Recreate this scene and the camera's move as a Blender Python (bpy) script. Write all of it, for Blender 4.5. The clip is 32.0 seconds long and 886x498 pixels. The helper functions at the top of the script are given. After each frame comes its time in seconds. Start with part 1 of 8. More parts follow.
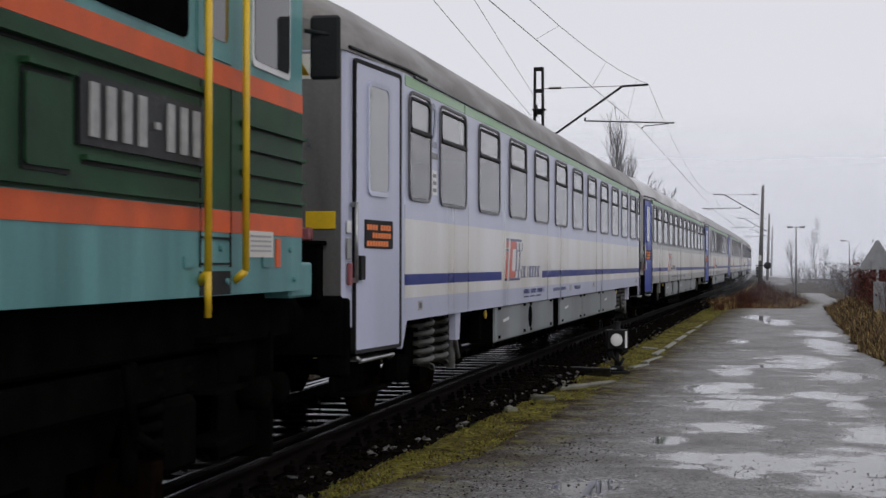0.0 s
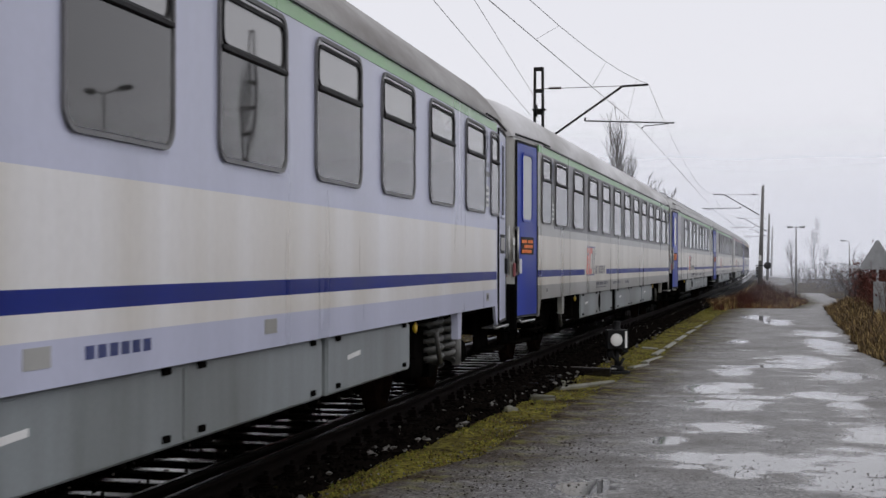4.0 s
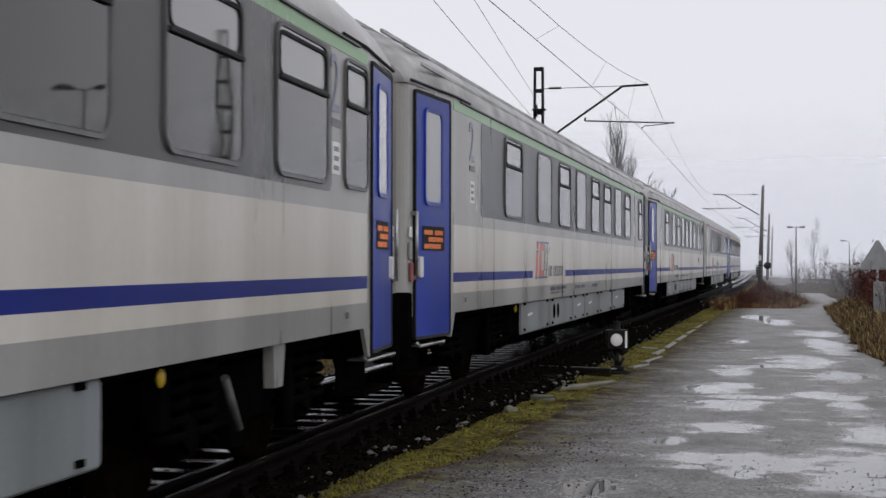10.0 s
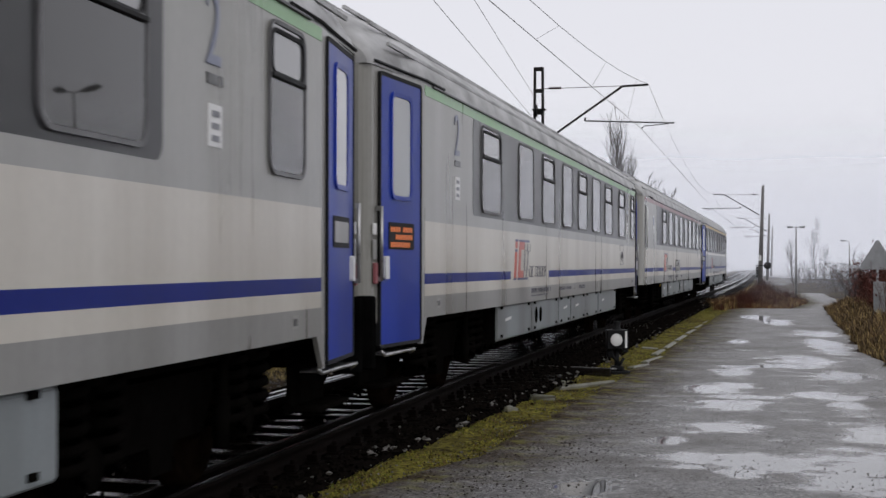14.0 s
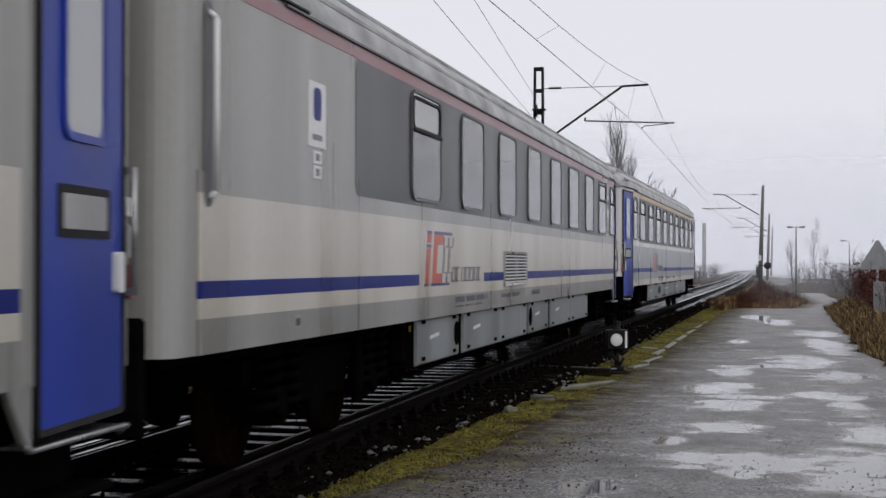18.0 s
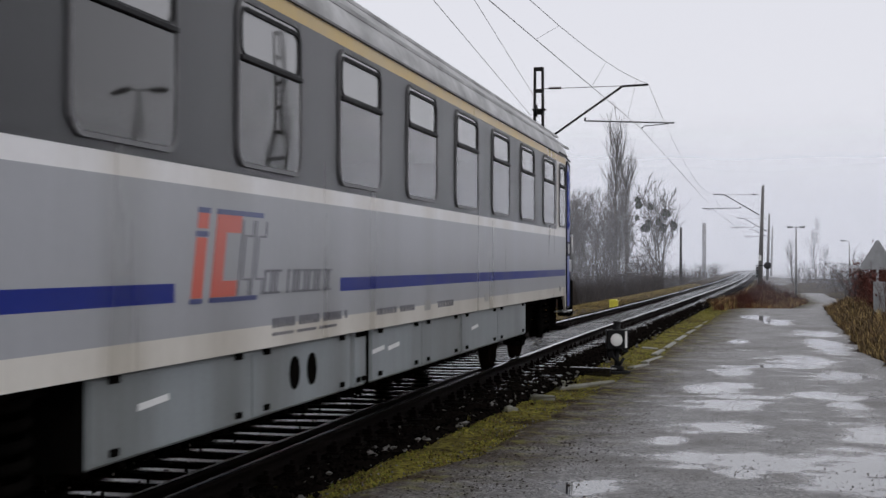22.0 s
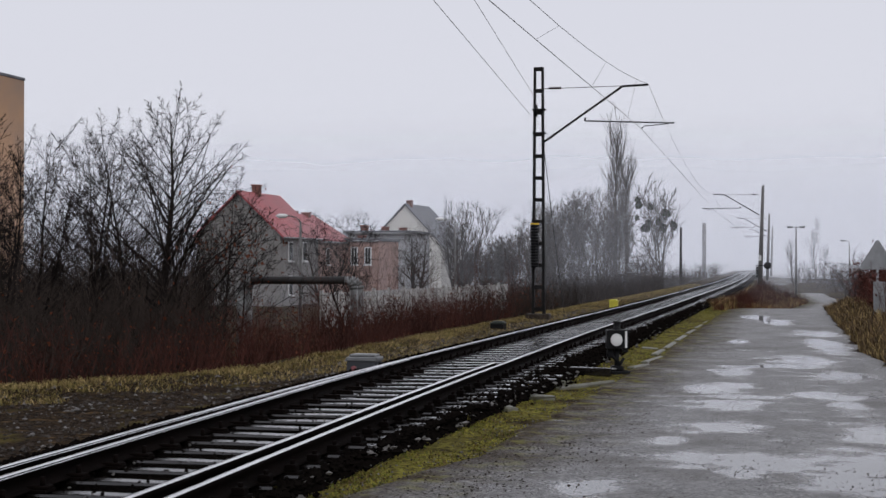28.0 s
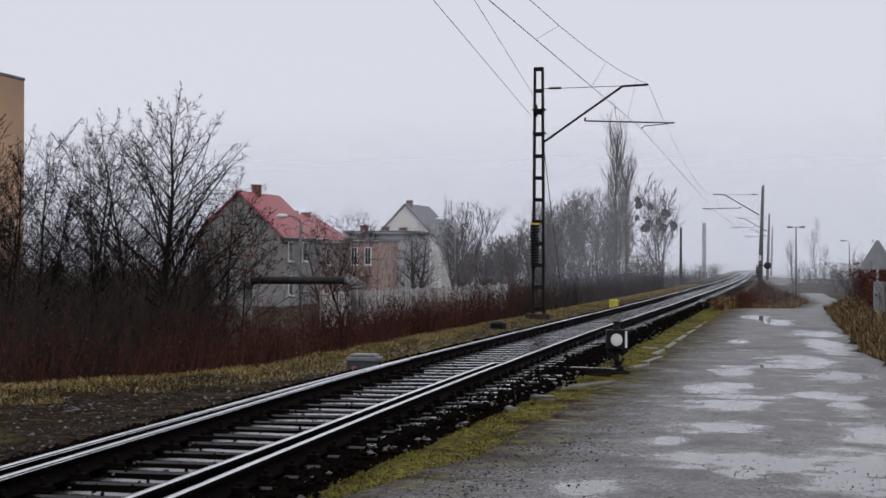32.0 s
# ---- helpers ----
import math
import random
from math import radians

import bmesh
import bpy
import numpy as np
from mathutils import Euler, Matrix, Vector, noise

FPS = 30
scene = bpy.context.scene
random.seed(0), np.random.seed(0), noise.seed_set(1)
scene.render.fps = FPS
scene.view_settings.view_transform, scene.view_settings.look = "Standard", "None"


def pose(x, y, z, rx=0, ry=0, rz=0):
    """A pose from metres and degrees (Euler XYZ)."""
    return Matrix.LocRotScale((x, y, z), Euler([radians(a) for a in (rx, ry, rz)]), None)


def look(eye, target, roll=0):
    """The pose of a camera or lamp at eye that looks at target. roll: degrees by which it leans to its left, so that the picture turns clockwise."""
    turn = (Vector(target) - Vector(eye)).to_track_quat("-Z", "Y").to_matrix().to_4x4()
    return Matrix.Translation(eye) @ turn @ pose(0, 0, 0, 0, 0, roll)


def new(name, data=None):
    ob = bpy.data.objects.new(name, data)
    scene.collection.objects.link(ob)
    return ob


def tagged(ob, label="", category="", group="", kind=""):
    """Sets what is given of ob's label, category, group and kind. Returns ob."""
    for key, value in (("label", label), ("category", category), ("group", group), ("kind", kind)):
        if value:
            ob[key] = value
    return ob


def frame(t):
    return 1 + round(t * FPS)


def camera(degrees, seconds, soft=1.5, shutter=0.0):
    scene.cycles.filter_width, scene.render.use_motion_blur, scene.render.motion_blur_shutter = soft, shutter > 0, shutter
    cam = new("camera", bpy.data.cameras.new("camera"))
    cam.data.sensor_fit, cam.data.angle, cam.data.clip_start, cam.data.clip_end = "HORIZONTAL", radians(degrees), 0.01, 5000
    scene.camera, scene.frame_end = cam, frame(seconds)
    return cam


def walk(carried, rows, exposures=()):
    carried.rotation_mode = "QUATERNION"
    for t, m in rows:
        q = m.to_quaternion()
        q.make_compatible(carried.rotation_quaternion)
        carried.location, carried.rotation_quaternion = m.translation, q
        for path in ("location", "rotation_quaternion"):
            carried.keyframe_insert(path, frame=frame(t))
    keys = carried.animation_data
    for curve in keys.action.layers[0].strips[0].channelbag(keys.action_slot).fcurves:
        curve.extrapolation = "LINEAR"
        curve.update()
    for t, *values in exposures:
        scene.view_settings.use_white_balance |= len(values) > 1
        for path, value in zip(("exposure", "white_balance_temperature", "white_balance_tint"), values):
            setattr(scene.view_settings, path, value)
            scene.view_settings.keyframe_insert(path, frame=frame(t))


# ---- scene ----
LENS = 32.75
cam = camera(LENS, 32.0, soft=1.5, shutter=0.25)
EYE = Vector((0.0, 0.0, 1.4727))
YAW, PITCH_UP = radians(8.791), radians(0.494)
AIM = EYE + 50 * Vector((-math.sin(YAW) * math.cos(PITCH_UP), math.cos(YAW) * math.cos(PITCH_UP), math.sin(PITCH_UP)))
walk(cam, [(0.0, look(EYE, AIM, 0.078)), (32.0, look(EYE, AIM, 0.078))],
     exposures=[(0.0, -0.06, 6680, 10), (1.0, -0.12, 6680, 10), (2.0, -0.08, 6680, 10), (4.0, 0.08, 6700, 10), (17.0, 0.04, 6680, 10), (23.0, -0.02, 6620, 10), (25.0, -0.12, 6600, 11), (29.0, -0.12, 6480, 11), (32.0, -0.12, 6480, 11)])

# ---- light: wet overcast winter day, a wide soft sun behind the cloud ----
world = bpy.data.worlds.new("overcast_sky")
scene.world = world
world.use_nodes = True
wn, wl = world.node_tree.nodes, world.node_tree.links
wn.clear()
sky = wn.new("ShaderNodeTexSky")
sky.sky_type = 'NISHITA'
sky.sun_disc = False
sky.sun_elevation, sky.sun_rotation = radians(38), radians(150)
sky_grey = wn.new("ShaderNodeHueSaturation")
sky_grey.inputs["Saturation"].default_value = 0.15
sky_grey.inputs["Value"].default_value = 0.1
cloud = wn.new("ShaderNodeMix")
cloud.data_type = 'RGBA'
cloud.inputs["Factor"].default_value = 0.93
cloud.inputs["B"].default_value = (0.755, 0.772, 0.855, 1)
bg = wn.new("ShaderNodeBackground")
bg.inputs["Strength"].default_value = 1.0
wout = wn.new("ShaderNodeOutputWorld")
wl.new(sky.outputs[0], sky_grey.inputs["Color"])
wl.new(sky_grey.outputs[0], cloud.inputs["A"])
wl.new(cloud.outputs["Result"], bg.inputs["Color"])
wl.new(bg.outputs[0], wout.inputs["Surface"])
sun = new("sun", bpy.data.lights.new("sun", 'SUN'))
sun.data.energy, sun.data.angle, sun.data.color = 0.6, radians(40), (1.0, 0.97, 0.93)
sun.matrix_world = look((30, -40, 60), (0, 20, 0))


# ---- materials ----
def mat(name, color, rough=0.6, metal=0.0, vary=0.25, scale=3.0, stretch=(1, 1, 1), bump=0.15, fine=40.0, spec=0.5,
        tint=None, rough_vary=0.1, per_object=0.0, coat=0.0, amount=0.5, ramp_width=0.18):
    """A node material: base colour varied at two scales, with grain in the relief and in the gloss."""
    m = bpy.data.materials.new(name)
    m.use_nodes = True
    n, l = m.node_tree.nodes, m.node_tree.links
    b = n["Principled BSDF"]
    tc = n.new("ShaderNodeTexCoord")
    mp = n.new("ShaderNodeMapping")
    mp.inputs["Scale"].default_value = stretch
    l.new(tc.outputs["Object"], mp.inputs["Vector"])
    big = n.new("ShaderNodeTexNoise")
    big.inputs["Scale"].default_value, big.inputs["Detail"].default_value = scale, 5
    small = n.new("ShaderNodeTexNoise")
    small.inputs["Scale"].default_value, small.inputs["Detail"].default_value = fine, 3
    l.new(mp.outputs[0], big.inputs["Vector"])
    l.new(tc.outputs["Object"], small.inputs["Vector"])
    dark = tint or tuple(c * (1 - vary) for c in color)
    light = tuple(min(1, c * (1 + vary * 0.5)) for c in color)
    ramp = n.new("ShaderNodeMix")
    ramp.data_type = 'RGBA'
    ramp.inputs["A"].default_value, ramp.inputs["B"].default_value = (*dark, 1), (*light, 1)
    mr = n.new("ShaderNodeMapRange")
    mr.inputs["From Min"].default_value, mr.inputs["From Max"].default_value = amount - ramp_width, amount + ramp_width
    l.new(big.outputs["Fac"], mr.inputs["Value"])
    l.new(mr.outputs[0], ramp.inputs["Factor"])
    grain = n.new("ShaderNodeMix")
    grain.data_type, grain.blend_type = 'RGBA', 'MULTIPLY'
    grain.inputs["Factor"].default_value = min(1, vary * 1.2)
    gr = n.new("ShaderNodeMapRange")
    gr.inputs["To Min"].default_value, gr.inputs["To Max"].default_value = 0.55, 1.25
    l.new(small.outputs["Fac"], gr.inputs["Value"])
    l.new(ramp.outputs["Result"], grain.inputs["A"])
    l.new(gr.outputs[0], grain.inputs["B"])
    last = grain.outputs["Result"]
    if per_object:
        oi = n.new("ShaderNodeObjectInfo")
        om = n.new("ShaderNodeMapRange")
        om.inputs["To Min"].default_value, om.inputs["To Max"].default_value = 1 - per_object, 1 + per_object
        l.new(oi.outputs["Random"], om.inputs["Value"])
        mul = n.new("ShaderNodeMix")
        mul.data_type, mul.blend_type = 'RGBA', 'MULTIPLY'
        mul.inputs["Factor"].default_value = 1
        l.new(last, mul.inputs["A"])
        l.new(om.outputs[0], mul.inputs["B"])
        last = mul.outputs["Result"]
    l.new(last, b.inputs["Base Color"])
    rr = n.new("ShaderNodeMapRange")
    rr.inputs["To Min"].default_value, rr.inputs["To Max"].default_value = max(0.02, rough - rough_vary), min(1, rough + rough_vary)
    l.new(big.outputs["Fac"], rr.inputs["Value"])
    l.new(rr.outputs[0], b.inputs["Roughness"])
    b.inputs["Metallic"].default_value = metal
    b.inputs["Specular IOR Level"].default_value = spec
    b.inputs["Coat Weight"].default_value = coat
    if bump:
        bp = n.new("ShaderNodeBump")
        bp.inputs["Strength"].default_value, bp.inputs["Distance"].default_value = bump, 0.02
        l.new(small.outputs["Fac"], bp.inputs["Height"])
        l.new(bp.outputs[0], b.inputs["Normal"])
    return m


STREAK = (0.35, 0.62, 0.05)


def paint(name, color, tint=None, vary=0.12, rough=0.30, amount=0.5, spec=0.4):
    """Coach paint with rain streaks and road dirt that run down the side."""
    return mat(name, color, rough=rough, vary=vary, scale=1.6, stretch=STREAK, bump=0.02, fine=18, tint=tint, rough_vary=0.12, amount=amount, spec=spec, ramp_width=0.15)


M = {}
M["lilac"] = paint("paint_lilac", (0.50, 0.52, 0.66), (0.43, 0.45, 0.57))
M["white"] = paint("paint_white", (0.74, 0.735, 0.74), (0.60, 0.565, 0.505), vary=0.14)
M["cream"] = paint("paint_cream", (0.63, 0.605, 0.55), (0.47, 0.435, 0.37), vary=0.14)
M["light_grey"] = paint("paint_light_grey", (0.37, 0.37, 0.355), (0.25, 0.245, 0.222), vary=0.16)
M["silver_grey"] = paint("paint_silver_grey", (0.33, 0.34, 0.36), (0.26, 0.265, 0.27))
M["dark_grey"] = paint("paint_dark_grey", (0.033, 0.034, 0.037), (0.022, 0.022, 0.023), spec=0.22)
M["mid_grey"] = paint("paint_mid_grey", (0.068, 0.068, 0.068), (0.048, 0.048, 0.047), spec=0.25)
M["skirt_grey"] = paint("paint_skirt_grey", (0.31, 0.31, 0.30), (0.20, 0.196, 0.18), vary=0.25)
M["blue"] = paint("paint_blue", (0.010, 0.024, 0.20), (0.008, 0.018, 0.15), spec=0.06)
M["door_blue"] = paint("paint_door_blue", (0.014, 0.042, 0.33), (0.010, 0.030, 0.24), spec=0.10)
M["green"] = paint("paint_green_line", (0.20, 0.42, 0.17), (0.17, 0.36, 0.15))
M["red"] = paint("paint_red_line", (0.30, 0.10, 0.11), (0.24, 0.09, 0.10))
M["yellow"] = paint("paint_yellow_line", (0.55, 0.36, 0.06), (0.45, 0.29, 0.05))
M["logo_orange"] = paint("paint_orange_red", (0.58, 0.085, 0.04), (0.48, 0.07, 0.035))
M["ink"] = paint("paint_ink_blue", (0.03, 0.045, 0.16), vary=0.2)
M["number_blue"] = paint("paint_number_blue", (0.13, 0.15, 0.24), vary=0.2)
M["ink_grey"] = paint("paint_ink_grey", (0.10, 0.10, 0.12), vary=0.2)
M["roof_dirty"] = mat("roof_dirty_grey", (0.34, 0.335, 0.33), rough=0.5, vary=0.35, scale=1.1, stretch=(1, 0.45, 2), bump=0.1, fine=9, tint=(0.11, 0.095, 0.08), amount=0.55)
M["roof_pale"] = mat("roof_pale_grey", (0.50, 0.50, 0.51), rough=0.42, vary=0.35, scale=0.8, stretch=(1, 0.5, 2), bump=0.1, fine=7, tint=(0.15, 0.135, 0.115), amount=0.44)
M["roof_ribbed"] = mat("roof_ribbed_grey", (0.38, 0.38, 0.38), rough=0.4, vary=0.45, scale=2.2, stretch=(1, 0.6, 1.5), bump=0.25, fine=6, tint=(0.11, 0.108, 0.10), amount=0.48)
M["rubber"] = mat("black_rubber", (0.012, 0.012, 0.013), rough=0.6, vary=0.3, scale=4, bump=0.05, spec=0.15)
M["frame_dark"] = mat("window_frame_dark", (0.13, 0.13, 0.135), rough=0.45, vary=0.25, scale=4, bump=0.03, spec=0.25)
# near black without gloss: the deep shade below the floor is in this colour
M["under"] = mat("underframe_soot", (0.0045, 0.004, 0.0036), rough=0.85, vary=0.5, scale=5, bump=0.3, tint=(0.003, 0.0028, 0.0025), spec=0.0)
# rust brown, darkened in the colour for the shade under the train
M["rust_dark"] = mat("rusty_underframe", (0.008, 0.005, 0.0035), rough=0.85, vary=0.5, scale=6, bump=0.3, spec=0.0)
M["box_grey"] = mat("equipment_box_paint", (0.20, 0.222, 0.23), rough=0.42, vary=0.3, scale=1.8, stretch=(1, 1, 0.15), bump=0.04, tint=(0.12, 0.128, 0.125), amount=0.46)
M["spring"] = mat("spring_grey", (0.13, 0.13, 0.125), rough=0.5, vary=0.4, scale=9, bump=0.1)
M["steel"] = mat("worn_steel", (0.42, 0.42, 0.42), rough=0.3, metal=0.8, vary=0.3, scale=6, bump=0.05)
M["bellows"] = mat("gangway_rubber", (0.004, 0.004, 0.004), rough=0.8, vary=0.4, scale=5, bump=0.1, spec=0.0)
M["end_grey"] = mat("coach_end_grey", (0.15, 0.147, 0.155), rough=0.5, vary=0.35, scale=1.5, stretch=(1, 1, 0.2), bump=0.05, tint=(0.075, 0.073, 0.075), spec=0.3)
M["end_lilac"] = mat("coach_end_lilac", (0.21, 0.20, 0.198), rough=0.5, vary=0.35, scale=1.5, stretch=(1, 1, 0.2), bump=0.05, tint=(0.10, 0.095, 0.092), spec=0.3)
M["end_olive"] = mat("coach_end_dirty", (0.20, 0.19, 0.145), rough=0.5, vary=0.4, scale=1.5, stretch=(1, 1, 0.2), bump=0.05, tint=(0.10, 0.092, 0.065))
M["yellow_paint"] = mat("yellow_enamel", (0.75, 0.48, 0.02), rough=0.35, vary=0.15, scale=5, bump=0.03)
M["orange"] = mat("loco_orange", (0.66, 0.115, 0.035), rough=0.5, vary=0.2, scale=3, bump=0.04, spec=0.12)
M["loco_green"] = mat("loco_green", (0.022, 0.066, 0.030), rough=0.5, vary=0.35, scale=2.5, bump=0.06, spec=0.08, tint=(0.010, 0.036, 0.017))
M["loco_teal"] = mat("loco_teal", (0.125, 0.31, 0.31), rough=0.45, vary=0.25, scale=2.5, stretch=(1, 1, 0.2), bump=0.04, tint=(0.075, 0.20, 0.20), spec=0.15)
M["plate"] = mat("plate_dark", (0.018, 0.019, 0.02), rough=0.5, vary=0.2, scale=5, spec=0.15)
M["bright_paint"] = mat("sign_white", (0.75, 0.75, 0.74), rough=0.35, vary=0.1, scale=5, bump=0.02)
M["zinc_plain"] = mat("dull_aluminium", (0.36, 0.36, 0.35), rough=0.5, vary=0.3, scale=8, bump=0.05, spec=0.2)
# rust taken almost to black, the rail side's shade included in the colour
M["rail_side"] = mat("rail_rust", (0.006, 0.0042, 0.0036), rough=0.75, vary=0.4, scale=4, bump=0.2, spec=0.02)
M["rail_top"] = mat("rail_polished", (0.78, 0.78, 0.79), rough=0.24, metal=1.0, vary=0.15, scale=3, stretch=(6, 0.3, 1), bump=0.0, rough_vary=0.06)
M["sleeper"] = mat("sleeper_wet_wood", (0.010, 0.0085, 0.0075), rough=0.13, vary=0.5, scale=4, stretch=(0.5, 9, 3), bump=0.12, fine=25, spec=0.75, rough_vary=0.12, per_object=0.3)
# stone colour near black: holds the deep shade between the sleepers
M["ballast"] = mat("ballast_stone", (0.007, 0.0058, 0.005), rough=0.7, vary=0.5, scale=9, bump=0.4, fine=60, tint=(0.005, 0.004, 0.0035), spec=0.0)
M["ballast_pale"] = mat("ballast_stone_pale", (0.19, 0.18, 0.175), rough=0.6, vary=0.5, scale=9, bump=0.4, fine=60, tint=(0.08, 0.075, 0.07), spec=0.1)
M["track_stone"] = mat("brown_grey_stone", (0.055, 0.043, 0.034), rough=0.6, vary=0.5, scale=9, bump=0.4, fine=60, tint=(0.016, 0.012, 0.009), spec=0.1)
M["black_iron"] = mat("black_iron", (0.008, 0.008, 0.009), rough=0.55, vary=0.3, scale=6, bump=0.1, spec=0.15)
M["mast_black"] = mat("mast_dark_steel", (0.012, 0.011, 0.011), rough=0.6, vary=0.4, scale=5, bump=0.1, spec=0.15)
M["mast_concrete"] = mat("mast_concrete", (0.13, 0.125, 0.12), rough=0.7, vary=0.3, scale=3, bump=0.15)
M["wire"] = mat("copper_wire_dark", (0.06, 0.055, 0.055), rough=0.6, vary=0.1, scale=3, bump=0)
M["insulator"] = mat("brown_insulator", (0.035, 0.02, 0.015), rough=0.25, vary=0.2, scale=6, bump=0)
M["zinc"] = mat("galvanised_steel", (0.30, 0.31, 0.32), rough=0.45, metal=0.3, vary=0.25, scale=3, bump=0.05)


def glass_mat(name, color, ior=1.9, rough=0.03):
    m = bpy.data.materials.new(name)
    m.use_nodes = True
    n, l = m.node_tree.nodes, m.node_tree.links
    b = n["Principled BSDF"]
    b.inputs["Base Color"].default_value = (*color, 1)
    b.inputs["IOR"].default_value, b.inputs["Roughness"].default_value = ior, rough
    tc, no, bp = n.new("ShaderNodeTexCoord"), n.new("ShaderNodeTexNoise"), n.new("ShaderNodeBump")
    no.inputs["Scale"].default_value, no.inputs["Detail"].default_value = 1.3, 1
    bp.inputs["Strength"].default_value, bp.inputs["Distance"].default_value = 0.12, 0.02
    l.new(tc.outputs["Object"], no.inputs["Vector"])
    l.new(no.outputs["Fac"], bp.inputs["Height"])
    l.new(bp.outputs[0], b.inputs["Normal"])
    return m


# upper panes: grey base adds the sky's reflection to the colour
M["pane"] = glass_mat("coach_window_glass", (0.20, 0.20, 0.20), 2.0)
# door panes: pale base paints the sky seen through the far door
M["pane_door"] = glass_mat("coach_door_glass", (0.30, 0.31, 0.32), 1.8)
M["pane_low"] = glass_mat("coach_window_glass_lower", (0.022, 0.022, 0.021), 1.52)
M["house_pane"] = glass_mat("house_window_glass", (0.03, 0.032, 0.035), 1.5)


def glow(name, color, strength):
    m = bpy.data.materials.new(name)
    m.use_nodes = True
    b = m.node_tree.nodes["Principled BSDF"]
    b.inputs["Base Color"].default_value = (0.02, 0.01, 0.005, 1)
    b.inputs["Emission Color"].default_value, b.inputs["Emission Strength"].default_value = (*color, 1), strength
    return m


M["led"] = glow("amber_display", (1.0, 0.25, 0.05), 0.38)


# ---- shape helpers ----
def part(name, bm, material, parent=None, label="", smooth=False):
    me = bpy.data.meshes.new(name)
    bm.to_mesh(me)
    bm.free()
    for m in (material if isinstance(material, (list, tuple)) else [material]):
        me.materials.append(M[m] if isinstance(m, str) else m)
    if smooth:
        for p in me.polygons:
            p.use_smooth = True
    ob = new(name, me)
    if parent is not None:
        ob.parent = parent
    if label:
        ob["label"] = label
    return ob


def again(ob, m, parent=None, name=None):
    """A further object on the same mesh."""
    o = new(name or ob.name.split(".")[0], ob.data)
    o.parent = parent if parent is not None else ob.parent
    o.matrix_basis = m
    return o


def thing(name, label, category, m=None, group="", kind=""):
    e = new(name)
    e.empty_display_size = 0.2
    if m is not None:
        e.matrix_basis = m
    return tagged(e, label, category, group, kind)


def box(bm, x0, x1, y0, y1, z0, z1, bevel=0.0, mi=0):
    vs = [bm.verts.new(p) for p in ((x0, y0, z0), (x1, y0, z0), (x1, y1, z0), (x0, y1, z0), (x0, y0, z1), (x1, y0, z1), (x1, y1, z1), (x0, y1, z1))]
    fs = [bm.faces.new([vs[i] for i in q]) for q in ((0, 3, 2, 1), (4, 5, 6, 7), (0, 1, 5, 4), (1, 2, 6, 5), (2, 3, 7, 6), (3, 0, 4, 7))]
    for f in fs:
        f.material_index = mi
    if bevel:
        es = list({e for f in fs for e in f.edges})
        bmesh.ops.bevel(bm, geom=es, offset=bevel, segments=1, affect='EDGES')
    return fs


def tube(bm, a, b, r0, r1=None, n=8, mi=0, caps=True):
    a, b = Vector(a), Vector(b)
    r1 = r0 if r1 is None else r1
    d = (b - a).normalized()
    u = d.orthogonal().normalized()
    v = d.cross(u)
    ra = [bm.verts.new(a + r0 * (math.cos(6.2832 * i / n) * u + math.sin(6.2832 * i / n) * v)) for i in range(n)]
    rb = [bm.verts.new(b + r1 * (math.cos(6.2832 * i / n) * u + math.sin(6.2832 * i / n) * v)) for i in range(n)]
    for i in range(n):
        f = bm.faces.new((ra[i], ra[(i + 1) % n], rb[(i + 1) % n], rb[i]))
        f.material_index = mi
        f.smooth = n > 5
    if caps:
        bm.faces.new(ra[::-1]).material_index = mi
        bm.faces.new(rb).material_index = mi


def polytube(bm, pts, r, n=8, mi=0):
    for a, b in zip(pts, pts[1:]):
        tube(bm, a, b, r, r, n, mi)


def rrect(y0, y1, z0, z1, r, n=4):
    """Points of a rounded rectangle in the y, z plane, anticlockwise seen from +x."""
    out = []
    for cy, cz, a0 in ((y1 - r, z1 - r, 0), (y0 + r, z1 - r, 90), (y0 + r, z0 + r, 180), (y1 - r, z0 + r, 270)):
        for i in range(n + 1):
            a = radians(a0 + 90 * i / n)
            out.append((cy + r * math.cos(a), cz + r * math.sin(a)))
    return out


def plate(bm, pts, x0, x1, mi=0):
    """A plate with that outline in y, z, from x0 to x1."""
    a = [bm.verts.new((x0, y, z)) for y, z in pts]
    b = [bm.verts.new((x1, y, z)) for y, z in pts]
    bm.faces.new(b).material_index = mi
    bm.faces.new(a[::-1]).material_index = mi
    for i in range(len(pts)):
        j = (i + 1) % len(pts)
        bm.faces.new((a[i], a[j], b[j], b[i])).material_index = mi


def ring(bm, outer, inner, x0, x1, mi=0):
    """A frame between two outlines of as many points."""
    o0, o1 = [bm.verts.new((x0, y, z)) for y, z in outer], [bm.verts.new((x1, y, z)) for y, z in outer]
    i0, i1 = [bm.verts.new((x0, y, z)) for y, z in inner], [bm.verts.new((x1 - 0.004, y, z)) for y, z in inner]
    k = len(outer)
    for i in range(k):
        j = (i + 1) % k
        for q in ((o0[i], o0[j], o1[j], o1[i]), (o1[i], o1[j], i1[j], i1[i]), (i1[i], i1[j], i0[j], i0[i])):
            bm.faces.new(q).material_index = mi


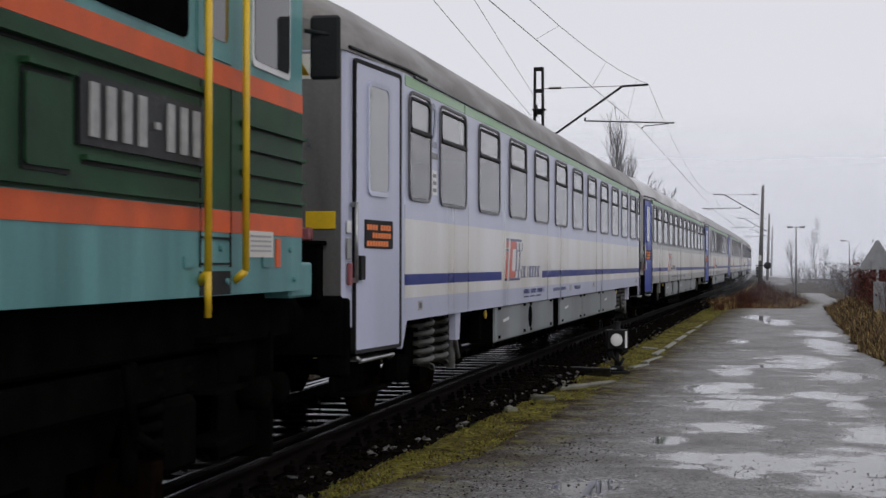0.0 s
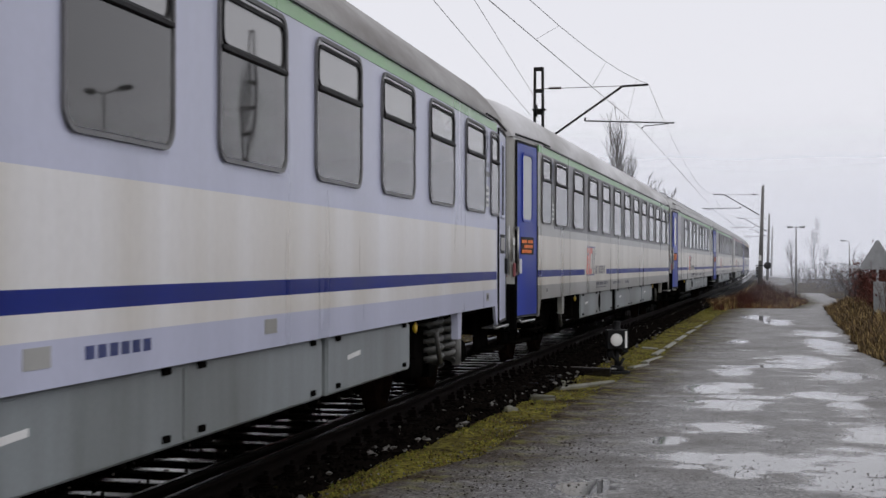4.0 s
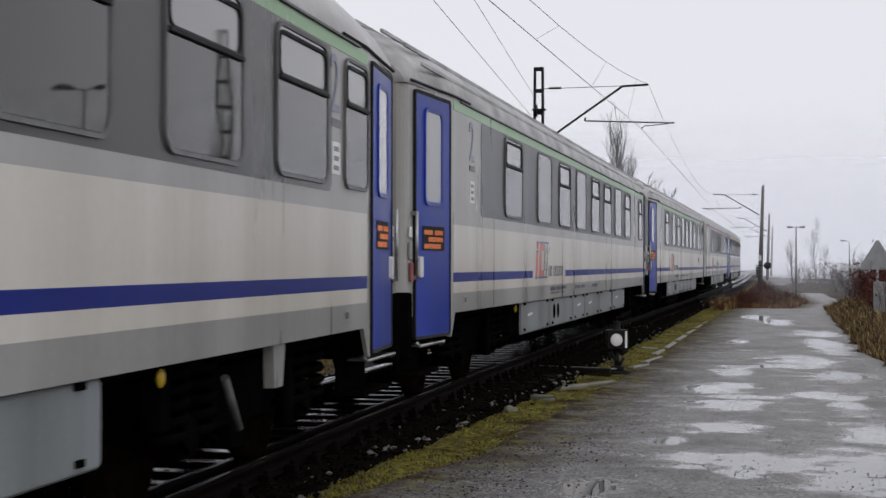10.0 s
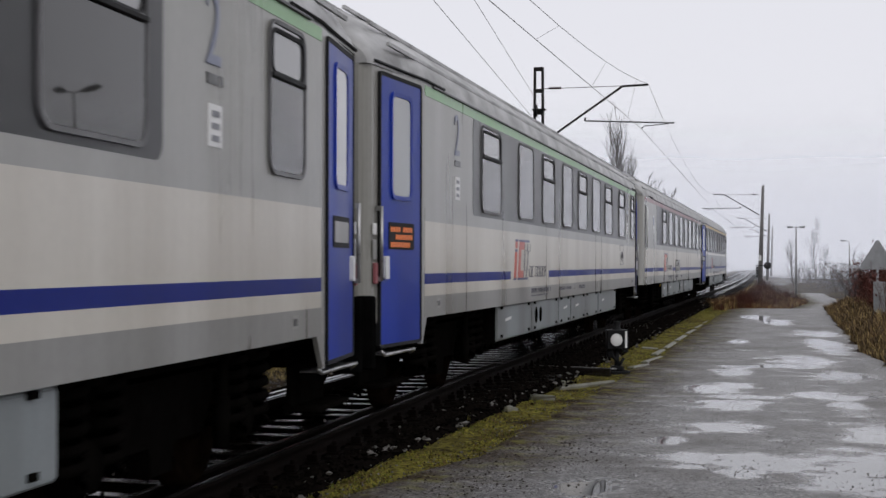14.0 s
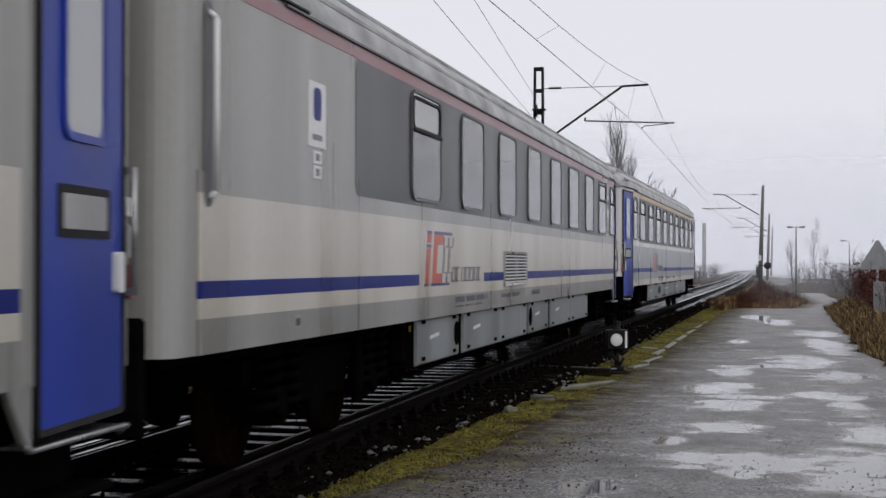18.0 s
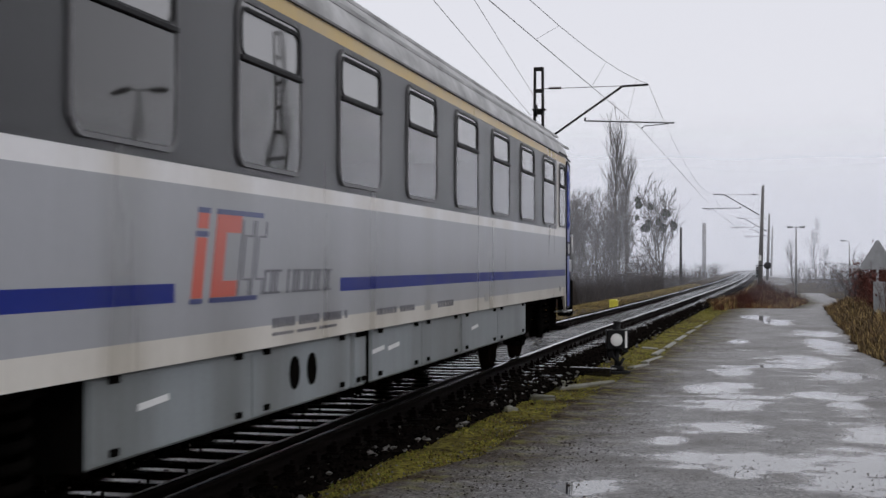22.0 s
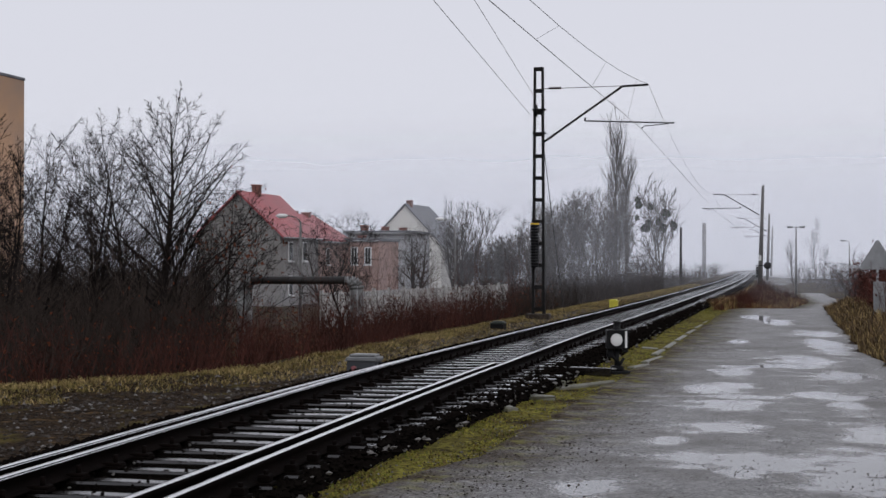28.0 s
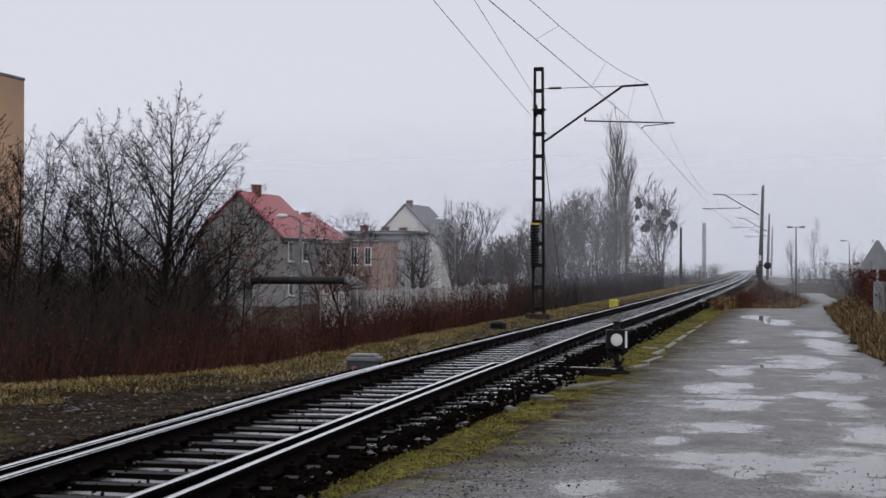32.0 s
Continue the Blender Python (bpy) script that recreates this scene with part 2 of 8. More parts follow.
def lathe(bm, profile, origin=(0, 0, 0), axis='x', n=20, mi=0):
    """A turned body: profile of (along, radius)."""
    rings = []
    for t, r in profile:
        row = []
        for i in range(n):
            a = 6.28318 * i / n
            c, s = r * math.cos(a), r * math.sin(a)
            v = {'x': (t, c, s), 'y': (c, t, s), 'z': (c, s, t)}[axis]
            row.append(bm.verts.new(Vector(v) + Vector(origin)))
        rings.append(row)
    for a, b in zip(rings, rings[1:]):
        for i in range(n):
            f = bm.faces.new((a[i], a[(i + 1) % n], b[(i + 1) % n], b[i]))
            f.material_index = mi
            f.smooth = True
    for row in (rings[0], rings[-1]):
        if len(row) > 2:
            try:
                bm.faces.new(row).material_index = mi
            except ValueError:
                pass


# ---- the line of the track ----
SK = [-5, 8, 20, 35, 50, 70, 95, 130, 180, 260]
HK = [0.955, 2.071, 3.413, 4.304, 4.293, 4.072, 4.063, 3.761, 3.184, 3.184]
TS = np.arange(-320, 700, 0.1)
TH = np.radians(np.interp(TS, SK, HK))
TH = np.convolve(np.pad(TH, 30, mode='edge'), np.ones(61) / 61, mode='valid')
TX, TY = np.cumsum(np.sin(TH) * 0.1), np.cumsum(np.cos(TH) * 0.1)
I0 = int(np.argmin(np.abs(TS)))
TX, TY = TX - TX[I0] - 4.2474, TY - TY[I0] + 0.0708
TZ = np.interp(TS, [20, 60, 130], [0, -0.0665, -0.120])


def track(s, u=0.0, z=0.0):
    """The place u metres to the right of the track's middle, z above the rails, s metres along."""
    h = np.interp(s, TS, TH)
    return Vector((np.interp(s, TS, TX) + u * math.cos(h), np.interp(s, TS, TY) - u * math.sin(h), np.interp(s, TS, TZ) + z))


def heading(s):
    return float(np.interp(s, TS, TH))


def track_x(y):
    return float(np.interp(y, TY, TX))


def track_pose(s, u=0.0, z=0.0):
    return Matrix.Translation(track(s, u, z)) @ Matrix.Rotation(-heading(s), 4, 'Z')


def strip(bm, s_list, profile, mi=0, jitter=0.0):
    """A strip along the track with that cross profile of (u, z)."""
    rows = []
    for s in s_list:
        rows.append([bm.verts.new(track(s, u + (random.uniform(-jitter, jitter) if jitter else 0), z + (random.uniform(-jitter, jitter) * 0.3 if jitter else 0))) for u, z in profile])
    for a, b in zip(rows, rows[1:]):
        for i in range(len(profile) - 1):
            f = bm.faces.new((a[i], a[i + 1], b[i + 1], b[i]))
            f.material_index = mi
            f.smooth = True


# ---- ground, road and verge ----
ROAD_Y = [-40, 8, 11.6, 14, 18.5, 30, 42, 54.75, 58, 75, 110, 160]
ROAD_L = [-4.6, -3.3, -2.45, -1.85, -1.35, -0.20, 0.75, 1.80, 2.3, 5.0, 9.3, 12.0]
ROAD_R = [4.0, 4.2, 4.2, 4.1, 3.75, 3.55, 4.35, 5.20, 5.5, 8.0, 11.8, 15.0]
ROAD_Z = [-0.30, -0.30, -0.30, -0.30, -0.29, -0.26, -0.23, -0.20, -0.26, -0.95, -1.4, -1.7]
EDGE_Y = [-60, 17, 19.2, 20.4, 21.6, 22.6, 24.5, 34, 60, 100, 140]
EDGE_U = [-7.5, -6.6, -5.9, -5.3, -4.7, -4.0, -3.55, -3.5, -3.5, -3.2, -3.0]


def lerp(y, ys, vs):
    return float(np.interp(y, ys, vs))


def smooth(a, b, x):
    t = min(1, max(0, (x - a) / (b - a)))
    return t * t * (3 - 2 * t)


def ballast_edge(s):
    """Where the ballast ends on the lane's side of the track."""
    return lerp(s, [10, 12, 14.5, 18, 21, 25, 40], [0.98, 1.02, 1.22, 1.45, 1.62, 1.68, 1.75])


def ground_z(x, y):
    u = x - track_x(y)
    base = lerp(y, [20, 60, 130], [0, -0.0665, -0.120])
    bumps = 0.05 * noise.noise((x * 0.7, y * 0.7, 3)) + 0.02 * noise.noise((x * 2.9, y * 2.9, 8))
    e = lerp(y, EDGE_Y, EDGE_U)
    if u < 0:
        z = base - 0.33 - 0.05 * smooth(-2.2, -3.2, u)
        z += (0.10 * smooth(e + 1.2, e + 0.2, u) + bumps) * (1 - smooth(-2.4, -1.9, u))
        z -= 1.35 * smooth(e - 0.1, e - 5.5, u) + 0.25 * smooth(e - 6, e - 30, u)
        return z
    rl, rr, rz = lerp(y, ROAD_Y, ROAD_L), lerp(y, ROAD_Y, ROAD_R), lerp(y, ROAD_Y, ROAD_Z)
    eb = ballast_edge(y)
    side = base - 0.34 + 0.14 * smooth(eb - 0.05, eb + 0.2, u) - 0.07 * smooth(eb + 0.3, eb + 1.0, u) + 0.35 * bumps
    if x < rl:
        z = side + (rz - 0.03 - side) * smooth(rl - 1.4 - 2.5 * smooth(56, 75, y), rl - 0.2, x)
        z += 0.12 * smooth(58, 64, y) * smooth(95, 75, y) * smooth(rl - 3.2, rl - 2.0, x) * smooth(rl - 0.2, rl - 1.2, x)
    elif x <= rr:
        z = rz - 0.03
    else:
        z = rz - 0.03 + 0.30 * smooth(rr, rr + 0.9, x) * smooth(18, 30, y) + bumps * smooth(rr, rr + 0.5, x)
        z -= 0.6 * smooth(rr + 3, rr + 12, x)
    return z


def grid_mesh(name, xs, ys, zf, material):
    nx = len(xs)
    vs = [(x, y, zf(x, y)) for y in ys for x in xs]
    fs = [(j * nx + i, j * nx + i + 1, (j + 1) * nx + i + 1, (j + 1) * nx + i) for j in range(len(ys) - 1) for i in range(nx - 1)]
    me = bpy.data.meshes.new(name)
    me.from_pydata(vs, [], fs)
    for p in me.polygons:
        p.use_smooth = True
    me.materials.append(material)
    return new(name, me)


def ground_mat():
    m = bpy.data.materials.new("soil_moss_and_dead_grass")
    m.use_nodes = True
    n, l = m.node_tree.nodes, m.node_tree.links
    b = n["Principled BSDF"]
    tc = n.new("ShaderNodeTexCoord")

    def nz(scale, detail=5):
        t = n.new("ShaderNodeTexNoise")
        t.inputs["Scale"].default_value, t.inputs["Detail"].default_value = scale, detail
        l.new(tc.outputs["Object"], t.inputs["Vector"])
        return t

    def mix(a, bb, fac):
        q = n.new("ShaderNodeMix")
        q.data_type = 'RGBA'
        for k, v in (("A", a), ("B", bb)):
            if isinstance(v, tuple):
                q.inputs[k].default_value = (*v, 1)
            else:
                l.new(v, q.inputs[k])
        l.new(fac, q.inputs["Factor"])
        return q.outputs["Result"]

    def step(sock, lo, hi):
        q = n.new("ShaderNodeMapRange")
        q.inputs["From Min"].default_value, q.inputs["From Max"].default_value = lo, hi
        l.new(sock, q.inputs["Value"])
        return q.outputs[0]
    soil = mix((0.006, 0.004, 0.003), (0.052, 0.034, 0.020), step(nz(17, 8).outputs["Fac"], 0.40, 0.66))
    moss = mix((0.050, 0.042, 0.012), (0.12, 0.095, 0.026), step(nz(9).outputs["Fac"], 0.35, 0.65))
    col = mix(soil, moss, step(nz(1.1, 7).outputs["Fac"], 0.52, 0.68))
    straw = mix(col, (0.12, 0.075, 0.032), step(nz(3.7, 6).outputs["Fac"], 0.58, 0.75))
    at = n.new("ShaderNodeAttribute")
    at.attribute_name = "moss"
    mm = n.new("ShaderNodeMath")
    mm.operation = 'MULTIPLY'
    l.new(at.outputs["Fac"], mm.inputs[0])
    l.new(step(nz(1.3, 8).outputs["Fac"], 0.36, 0.56), mm.inputs[1])
    carpet = mix((0.050, 0.042, 0.014), (0.25, 0.225, 0.045), step(nz(13, 7).outputs["Fac"], 0.36, 0.66))
    straw = mix(straw, carpet, mm.outputs[0])
    l.new(straw, b.inputs["Base Color"])
    b.inputs["Roughness"].default_value = 0.9
    b.inputs["Specular IOR Level"].default_value = 0.03
    bp = n.new("ShaderNodeBump")
    bp.inputs["Strength"].default_value, bp.inputs["Distance"].default_value = 0.6, 0.04
    l.new(nz(45, 4).outputs["Fac"], bp.inputs["Height"])
    l.new(bp.outputs[0], b.inputs["Normal"])
    return m


def road_mat():
    """Worn wet asphalt: stony grain, pale worn areas, standing water in the hollows."""
    m = bpy.data.materials.new("wet_worn_asphalt")
    m.use_nodes = True
    n, l = m.node_tree.nodes, m.node_tree.links
    b = n["Principled BSDF"]
    tc = n.new("ShaderNodeTexCoord")

    def nz(scale, detail=5, stretch=(1, 1, 1), shift=(0, 0, 0)):
        mp = n.new("ShaderNodeMapping")
        mp.inputs["Scale"].default_value, mp.inputs["Location"].default_value = stretch, shift
        l.new(tc.outputs["Object"], mp.inputs["Vector"])
        t = n.new("ShaderNodeTexNoise")
        t.inputs["Scale"].default_value, t.inputs["Detail"].default_value = scale, detail
        l.new(mp.outputs[0], t.inputs["Vector"])
        return t.outputs["Fac"]

    def step(sock, lo, hi, a=0.0, z=1.0):
        q = n.new("ShaderNodeMapRange")
        q.inputs["From Min"].default_value, q.inputs["From Max"].default_value = lo, hi
        q.inputs["To Min"].default_value, q.inputs["To Max"].default_value = a, z
        l.new(sock, q.inputs["Value"])
        return q.outputs[0]

    def mix(a, bb, fac, kind='RGBA'):
        q = n.new("ShaderNodeMix")
        q.data_type = kind
        for k, v in (("A", a), ("B", bb)):
            if isinstance(v, tuple):
                q.inputs[k].default_value = (*v, 1)
            elif isinstance(v, float):
                q.inputs[k].default_value = v
            else:
                l.new(v, q.inputs[k])
        l.new(fac, q.inputs["Factor"])
        return q.outputs["Result"]
    stones = nz(26, 8)
    patches = nz(9, 8, shift=(4, 4, 0))
    coat = mix((0.018, 0.017, 0.017), (0.40, 0.39, 0.38), step(stones, 0.43, 0.66))
    worn = mix(coat, (0.30, 0.295, 0.29), step(nz(1.4, 8), 0.50, 0.72, 0.0, 0.5))
    worn = mix(worn, (0.030, 0.028, 0.026), step(patches, 0.50, 0.68, 0.0, 0.6))
    mud = mix(worn, (0.050, 0.042, 0.034), step(nz(0.8, 7, shift=(7, 2, 0)), 0.50, 0.66, 0.0, 0.7))
    at = n.new("ShaderNodeAttribute")
    at.attribute_name = "verge"
    ragged = n.new("ShaderNodeMath")
    ragged.operation = 'MULTIPLY_ADD'
    ragged.inputs[1].default_value = -1.7
    l.new(nz(1.9, 8, shift=(1, 5, 0)), ragged.inputs[0])
    l.new(at.outputs["Fac"], ragged.inputs[2])
    soil_ = mix((0.016, 0.011, 0.007), (0.105, 0.076, 0.048), step(nz(30, 6), 0.42, 0.68))
    green_ = mix(soil_, (0.13, 0.12, 0.028), step(nz(3.5, 6, shift=(9, 9, 0)), 0.50, 0.62))
    fringe = step(ragged.outputs[0], -0.80, 0.35)
    mud = mix(green_, mud, fringe)
    hol = n.new("ShaderNodeAttribute")      # depth of the hollows, over their rims
    hol.attribute_name = "hollow"
    pool = n.new("ShaderNodeMath")
    pool.operation = 'MULTIPLY_ADD'
    pool.inputs[1].default_value = 3.6
    l.new(nz(2.6, 10, stretch=(0.8, 0.8, 1), shift=(3.1, 1.7, 0)), pool.inputs[0])
    l.new(hol.outputs["Fac"], pool.inputs[2])
    water = step(pool.outputs[0], 2.15, 2.28)
    film = step(pool.outputs[0], 1.55, 2.2)
    l.new(mix(mud, (0.02, 0.02, 0.02), water), b.inputs["Base Color"])
    damp = step(stones, 0.40, 0.65, 0.30, 0.75)
    damp = mix(damp, 0.17, film, 'FLOAT')
    q = mix(mix(0.8, damp, fringe, 'FLOAT'), 0.03, water, 'FLOAT')
    l.new(q, b.inputs["Roughness"])
    l.new(mix(mix(0.06, mix(0.34, 0.55, film, 'FLOAT'), fringe, 'FLOAT'), 0.75, water, 'FLOAT'), b.inputs["Specular IOR Level"])
    bp = n.new("ShaderNodeBump")
    bp.inputs["Distance"].default_value = 0.03
    l.new(mix(mix(1.0, 0.5, film, 'FLOAT'), 0.0, water, 'FLOAT'), bp.inputs["Strength"])
    l.new(stones, bp.inputs["Height"])
    l.new(bp.outputs[0], b.inputs["Normal"])
    return m


def spaced(parts):
    out = []
    for a, b, d in parts:
        k = max(1, round((b - a) / d))
        out += [a + (b - a) * i / k for i in range(k)]
    return out + [parts[-1][1]]


gx = spaced([(-1500, -300, 150), (-300, -60, 24), (-60, -16, 3), (-16, 9, 0.28), (9, 20, 0.8), (20, 80, 6), (80, 1500, 150)])
gy = spaced([(-400, -40, 40), (-40, 2, 4), (2, 36, 0.3), (36, 75, 0.7), (75, 160, 3), (160, 400, 20), (400, 2600, 200)])
ground = tagged(grid_mesh("ground", gx, gy, ground_z, ground_mat()), "damp soil with moss and dead winter grass", "ground", kind="structure")
moss_at = ground.data.attributes.new("moss", 'FLOAT', 'POINT')
moss_at.data.foreach_set("value", [smooth(track_x(y) + ballast_edge(y) - 0.05, track_x(y) + ballast_edge(y) + 0.2, x) * smooth(lerp(y, ROAD_Y, ROAD_L) + 0.5, lerp(y, ROAD_Y, ROAD_L) - 0.1, x) if 2 < y < 75 and abs(x) < 9 else 0.0 for y in gy for x in gx])

# hollows of the lane that hold water: middle x, y and half widths
HOLLOWS = [(1.9, 13.2, 0.8, 1.5), (0.5, 13.7, 0.7, 0.5), (0.5, 12.9, 0.15, 0.3), (0.4, 16.5, 0.5, 0.6), (-0.1, 15.1, 0.2, 0.4), (0.6, 19.0, 0.5, 0.6), (0.6, 21.3, 0.5, 0.8),
           (0.9, 20.1, 0.6, 0.3), (0.9, 24.6, 0.3, 1.0), (2.0, 20.3, 0.55, 0.6), (2.1, 18.7, 0.25, 0.7), (2.1, 16.0, 0.45, 1.0), (2.5, 23.9, 0.5, 0.9), (2.1, 27.3, 0.6, 1.2),
           (3.1, 31.9, 0.35, 2.9), (1.6, 25.8, 0.8, 0.4), (3.3, 37.2, 0.5, 1.4), (2.8, 43.8, 0.4, 2.2), (2.4, 47.5, 0.4, 1.8), (1.3, 33.4, 0.2, 0.7), (-0.7, 12.0, 0.3, 0.35), (1.1, 13.5, 0.5, 0.45)]


def hollow(x, y):
    x, y = x + 0.10 * noise.noise((x * 2.5, y * 1.8, 4)), y + 0.22 * noise.noise((x * 2.2, y * 1.5, 11))
    return max(max(-0.5, 1 - ((x - a) / (1.25 * c)) ** 2 - ((y - b) / (1.25 * d)) ** 2) for a, b, c, d in HOLLOWS)


ry = spaced([(-40, 4, 3), (4, 30, 0.15), (30, 62, 0.3), (62, 160, 3)])
bm = bmesh.new()
rows, across_, deep_ = [], [], []
for y in ry:
    rl, rr, rz = lerp(y, ROAD_Y, ROAD_L), lerp(y, ROAD_Y, ROAD_R), lerp(y, ROAD_Y, ROAD_Z)
    rl += 0.16 * noise.noise((0, y * 0.9, 5)) + 0.07 * noise.noise((0, y * 3.1, 1))
    rr += 0.25 * noise.noise((4, y * 0.7, 5)) + 0.08 * noise.noise((4, y * 2.6, 1))
    row = []
    for i in range(49):
        f = i / 48
        x = rl + (rr - rl) * f
        across_.append(x - rl)
        deep_.append(hollow(x, y) if 8 < y < 60 else -0.5)
        row.append(bm.verts.new((x, y, rz + 0.008 * noise.noise((x, y * 0.6, 9)) - (0.035 if i in (0, 48) else 0))))
    rows.append(row)
for a, b in zip(rows, rows[1:]):
    for i in range(48):
        bm.faces.new((a[i], a[i + 1], b[i + 1], b[i])).smooth = True
road = tagged(part("road", bm, road_mat()), "worn wet asphalt lane with standing puddles", "road", kind="structure")
verge = road.data.attributes.new("verge", 'FLOAT', 'POINT')
verge.data.foreach_set("value", across_)
deep = road.data.attributes.new("hollow", 'FLOAT', 'POINT')
deep.data.foreach_set("value", deep_)


# ---- loose stuff: stones, grass, twigs, all seeded ----
def pydata(name, vs, fs, materials, mats=None, smooth_on=False):
    me = bpy.data.meshes.new(name)
    me.from_pydata(vs, [], fs)
    for m in materials:
        me.materials.append(M[m] if isinstance(m, str) else m)
    if mats is not None:
        me.polygons.foreach_set("material_index", np.asarray(mats, dtype=np.int32))
    me.update()
    return new(name, me)


rng = np.random.default_rng(7)
OCT = np.array([(1, 0, 0), (-1, 0, 0), (0, 1, 0), (0, -1, 0), (0, 0, 1), (0, 0, -1)], float)
OCF = np.array([(0, 2, 4), (2, 1, 4), (1, 3, 4), (3, 0, 4), (2, 0, 5), (1, 2, 5), (3, 1, 5), (0, 3, 5)])


def stones(name, places, sizes, materials, pale=0.0):
    k = len(places)
    v = np.tile(OCT, (k, 1, 1)) * rng.uniform(0.55, 1.15, (k, 6, 1)) + rng.normal(0, 0.16, (k, 6, 3))
    v *= sizes[:, None, None] * np.stack([rng.uniform(0.8, 1.3, k), rng.uniform(0.8, 1.3, k), rng.uniform(0.5, 0.9, k)], 1)[:, None, :]
    a = rng.uniform(0, 6.28, k)
    c, s = np.cos(a)[:, None], np.sin(a)[:, None]
    x, y = v[:, :, 0] * c - v[:, :, 1] * s, v[:, :, 0] * s + v[:, :, 1] * c
    v[:, :, 0], v[:, :, 1] = x, y
    v += np.asarray(places)[:, None, :]
    f = (OCF[None] + 6 * np.arange(k)[:, None, None]).reshape(-1, 3)
    mats = np.repeat((rng.random(k) < pale).astype(int), 8)
    return pydata(name, v.reshape(-1, 3).tolist(), f.tolist(), materials, mats)


def blades(name, places, heights, width, materials, lean=0.35, mats=None):
    k = len(places)
    p = np.asarray(places)
    a = rng.uniform(0, 6.28, k)
    d = np.stack([np.cos(a), np.sin(a), 0 * a], 1)
    w = np.stack([-np.sin(a), np.cos(a), 0 * a], 1) * (width * rng.uniform(0.6, 1.3, k))[:, None]
    h = np.asarray(heights)[:, None]
    up = np.array([0, 0, 1.0])
    l1 = lean * rng.uniform(0.1, 0.6, k)[:, None] * h
    l2 = lean * rng.uniform(0.5, 2.0, k)[:, None] * h
    v = np.stack([p - w, p + w, p + up * h * 0.6 + d * l1 + w * 0.7, p + up * h * 0.6 + d * l1 - w * 0.7, p + up * h * rng.uniform(0.75, 1.0, (k, 1)) + d * l2], 1)
    b = 5 * np.arange(k)[:, None]
    quads = (b + np.array([[0, 1, 2, 3]])).tolist()
    tris = (b + np.array([[3, 2, 4]])).tolist()
    if mats is None:
        mats = (rng.random(k) * len(materials)).astype(int)
    return pydata(name, v.reshape(-1, 3).tolist(), quads + tris, materials, list(mats) * 2)


class Sticks:
    """Thin tapered three-sided twigs, gathered into one mesh."""

    def __init__(self):
        self.a, self.b, self.r0, self.r1 = [], [], [], []

    def add(self, a, b, r0, r1):
        self.a.append(a)
        self.b.append(b)
        self.r0.append(r0)
        self.r1.append(r1)

    def mesh(self, name, material, parent=None):
        a, b = np.array(self.a, float), np.array(self.b, float)
        r0, r1 = np.array(self.r0)[:, None], np.array(self.r1)[:, None]
        d = b - a
        d /= np.linalg.norm(d, axis=1)[:, None] + 1e-9
        ref = np.where(np.abs(d[:, 2:3]) > 0.9, np.array([[1.0, 0, 0]]), np.array([[0, 0, 1.0]]))
        u = np.cross(d, ref)
        u /= np.linalg.norm(u, axis=1)[:, None]
        w = np.cross(d, u)
        ring0, ring1 = [], []
        for k in range(3):
            o = math.cos(2.0944 * k) * u + math.sin(2.0944 * k) * w
            ring0.append(a + o * r0)
            ring1.append(b + o * r1)
        v = np.stack(ring0 + ring1, 1).reshape(-1, 3)
        q = np.array([(0, 1, 4, 3), (1, 2, 5, 4), (2, 0, 3, 5)])
        f = (q[None] + 6 * np.arange(len(a))[:, None, None]).reshape(-1, 4)
        ob = pydata(name, v.tolist(), f.tolist(), [material])
        if parent is not None:
            ob.parent = parent
        return ob


def grow(st, rnd, p, d, length, r, depth, up=0.12, spread=0.6, kids=3, wob=0.16, shrink=0.66, rmin=0.004, tips=None):
    """A limb in bent pieces, with its side limbs."""
    steps = 4 if depth > 1 else 3
    q = Vector(p)
    d = Vector(d).normalized()
    for i in range(steps):
        e = (d + Vector((rnd.gauss(0, wob), rnd.gauss(0, wob), rnd.gauss(0, wob) + up))).normalized()
        b = q + e * (length / steps)
        ra, rb = r * (1 - 0.72 * i / steps), r * (1 - 0.72 * (i + 1) / steps)
        st.add(tuple(q), tuple(b), max(rmin, ra), max(rmin, rb))
        if depth > 0:
            for _ in range(kids if i else max(0, kids - 2)):
                if rnd.random() < 0.78:
                    side = e.orthogonal().normalized()
                    side.rotate(Matrix.Rotation(rnd.uniform(0, 6.283), 3, e))
                    c = (e * (1 - spread) + side * spread).normalized()
                    grow(st, rnd, b, c, length * shrink * rnd.uniform(0.6, 1.05), rb * 0.62, depth - 1, up, spread, kids, wob, shrink, rmin, tips)
        q, d = b, e
    if tips is not None and depth == 0:
        tips.append(tuple(q))


M["bark"] = mat("bark_wet_dark", (0.016, 0.013, 0.012), rough=0.8, vary=0.4, scale=6, bump=0.2, spec=0.02)
M["bark_grey"] = mat("bark_grey", (0.075, 0.068, 0.062), rough=0.85, vary=0.3, scale=6, bump=0.2, spec=0.02)
M["twig_red"] = mat("twig_red_brown", (0.085, 0.034, 0.027), rough=0.8, vary=0.4, scale=0.8, bump=0.1, tint=(0.022, 0.013, 0.011), spec=0.02)
M["twig_dark"] = mat("twig_dark_brown", (0.042, 0.033, 0.028), rough=0.8, vary=0.4, scale=0.8, bump=0.1, spec=0.02)
M["leaf_dead"] = mat("dead_leaf_brown", (0.12, 0.04, 0.022), rough=0.8, vary=0.4, scale=2, bump=0.1, spec=0.02)
M["leaf_red"] = mat("dead_leaf_red", (0.10, 0.035, 0.028), rough=0.7, vary=0.4, scale=2, bump=0.1, spec=0.02)
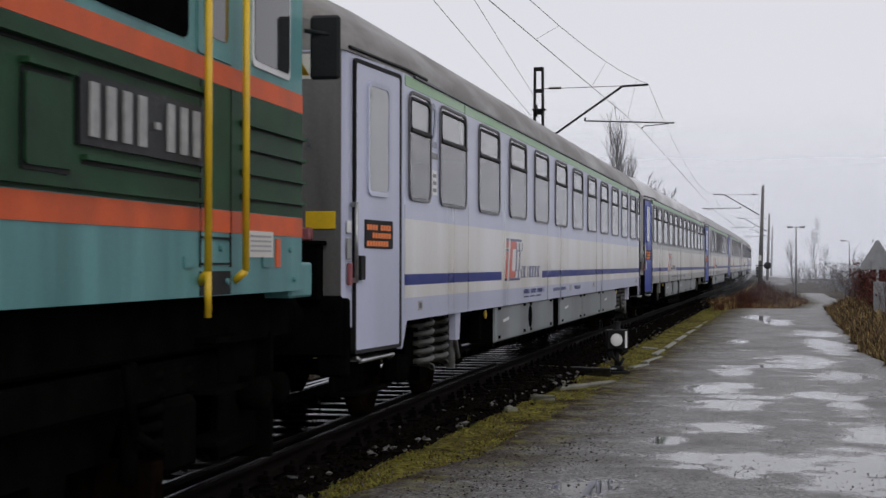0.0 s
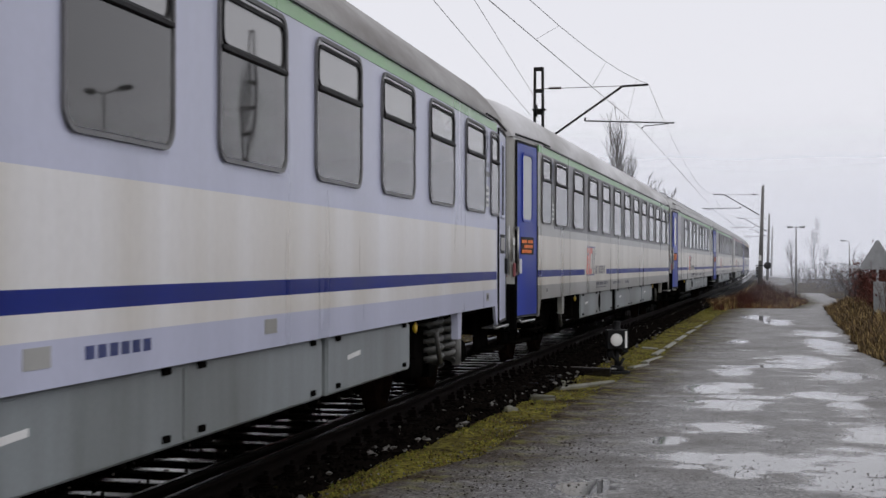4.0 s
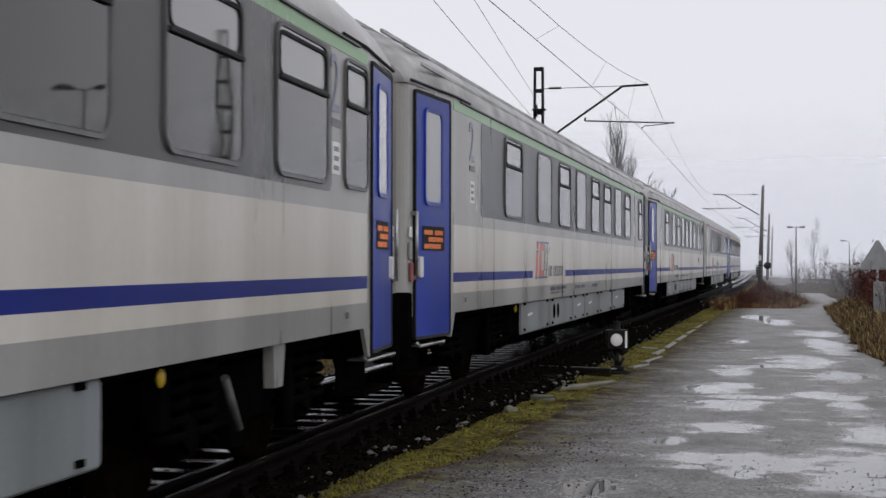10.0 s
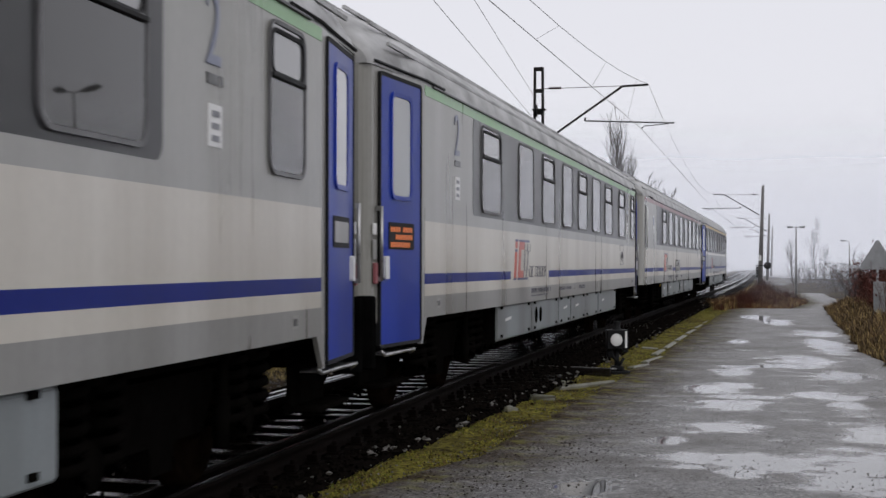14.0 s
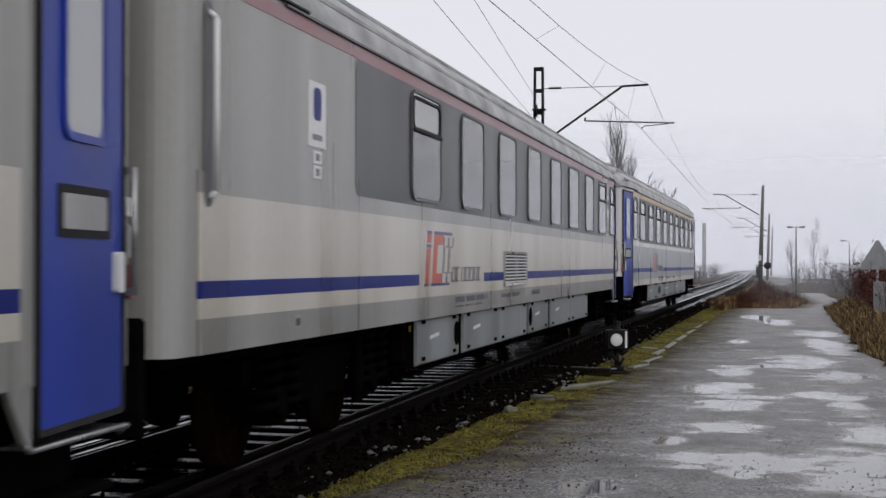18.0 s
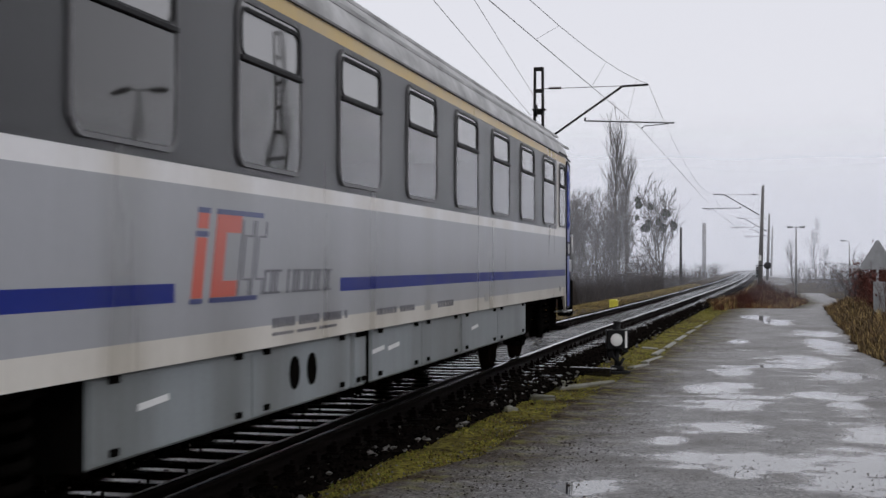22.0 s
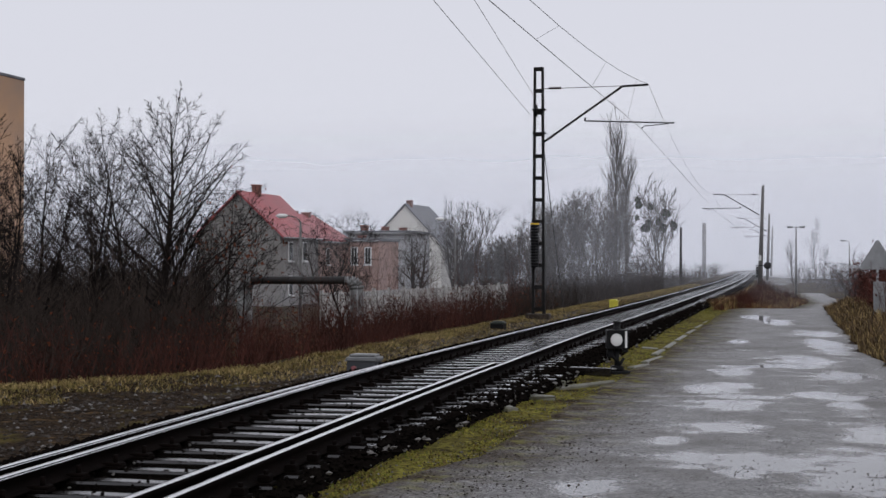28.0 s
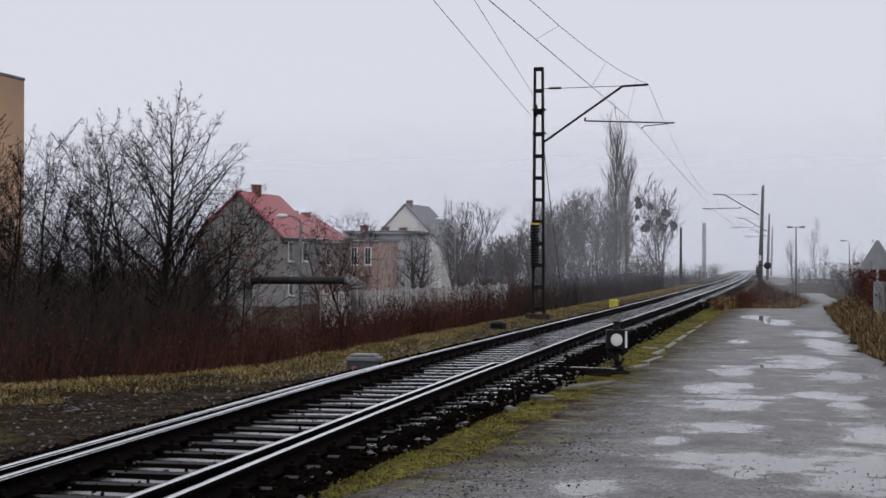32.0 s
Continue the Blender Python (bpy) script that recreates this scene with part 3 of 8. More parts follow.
M["mistletoe"] = mat("mistletoe_dark_green", (0.035, 0.045, 0.025), rough=0.8, vary=0.4, scale=3, bump=0.1, spec=0.02)
M["straw"] = mat("grass_straw", (0.46, 0.34, 0.16), rough=0.75, vary=0.3, scale=1.5, bump=0, tint=(0.22, 0.16, 0.06), spec=0.02)
M["turf"] = mat("grass_olive_yellow", (0.25, 0.195, 0.075), rough=0.8, vary=0.35, scale=1.1, bump=0, tint=(0.12, 0.105, 0.03), spec=0.02)
M["straw_brown"] = mat("grass_brown", (0.135, 0.09, 0.048), rough=0.8, vary=0.3, scale=1.5, bump=0, spec=0.02)
M["grass_green"] = mat("grass_green", (0.13, 0.15, 0.03), rough=0.7, vary=0.35, scale=1.5, bump=0, tint=(0.09, 0.10, 0.025), spec=0.02)
M["moss"] = mat("moss_yellow_green", (0.29, 0.275, 0.05), rough=0.9, vary=0.4, scale=2.5, bump=0.2, tint=(0.17, 0.135, 0.035), spec=0.02)

# ballast bed and its stones
bm = bmesh.new()
rows = []
for s in spaced([(-30, 4, 1.0), (4, 60, 0.25), (60, 400, 3)]):
    e_ = ballast_edge(s)
    prof = [(-2.5, -0.42), (-1.9, -0.27), (-1.35, -0.215), (-0.7, -0.225), (0, -0.22), (0.7, -0.225), (e_ - 0.25, -0.195), (e_ - 0.02, -0.215), (e_ + 0.22, -0.42)]
    rows.append([bm.verts.new(track(s, u + random.uniform(-0.03, 0.03), z + random.uniform(-0.01, 0.01))) for u, z in prof])
for p, q in zip(rows, rows[1:]):
    for i in range(len(p) - 1):
        bm.faces.new((p[i], p[i + 1], q[i + 1], q[i])).smooth = True
ballast_bed = tagged(part("ballast_bed", bm, "ballast"), "wet crushed stone bed under the track, blackened to its shade", "ballast", kind="structure")


def scatter(count, s0, s1, f, bias=1.6):
    out = []
    for _ in range(count):
        s = s0 + (s1 - s0) * rng.random() ** bias
        out.append(f(s))
    return np.array(out)


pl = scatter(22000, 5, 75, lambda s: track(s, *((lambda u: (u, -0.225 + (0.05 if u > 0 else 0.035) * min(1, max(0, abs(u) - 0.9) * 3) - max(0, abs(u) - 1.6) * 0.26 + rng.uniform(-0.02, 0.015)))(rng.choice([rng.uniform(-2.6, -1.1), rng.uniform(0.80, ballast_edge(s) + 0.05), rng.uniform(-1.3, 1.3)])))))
tagged(stones("ballast_stones", pl, rng.uniform(0.022, 0.05, len(pl)), ["ballast", "ballast_pale"], 0.012), "wet crushed ballast stones, blackened to their shade", "gravel", kind="stuff")


pl = scatter(1500, 5, 60, lambda s: track(s, rng.uniform(-1.3, 1.3), -0.158 + rng.uniform(-0.01, 0.012)), 1.4)
tagged(stones("sleeper_stones", pl, rng.uniform(0.010, 0.024, len(pl)), ["ballast", "ballast_pale"], 0.10), "small stones lying on the sleepers", "gravel", kind="stuff")


pl = scatter(2600, 5, 70, lambda s: track(s, ballast_edge(s) + rng.normal(0, 0.10), -0.225 + rng.uniform(-0.03, 0.03)), 1.2)
tagged(stones("shoulder_stones", pl, rng.uniform(0.018, 0.045, len(pl)), ["ballast", "ballast_pale"], 0.14), "grey and black stones on the ballast shoulder", "gravel", kind="stuff")


def loose(s):
    u = rng.uniform(lerp(s, EDGE_Y, EDGE_U) + 0.6, -2.2)
    q = track(s, u)
    return (q.x, q.y, ground_z(q.x, q.y) + 0.005)


pl = scatter(11000, 8, 60, loose)
tagged(stones("track_side_stones", pl, 0.010 + 0.040 * rng.random(len(pl)) ** 2.2, ["track_stone", "ballast_pale"], 0.22), "loose grey stones beside the track", "gravel", kind="stuff")


def road_edge(s):
    x = lerp(s, ROAD_Y, ROAD_L) + rng.normal(0.45, 0.5)
    return (x, s, max(ground_z(x, s), -0.302) + 0.004)


pl = scatter(9000, 9, 56, road_edge)
tagged(stones("road_edge_gravel", pl, 0.004 + 0.013 * rng.random(len(pl)) ** 2, ["track_stone", "ballast_pale"], 0.4), "fine gravel along the edge of the lane", "gravel", kind="stuff")
pl = scatter(30000, 8.5, 50, lambda s: (lambda x: (x, s, lerp(s, ROAD_Y, ROAD_Z) - 0.001))(rng.uniform(lerp(s, ROAD_Y, ROAD_L), lerp(s, ROAD_Y, ROAD_R))))
tagged(stones("road_grit", pl, 0.0035 + 0.010 * rng.random(len(pl)) ** 3, ["track_stone", "ballast_pale"], 0.62), "scattered grit on the wet lane", "gravel", kind="stuff")


# grass and moss
def left_grass(s):
    e = lerp(s, EDGE_Y, EDGE_U)
    u = e - 0.2 + (1.75 + 0.9 * noise.noise((s * 0.8, 2, 2))) * rng.random() ** 1.4
    q = track(s, u)
    return (q.x, q.y, ground_z(q.x, q.y) - 0.01)


pl = scatter(62000, 13, 130, left_grass, 2.6)
tagged(blades("dry_grass", pl, rng.uniform(0.025, 0.10, len(pl)), 0.0055, ["straw", "turf", "turf", "straw_brown", "straw", "turf"], 1.3), "pale yellow dead grass along the bank", "grass", kind="stuff")


def right_grass(s):
    lo, hi = track_x(s) + ballast_edge(s) + 0.02, lerp(s, ROAD_Y, ROAD_L) + 0.15
    for _ in range(6):
        x = lo + (hi - lo) * rng.random()
        if noise.noise((x * 0.9, s * 0.55, 2.0)) > 0.14:
            break
    return (x, s, ground_z(x, s) - 0.005)


pl = scatter(30000, 10, 60, right_grass, 1.7)
tagged(blades("mossy_grass", pl, rng.uniform(0.008, 0.030, len(pl)), 0.006, ["moss", "grass_green", "moss", "straw_brown"], 1.2), "short mossy yellow-green grass beside the rails", "grass", kind="stuff")


def verge_grass(s):
    x = lerp(s, ROAD_Y, ROAD_R) + abs(rng.normal(0.1, 1.0))
    return (x, s, ground_z(x, s) - 0.01)


pl = scatter(9000, 26, 58, verge_grass, 1.0)
tagged(blades("verge_grass", pl, rng.uniform(0.08, 0.32, len(pl)), 0.008, ["straw_brown", "twig_dark", "straw_brown", "straw", "straw_brown"], 0.8), "tangled brown dead grass on the verge", "grass", kind="stuff")


def mound_grass(s):
    x = lerp(s, ROAD_Y, ROAD_L) - abs(rng.normal(0, 1.5))
    x = max(x, track_x(s) + 2.3)
    return (x, s, ground_z(x, s) - 0.01)


pl = scatter(9000, 54, 110, mound_grass, 1.0)
tagged(blades("mound_grass", pl, rng.uniform(0.1, 0.5, len(pl)), 0.012, ["straw_brown", "twig_red", "leaf_dead", "straw"], 0.8), "rust-brown dead grass on the mound", "grass", kind="stuff")


# ---- track ----
line = thing("railway_track", "single wet railway track with rusty steel rails on wooden sleepers", "railway track", kind="structure")


def rail_profile(c):
    right = [(0.034, 0.0), (0.036, -0.012), (0.034, -0.036), (0.010, -0.050), (0.008, -0.110), (0.022, -0.125), (0.062, -0.138), (0.062, -0.149)]
    pts = right + [(-u, z) for u, z in right[::-1]]
    return [(c + u, z) for u, z in pts]


# the two running rails, and inside them the blades of the points, the left one closed and the right one open
RAILS = [(-60, 420, 1, [16, 20, 24, 28], [-0.862, -0.825, -0.785, -0.7525]), (-60, 420, -1, [22, 28, 34], [0.835, 0.80, 0.7525]),
         (-60, 22.5, 1, [-20, 8, 14, 18, 22.5], [-0.60, -0.60, -0.665, -0.725, -0.765]), (-60, 22.0, -1, [-20, 8.5, 12, 16, 22], [0.575, 0.575, 0.64, 0.655, 0.665])]


def rail_strip(bm, s_list, us, vs, profile):
    rows_ = [[bm.verts.new(track(s, lerp(s, us, vs) + u, z)) for u, z in profile] for s in s_list]
    for p, q in zip(rows_, rows_[1:]):
        for i in range(len(profile) - 1):
            bm.faces.new((p[i], p[i + 1], q[i + 1], q[i])).smooth = True


for s0, s1, sg, us, vs in RAILS:
    rail_s = spaced([(-60, 4, 2.0), (4, min(70, s1), 0.5)] + ([(70, 420, 4)] if s1 > 70 else []))
    bm = bmesh.new()
    rail_strip(bm, rail_s, us, vs, rail_profile(0))
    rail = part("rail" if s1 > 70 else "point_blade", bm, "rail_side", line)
    bm = bmesh.new()
    rail_strip(bm, rail_s, us, vs, [(sg * u, z) for u, z in ((-0.031, -0.0015), (-0.022, 0.0012), (-0.008, 0.0022), (0.008, 0.0022), (0.022, 0.0012), (0.032, -0.002), (0.0372, -0.012), (0.0372, -0.017))][::sg])
    part("running_band", bm, "rail_top", rail, "polished running surface of the rail")


def sleeper_mesh(u0, u1, seed):
    """A worn timber with rounded arrises, split ends and a slightly hollowed top."""
    rnd = random.Random(seed)
    bm = bmesh.new()
    secs = []
    k = 9
    for i in range(k):
        x = u0 + (u1 - u0) * i / (k - 1)
        w0, w1, zt = rnd.uniform(0.095, 0.118), rnd.uniform(0.095, 0.118), rnd.uniform(-0.007, 0.002)
        secs.append([(x, -w0 - 0.006, -0.15), (x, -w0 - 0.006, -0.02), (x, -w0 + 0.012, zt), (x, -0.02, zt - 0.004), (x, w1 - 0.012, zt), (x, w1 + 0.006, -0.02), (x, w1 + 0.006, -0.15)])
    rows_ = loft(bm, secs, smooth_on=False)
    bm.faces.new(rows_[0])
    bm.faces.new(rows_[-1][::-1])
    bmesh.ops.recalc_face_normals(bm, faces=bm.faces)
    return bm


def loft(bm, sections, mi=0, smooth_on=True):
    rows = [[bm.verts.new(p) for p in sec] for sec in sections]
    for a, b in zip(rows, rows[1:]):
        for i in range(len(a) - 1):
            f = bm.faces.new((a[i], b[i], b[i + 1], a[i + 1]))
            f.material_index, f.smooth = mi, smooth_on
    return rows


short_timbers = [part("sleeper", sleeper_mesh(-1.28, 1.25, k), "sleeper", line) for k in range(3)]
long_timbers = [part("sleeper", sleeper_mesh(-1.45, e_, 9 + k), "sleeper", line) for k, e_ in enumerate((1.02, 1.10, 1.26, 1.38, 1.52, 1.66))]
bm = bmesh.new()
box(bm, -0.16, 0.16, -0.075, 0.075, 0, 0.018)
for x in (-0.11, 0.11):
    box(bm, x - 0.03, x + 0.03, -0.05, 0.05, 0.018, 0.045, 0.006)
    tube(bm, (x, 0, 0.04), (x, 0, 0.085), 0.017, n=6)
chair0 = part("rail_chair", bm, "rail_side", short_timbers[0])
bm = bmesh.new()
box(bm, -0.17, 0.40, -0.085, 0.085, 0, 0.020)
box(bm, -0.15, -0.06, -0.06, 0.06, 0.020, 0.075, 0.008)
box(bm, 0.075, 0.13, -0.06, 0.06, 0.020, 0.070, 0.008)
box(bm, 0.22, 0.40, -0.06, 0.06, 0.020, 0.045, 0.006)
for x in (-0.11, 0.10, 0.34):
    tube(bm, (x, 0, 0.03), (x, 0, 0.105), 0.020, n=6)
slide0 = part("slide_chair", bm, "rail_side", long_timbers[0], "cast iron slide chair under the point blade")
used = set()
for s in np.arange(3.2, 132, 0.625):
    fit_ = sum(e_ < ballast_edge(s) + random.uniform(-0.02, 0.12) for e_ in (1.10, 1.26, 1.38, 1.52, 1.66))
    pick = long_timbers[fit_] if s < 22.4 else random.choice(short_timbers)
    m_ = track_pose(s + random.uniform(-0.03, 0.03), random.uniform(-0.03, 0.03), -0.163 + random.uniform(-0.006, 0.004)) @ pose(0, 0, 0, 0, 0, random.uniform(-1, 1))
    if pick.name in used:
        o = again(pick, m_, line, "sleeper")
    else:
        o = pick
        o.matrix_basis = m_
        used.add(pick.name)
    if s < 70:
        for (s0, s1, sg, us, vs) in RAILS[:2]:
            cm = Matrix.Translation((lerp(s, us, vs), 0, 0.001)) @ (pose(0, 0, 0, 0, 0, 0) if sg > 0 else pose(0, 0, 0, 0, 0, 180))
            src_ = slide0 if s < 22.4 else chair0
            if src_.matrix_basis == Matrix():
                src_.parent, src_.matrix_basis = o, cm
            else:
                again(src_, cm, o, src_.name.split(".")[0])
bm = bmesh.new()
for s in np.arange(132.5, 330, 0.65):
    q = track_pose(s, 0, -0.163)
    vs = [bm.verts.new(q @ Vector(p)) for p in ((-1.25, -0.12, 0), (1.25, -0.12, 0), (1.25, 0.12, 0), (-1.25, 0.12, 0))]
    bm.faces.new(vs)
tagged(part("far_sleepers", bm, "sleeper", line), kind="stuff")

# ---- the train ----
HALF, SILL, CANT, TOP = 1.42, 0.942, 3.162, 3.92
TAPER, TAPER_LEN = 0.115, 1.56   # the side walls draw in towards the ends, at the doors
SECTION = [(1.42, 3.162), (1.415, 3.222), (1.38, 3.322), (1.30, 3.442), (1.15, 3.592), (0.92, 3.732), (0.62, 3.842), (0.3, 3.902), (0, 3.922)]


def body_shell(L, parent, upper, straight=False):
    """Side walls and ends as one shell with rounded vertical corners."""
    r = 0.14
    e = HALF - TAPER
    bm = bmesh.new()
    def corner(e_, len_):
        out = []
        for i in range(6):
            a = radians(90 * i / 5)
            out.append((e_ - r + r * math.sin(a), -L / 2 + r - r * math.cos(a)))
        return out + [(HALF, -L / 2 + len_)]
    plan = corner(HALF - 0.02, 0.55) if straight else corner(e, TAPER_LEN)
    plan += [(x, -y) for x, y in corner(e, TAPER_LEN)[::-1]]
    full = plan + [(-x, y) for x, y in plan[::-1]]
    rows = []
    for z in (SILL, 1.4, 2.0, CANT):
        rows.append([bm.verts.new((x, y, z)) for x, y in full])
    k = len(full)
    for a, b in zip(rows, rows[1:]):
        for i in range(k):
            bm.faces.new((a[i], a[(i + 1) % k], b[(i + 1) % k], b[i]))
    bm.faces.new(rows[0][::-1])
    bm.faces.new(rows[-1])
    return part("body", bm, upper, parent)


def roof_shell(L, parent, material, ribs, straight=False):
    bm = bmesh.new()
    secs = []
    for dy, kz, kx in ((0.0, 0.55, 0.905), (0.10, 0.80, 0.925), (0.45, 0.97, 0.945), (1.0, 1.0, 0.968), (1.58, 1.0, 1.0)):
        secs.append((-L / 2 + dy, kz, kx))
    rear = [(-y, kz, kx) for y, kz, kx in secs[::-1]]
    secs = ([(y, kz, 1 - (1 - kx) * 0.25) for y, kz, kx in secs] if straight else secs) + rear
    ss = []
    for y, kz, kx in secs:
        half = [(x * kx, y, CANT + (z - CANT) * kz) for x, z in SECTION]
        ss.append(half + [(-x, yy, z) for x, yy, z in half[-2::-1]])
    rows = loft(bm, ss)
    bm.faces.new(rows[0])
    bm.faces.new(rows[-1][::-1])
    roof = part("roof", bm, material, parent)
    bm = bmesh.new()
    for sx in (1, -1):
        box(bm, sx * 1.425 - 0.018, sx * 1.425 + 0.018, -L / 2 + 1.9, L / 2 - 1.9, CANT - 0.004, CANT + 0.014)
    part("gutter", bm, "end_grey", roof)
    for sx in (1, -1):
        for sy in (1, -1):
            bm = bmesh.new()
            pts = [(sx * 1.325, sy * (L / 2 - 0.12), 3.197), (sx * 1.375, sy * (L / 2 - 0.9), 3.197), (sx * 1.43, sy * (L / 2 - 1.6), 3.197), (sx * 1.43, sy * (L / 2 - 2.4), 3.197)]
            polytube(bm, pts, 0.014, 5)
            part("door_gutter", bm, "rubber", roof)
    if ribs:
        for x, z in ((1.335, 3.387), (1.16, 3.584), (0.93, 3.728), (0.66, 3.83)):
            bm = bmesh.new()
            for sx in (1, -1):
                box(bm, sx * x - 0.014, sx * x + 0.014, -L / 2 + 0.5, L / 2 - 0.5, z - 0.01, z + 0.022)
            part("roof_rib", bm, material, roof)
    for y in (-L * 0.36, -L * 0.12, L * 0.12, L * 0.36):
        bm = bmesh.new()
        lathe(bm, [(3.89, 0.24), (3.97, 0.22), (4.00, 0.12), (4.005, 0.0)], (0, y, 0), 'z', 14)
        part("roof_vent", bm, material, roof)
    return roof


def band(name, parent, material, y0, y1, z0, z1, proud=0.003, r=0.0, sides=(1, -1)):
    for sx in sides:
        bm = bmesh.new()
        pts = rrect(y0, y1, z0, z1, r) if r else [(y1, z1), (y0, z1), (y0, z0), (y1, z0)]
        plate(bm, [(y, z) for y, z in pts], HALF - 0.01, HALF + proud)
        if sx < 0:
            bmesh.ops.rotate(bm, verts=bm.verts, matrix=Matrix.Rotation(math.pi, 3, 'Z'))
        part(name, bm, material, parent)


WIN = {}


def window_parts(w, h, split, dark_frame):
    """One window's meshes, built once for each size: frame, panes and sash rail."""
    key = (round(w, 2), round(h, 2), split, dark_frame)
    if key in WIN:
        return WIN[key]
    r = min(0.13, w * 0.16)
    bm = bmesh.new()
    ring(bm, rrect(-w / 2, w / 2, 0, h, r), rrect(-w / 2 + 0.026, w / 2 - 0.026, 0.026, h - 0.026, r * 0.85), 0.0, 0.018)
    f = part("window_frame", bm, "frame_dark" if dark_frame else "skirt_grey")
    zs = h * 0.635
    bm = bmesh.new()
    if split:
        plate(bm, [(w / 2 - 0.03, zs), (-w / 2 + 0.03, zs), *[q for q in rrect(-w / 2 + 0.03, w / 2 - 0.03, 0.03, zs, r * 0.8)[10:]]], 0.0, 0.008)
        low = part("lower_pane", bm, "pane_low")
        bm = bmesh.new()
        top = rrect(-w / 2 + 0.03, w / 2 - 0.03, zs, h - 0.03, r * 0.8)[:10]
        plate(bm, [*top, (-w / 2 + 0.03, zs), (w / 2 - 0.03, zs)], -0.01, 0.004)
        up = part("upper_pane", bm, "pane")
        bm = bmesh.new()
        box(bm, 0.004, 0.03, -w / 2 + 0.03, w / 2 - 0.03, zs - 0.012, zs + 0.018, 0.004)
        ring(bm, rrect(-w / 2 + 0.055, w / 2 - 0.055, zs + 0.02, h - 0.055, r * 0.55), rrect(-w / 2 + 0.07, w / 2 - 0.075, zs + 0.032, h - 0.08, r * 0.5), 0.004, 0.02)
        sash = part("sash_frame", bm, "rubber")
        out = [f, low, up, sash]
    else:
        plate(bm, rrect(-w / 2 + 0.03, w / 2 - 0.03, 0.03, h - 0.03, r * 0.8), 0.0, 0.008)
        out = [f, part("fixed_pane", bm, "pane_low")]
    for o in out:
        o.hide_render = False
    WIN[key] = out
    for o in out:
        scene.collection.objects.unlink(o)
    return out


def window(parent, y0, y1, z0, z1, split, dark_frame=True, sx=1):
    parts = window_parts(y1 - y0, z1 - z0, split, dark_frame)
    m = Matrix.Translation((sx * (HALF + 0.004), (y0 + y1) / 2 if sx > 0 else -(y0 + y1) / 2, z0))
    if sx < 0:
        m = m @ Matrix.Rotation(math.pi, 4, 'Z')
    f = again(parts[0], m, parent, "window")
    for o in parts[1:]:
        again(o, Matrix(), f, o.name.split(".")[0])


DOOR = {}


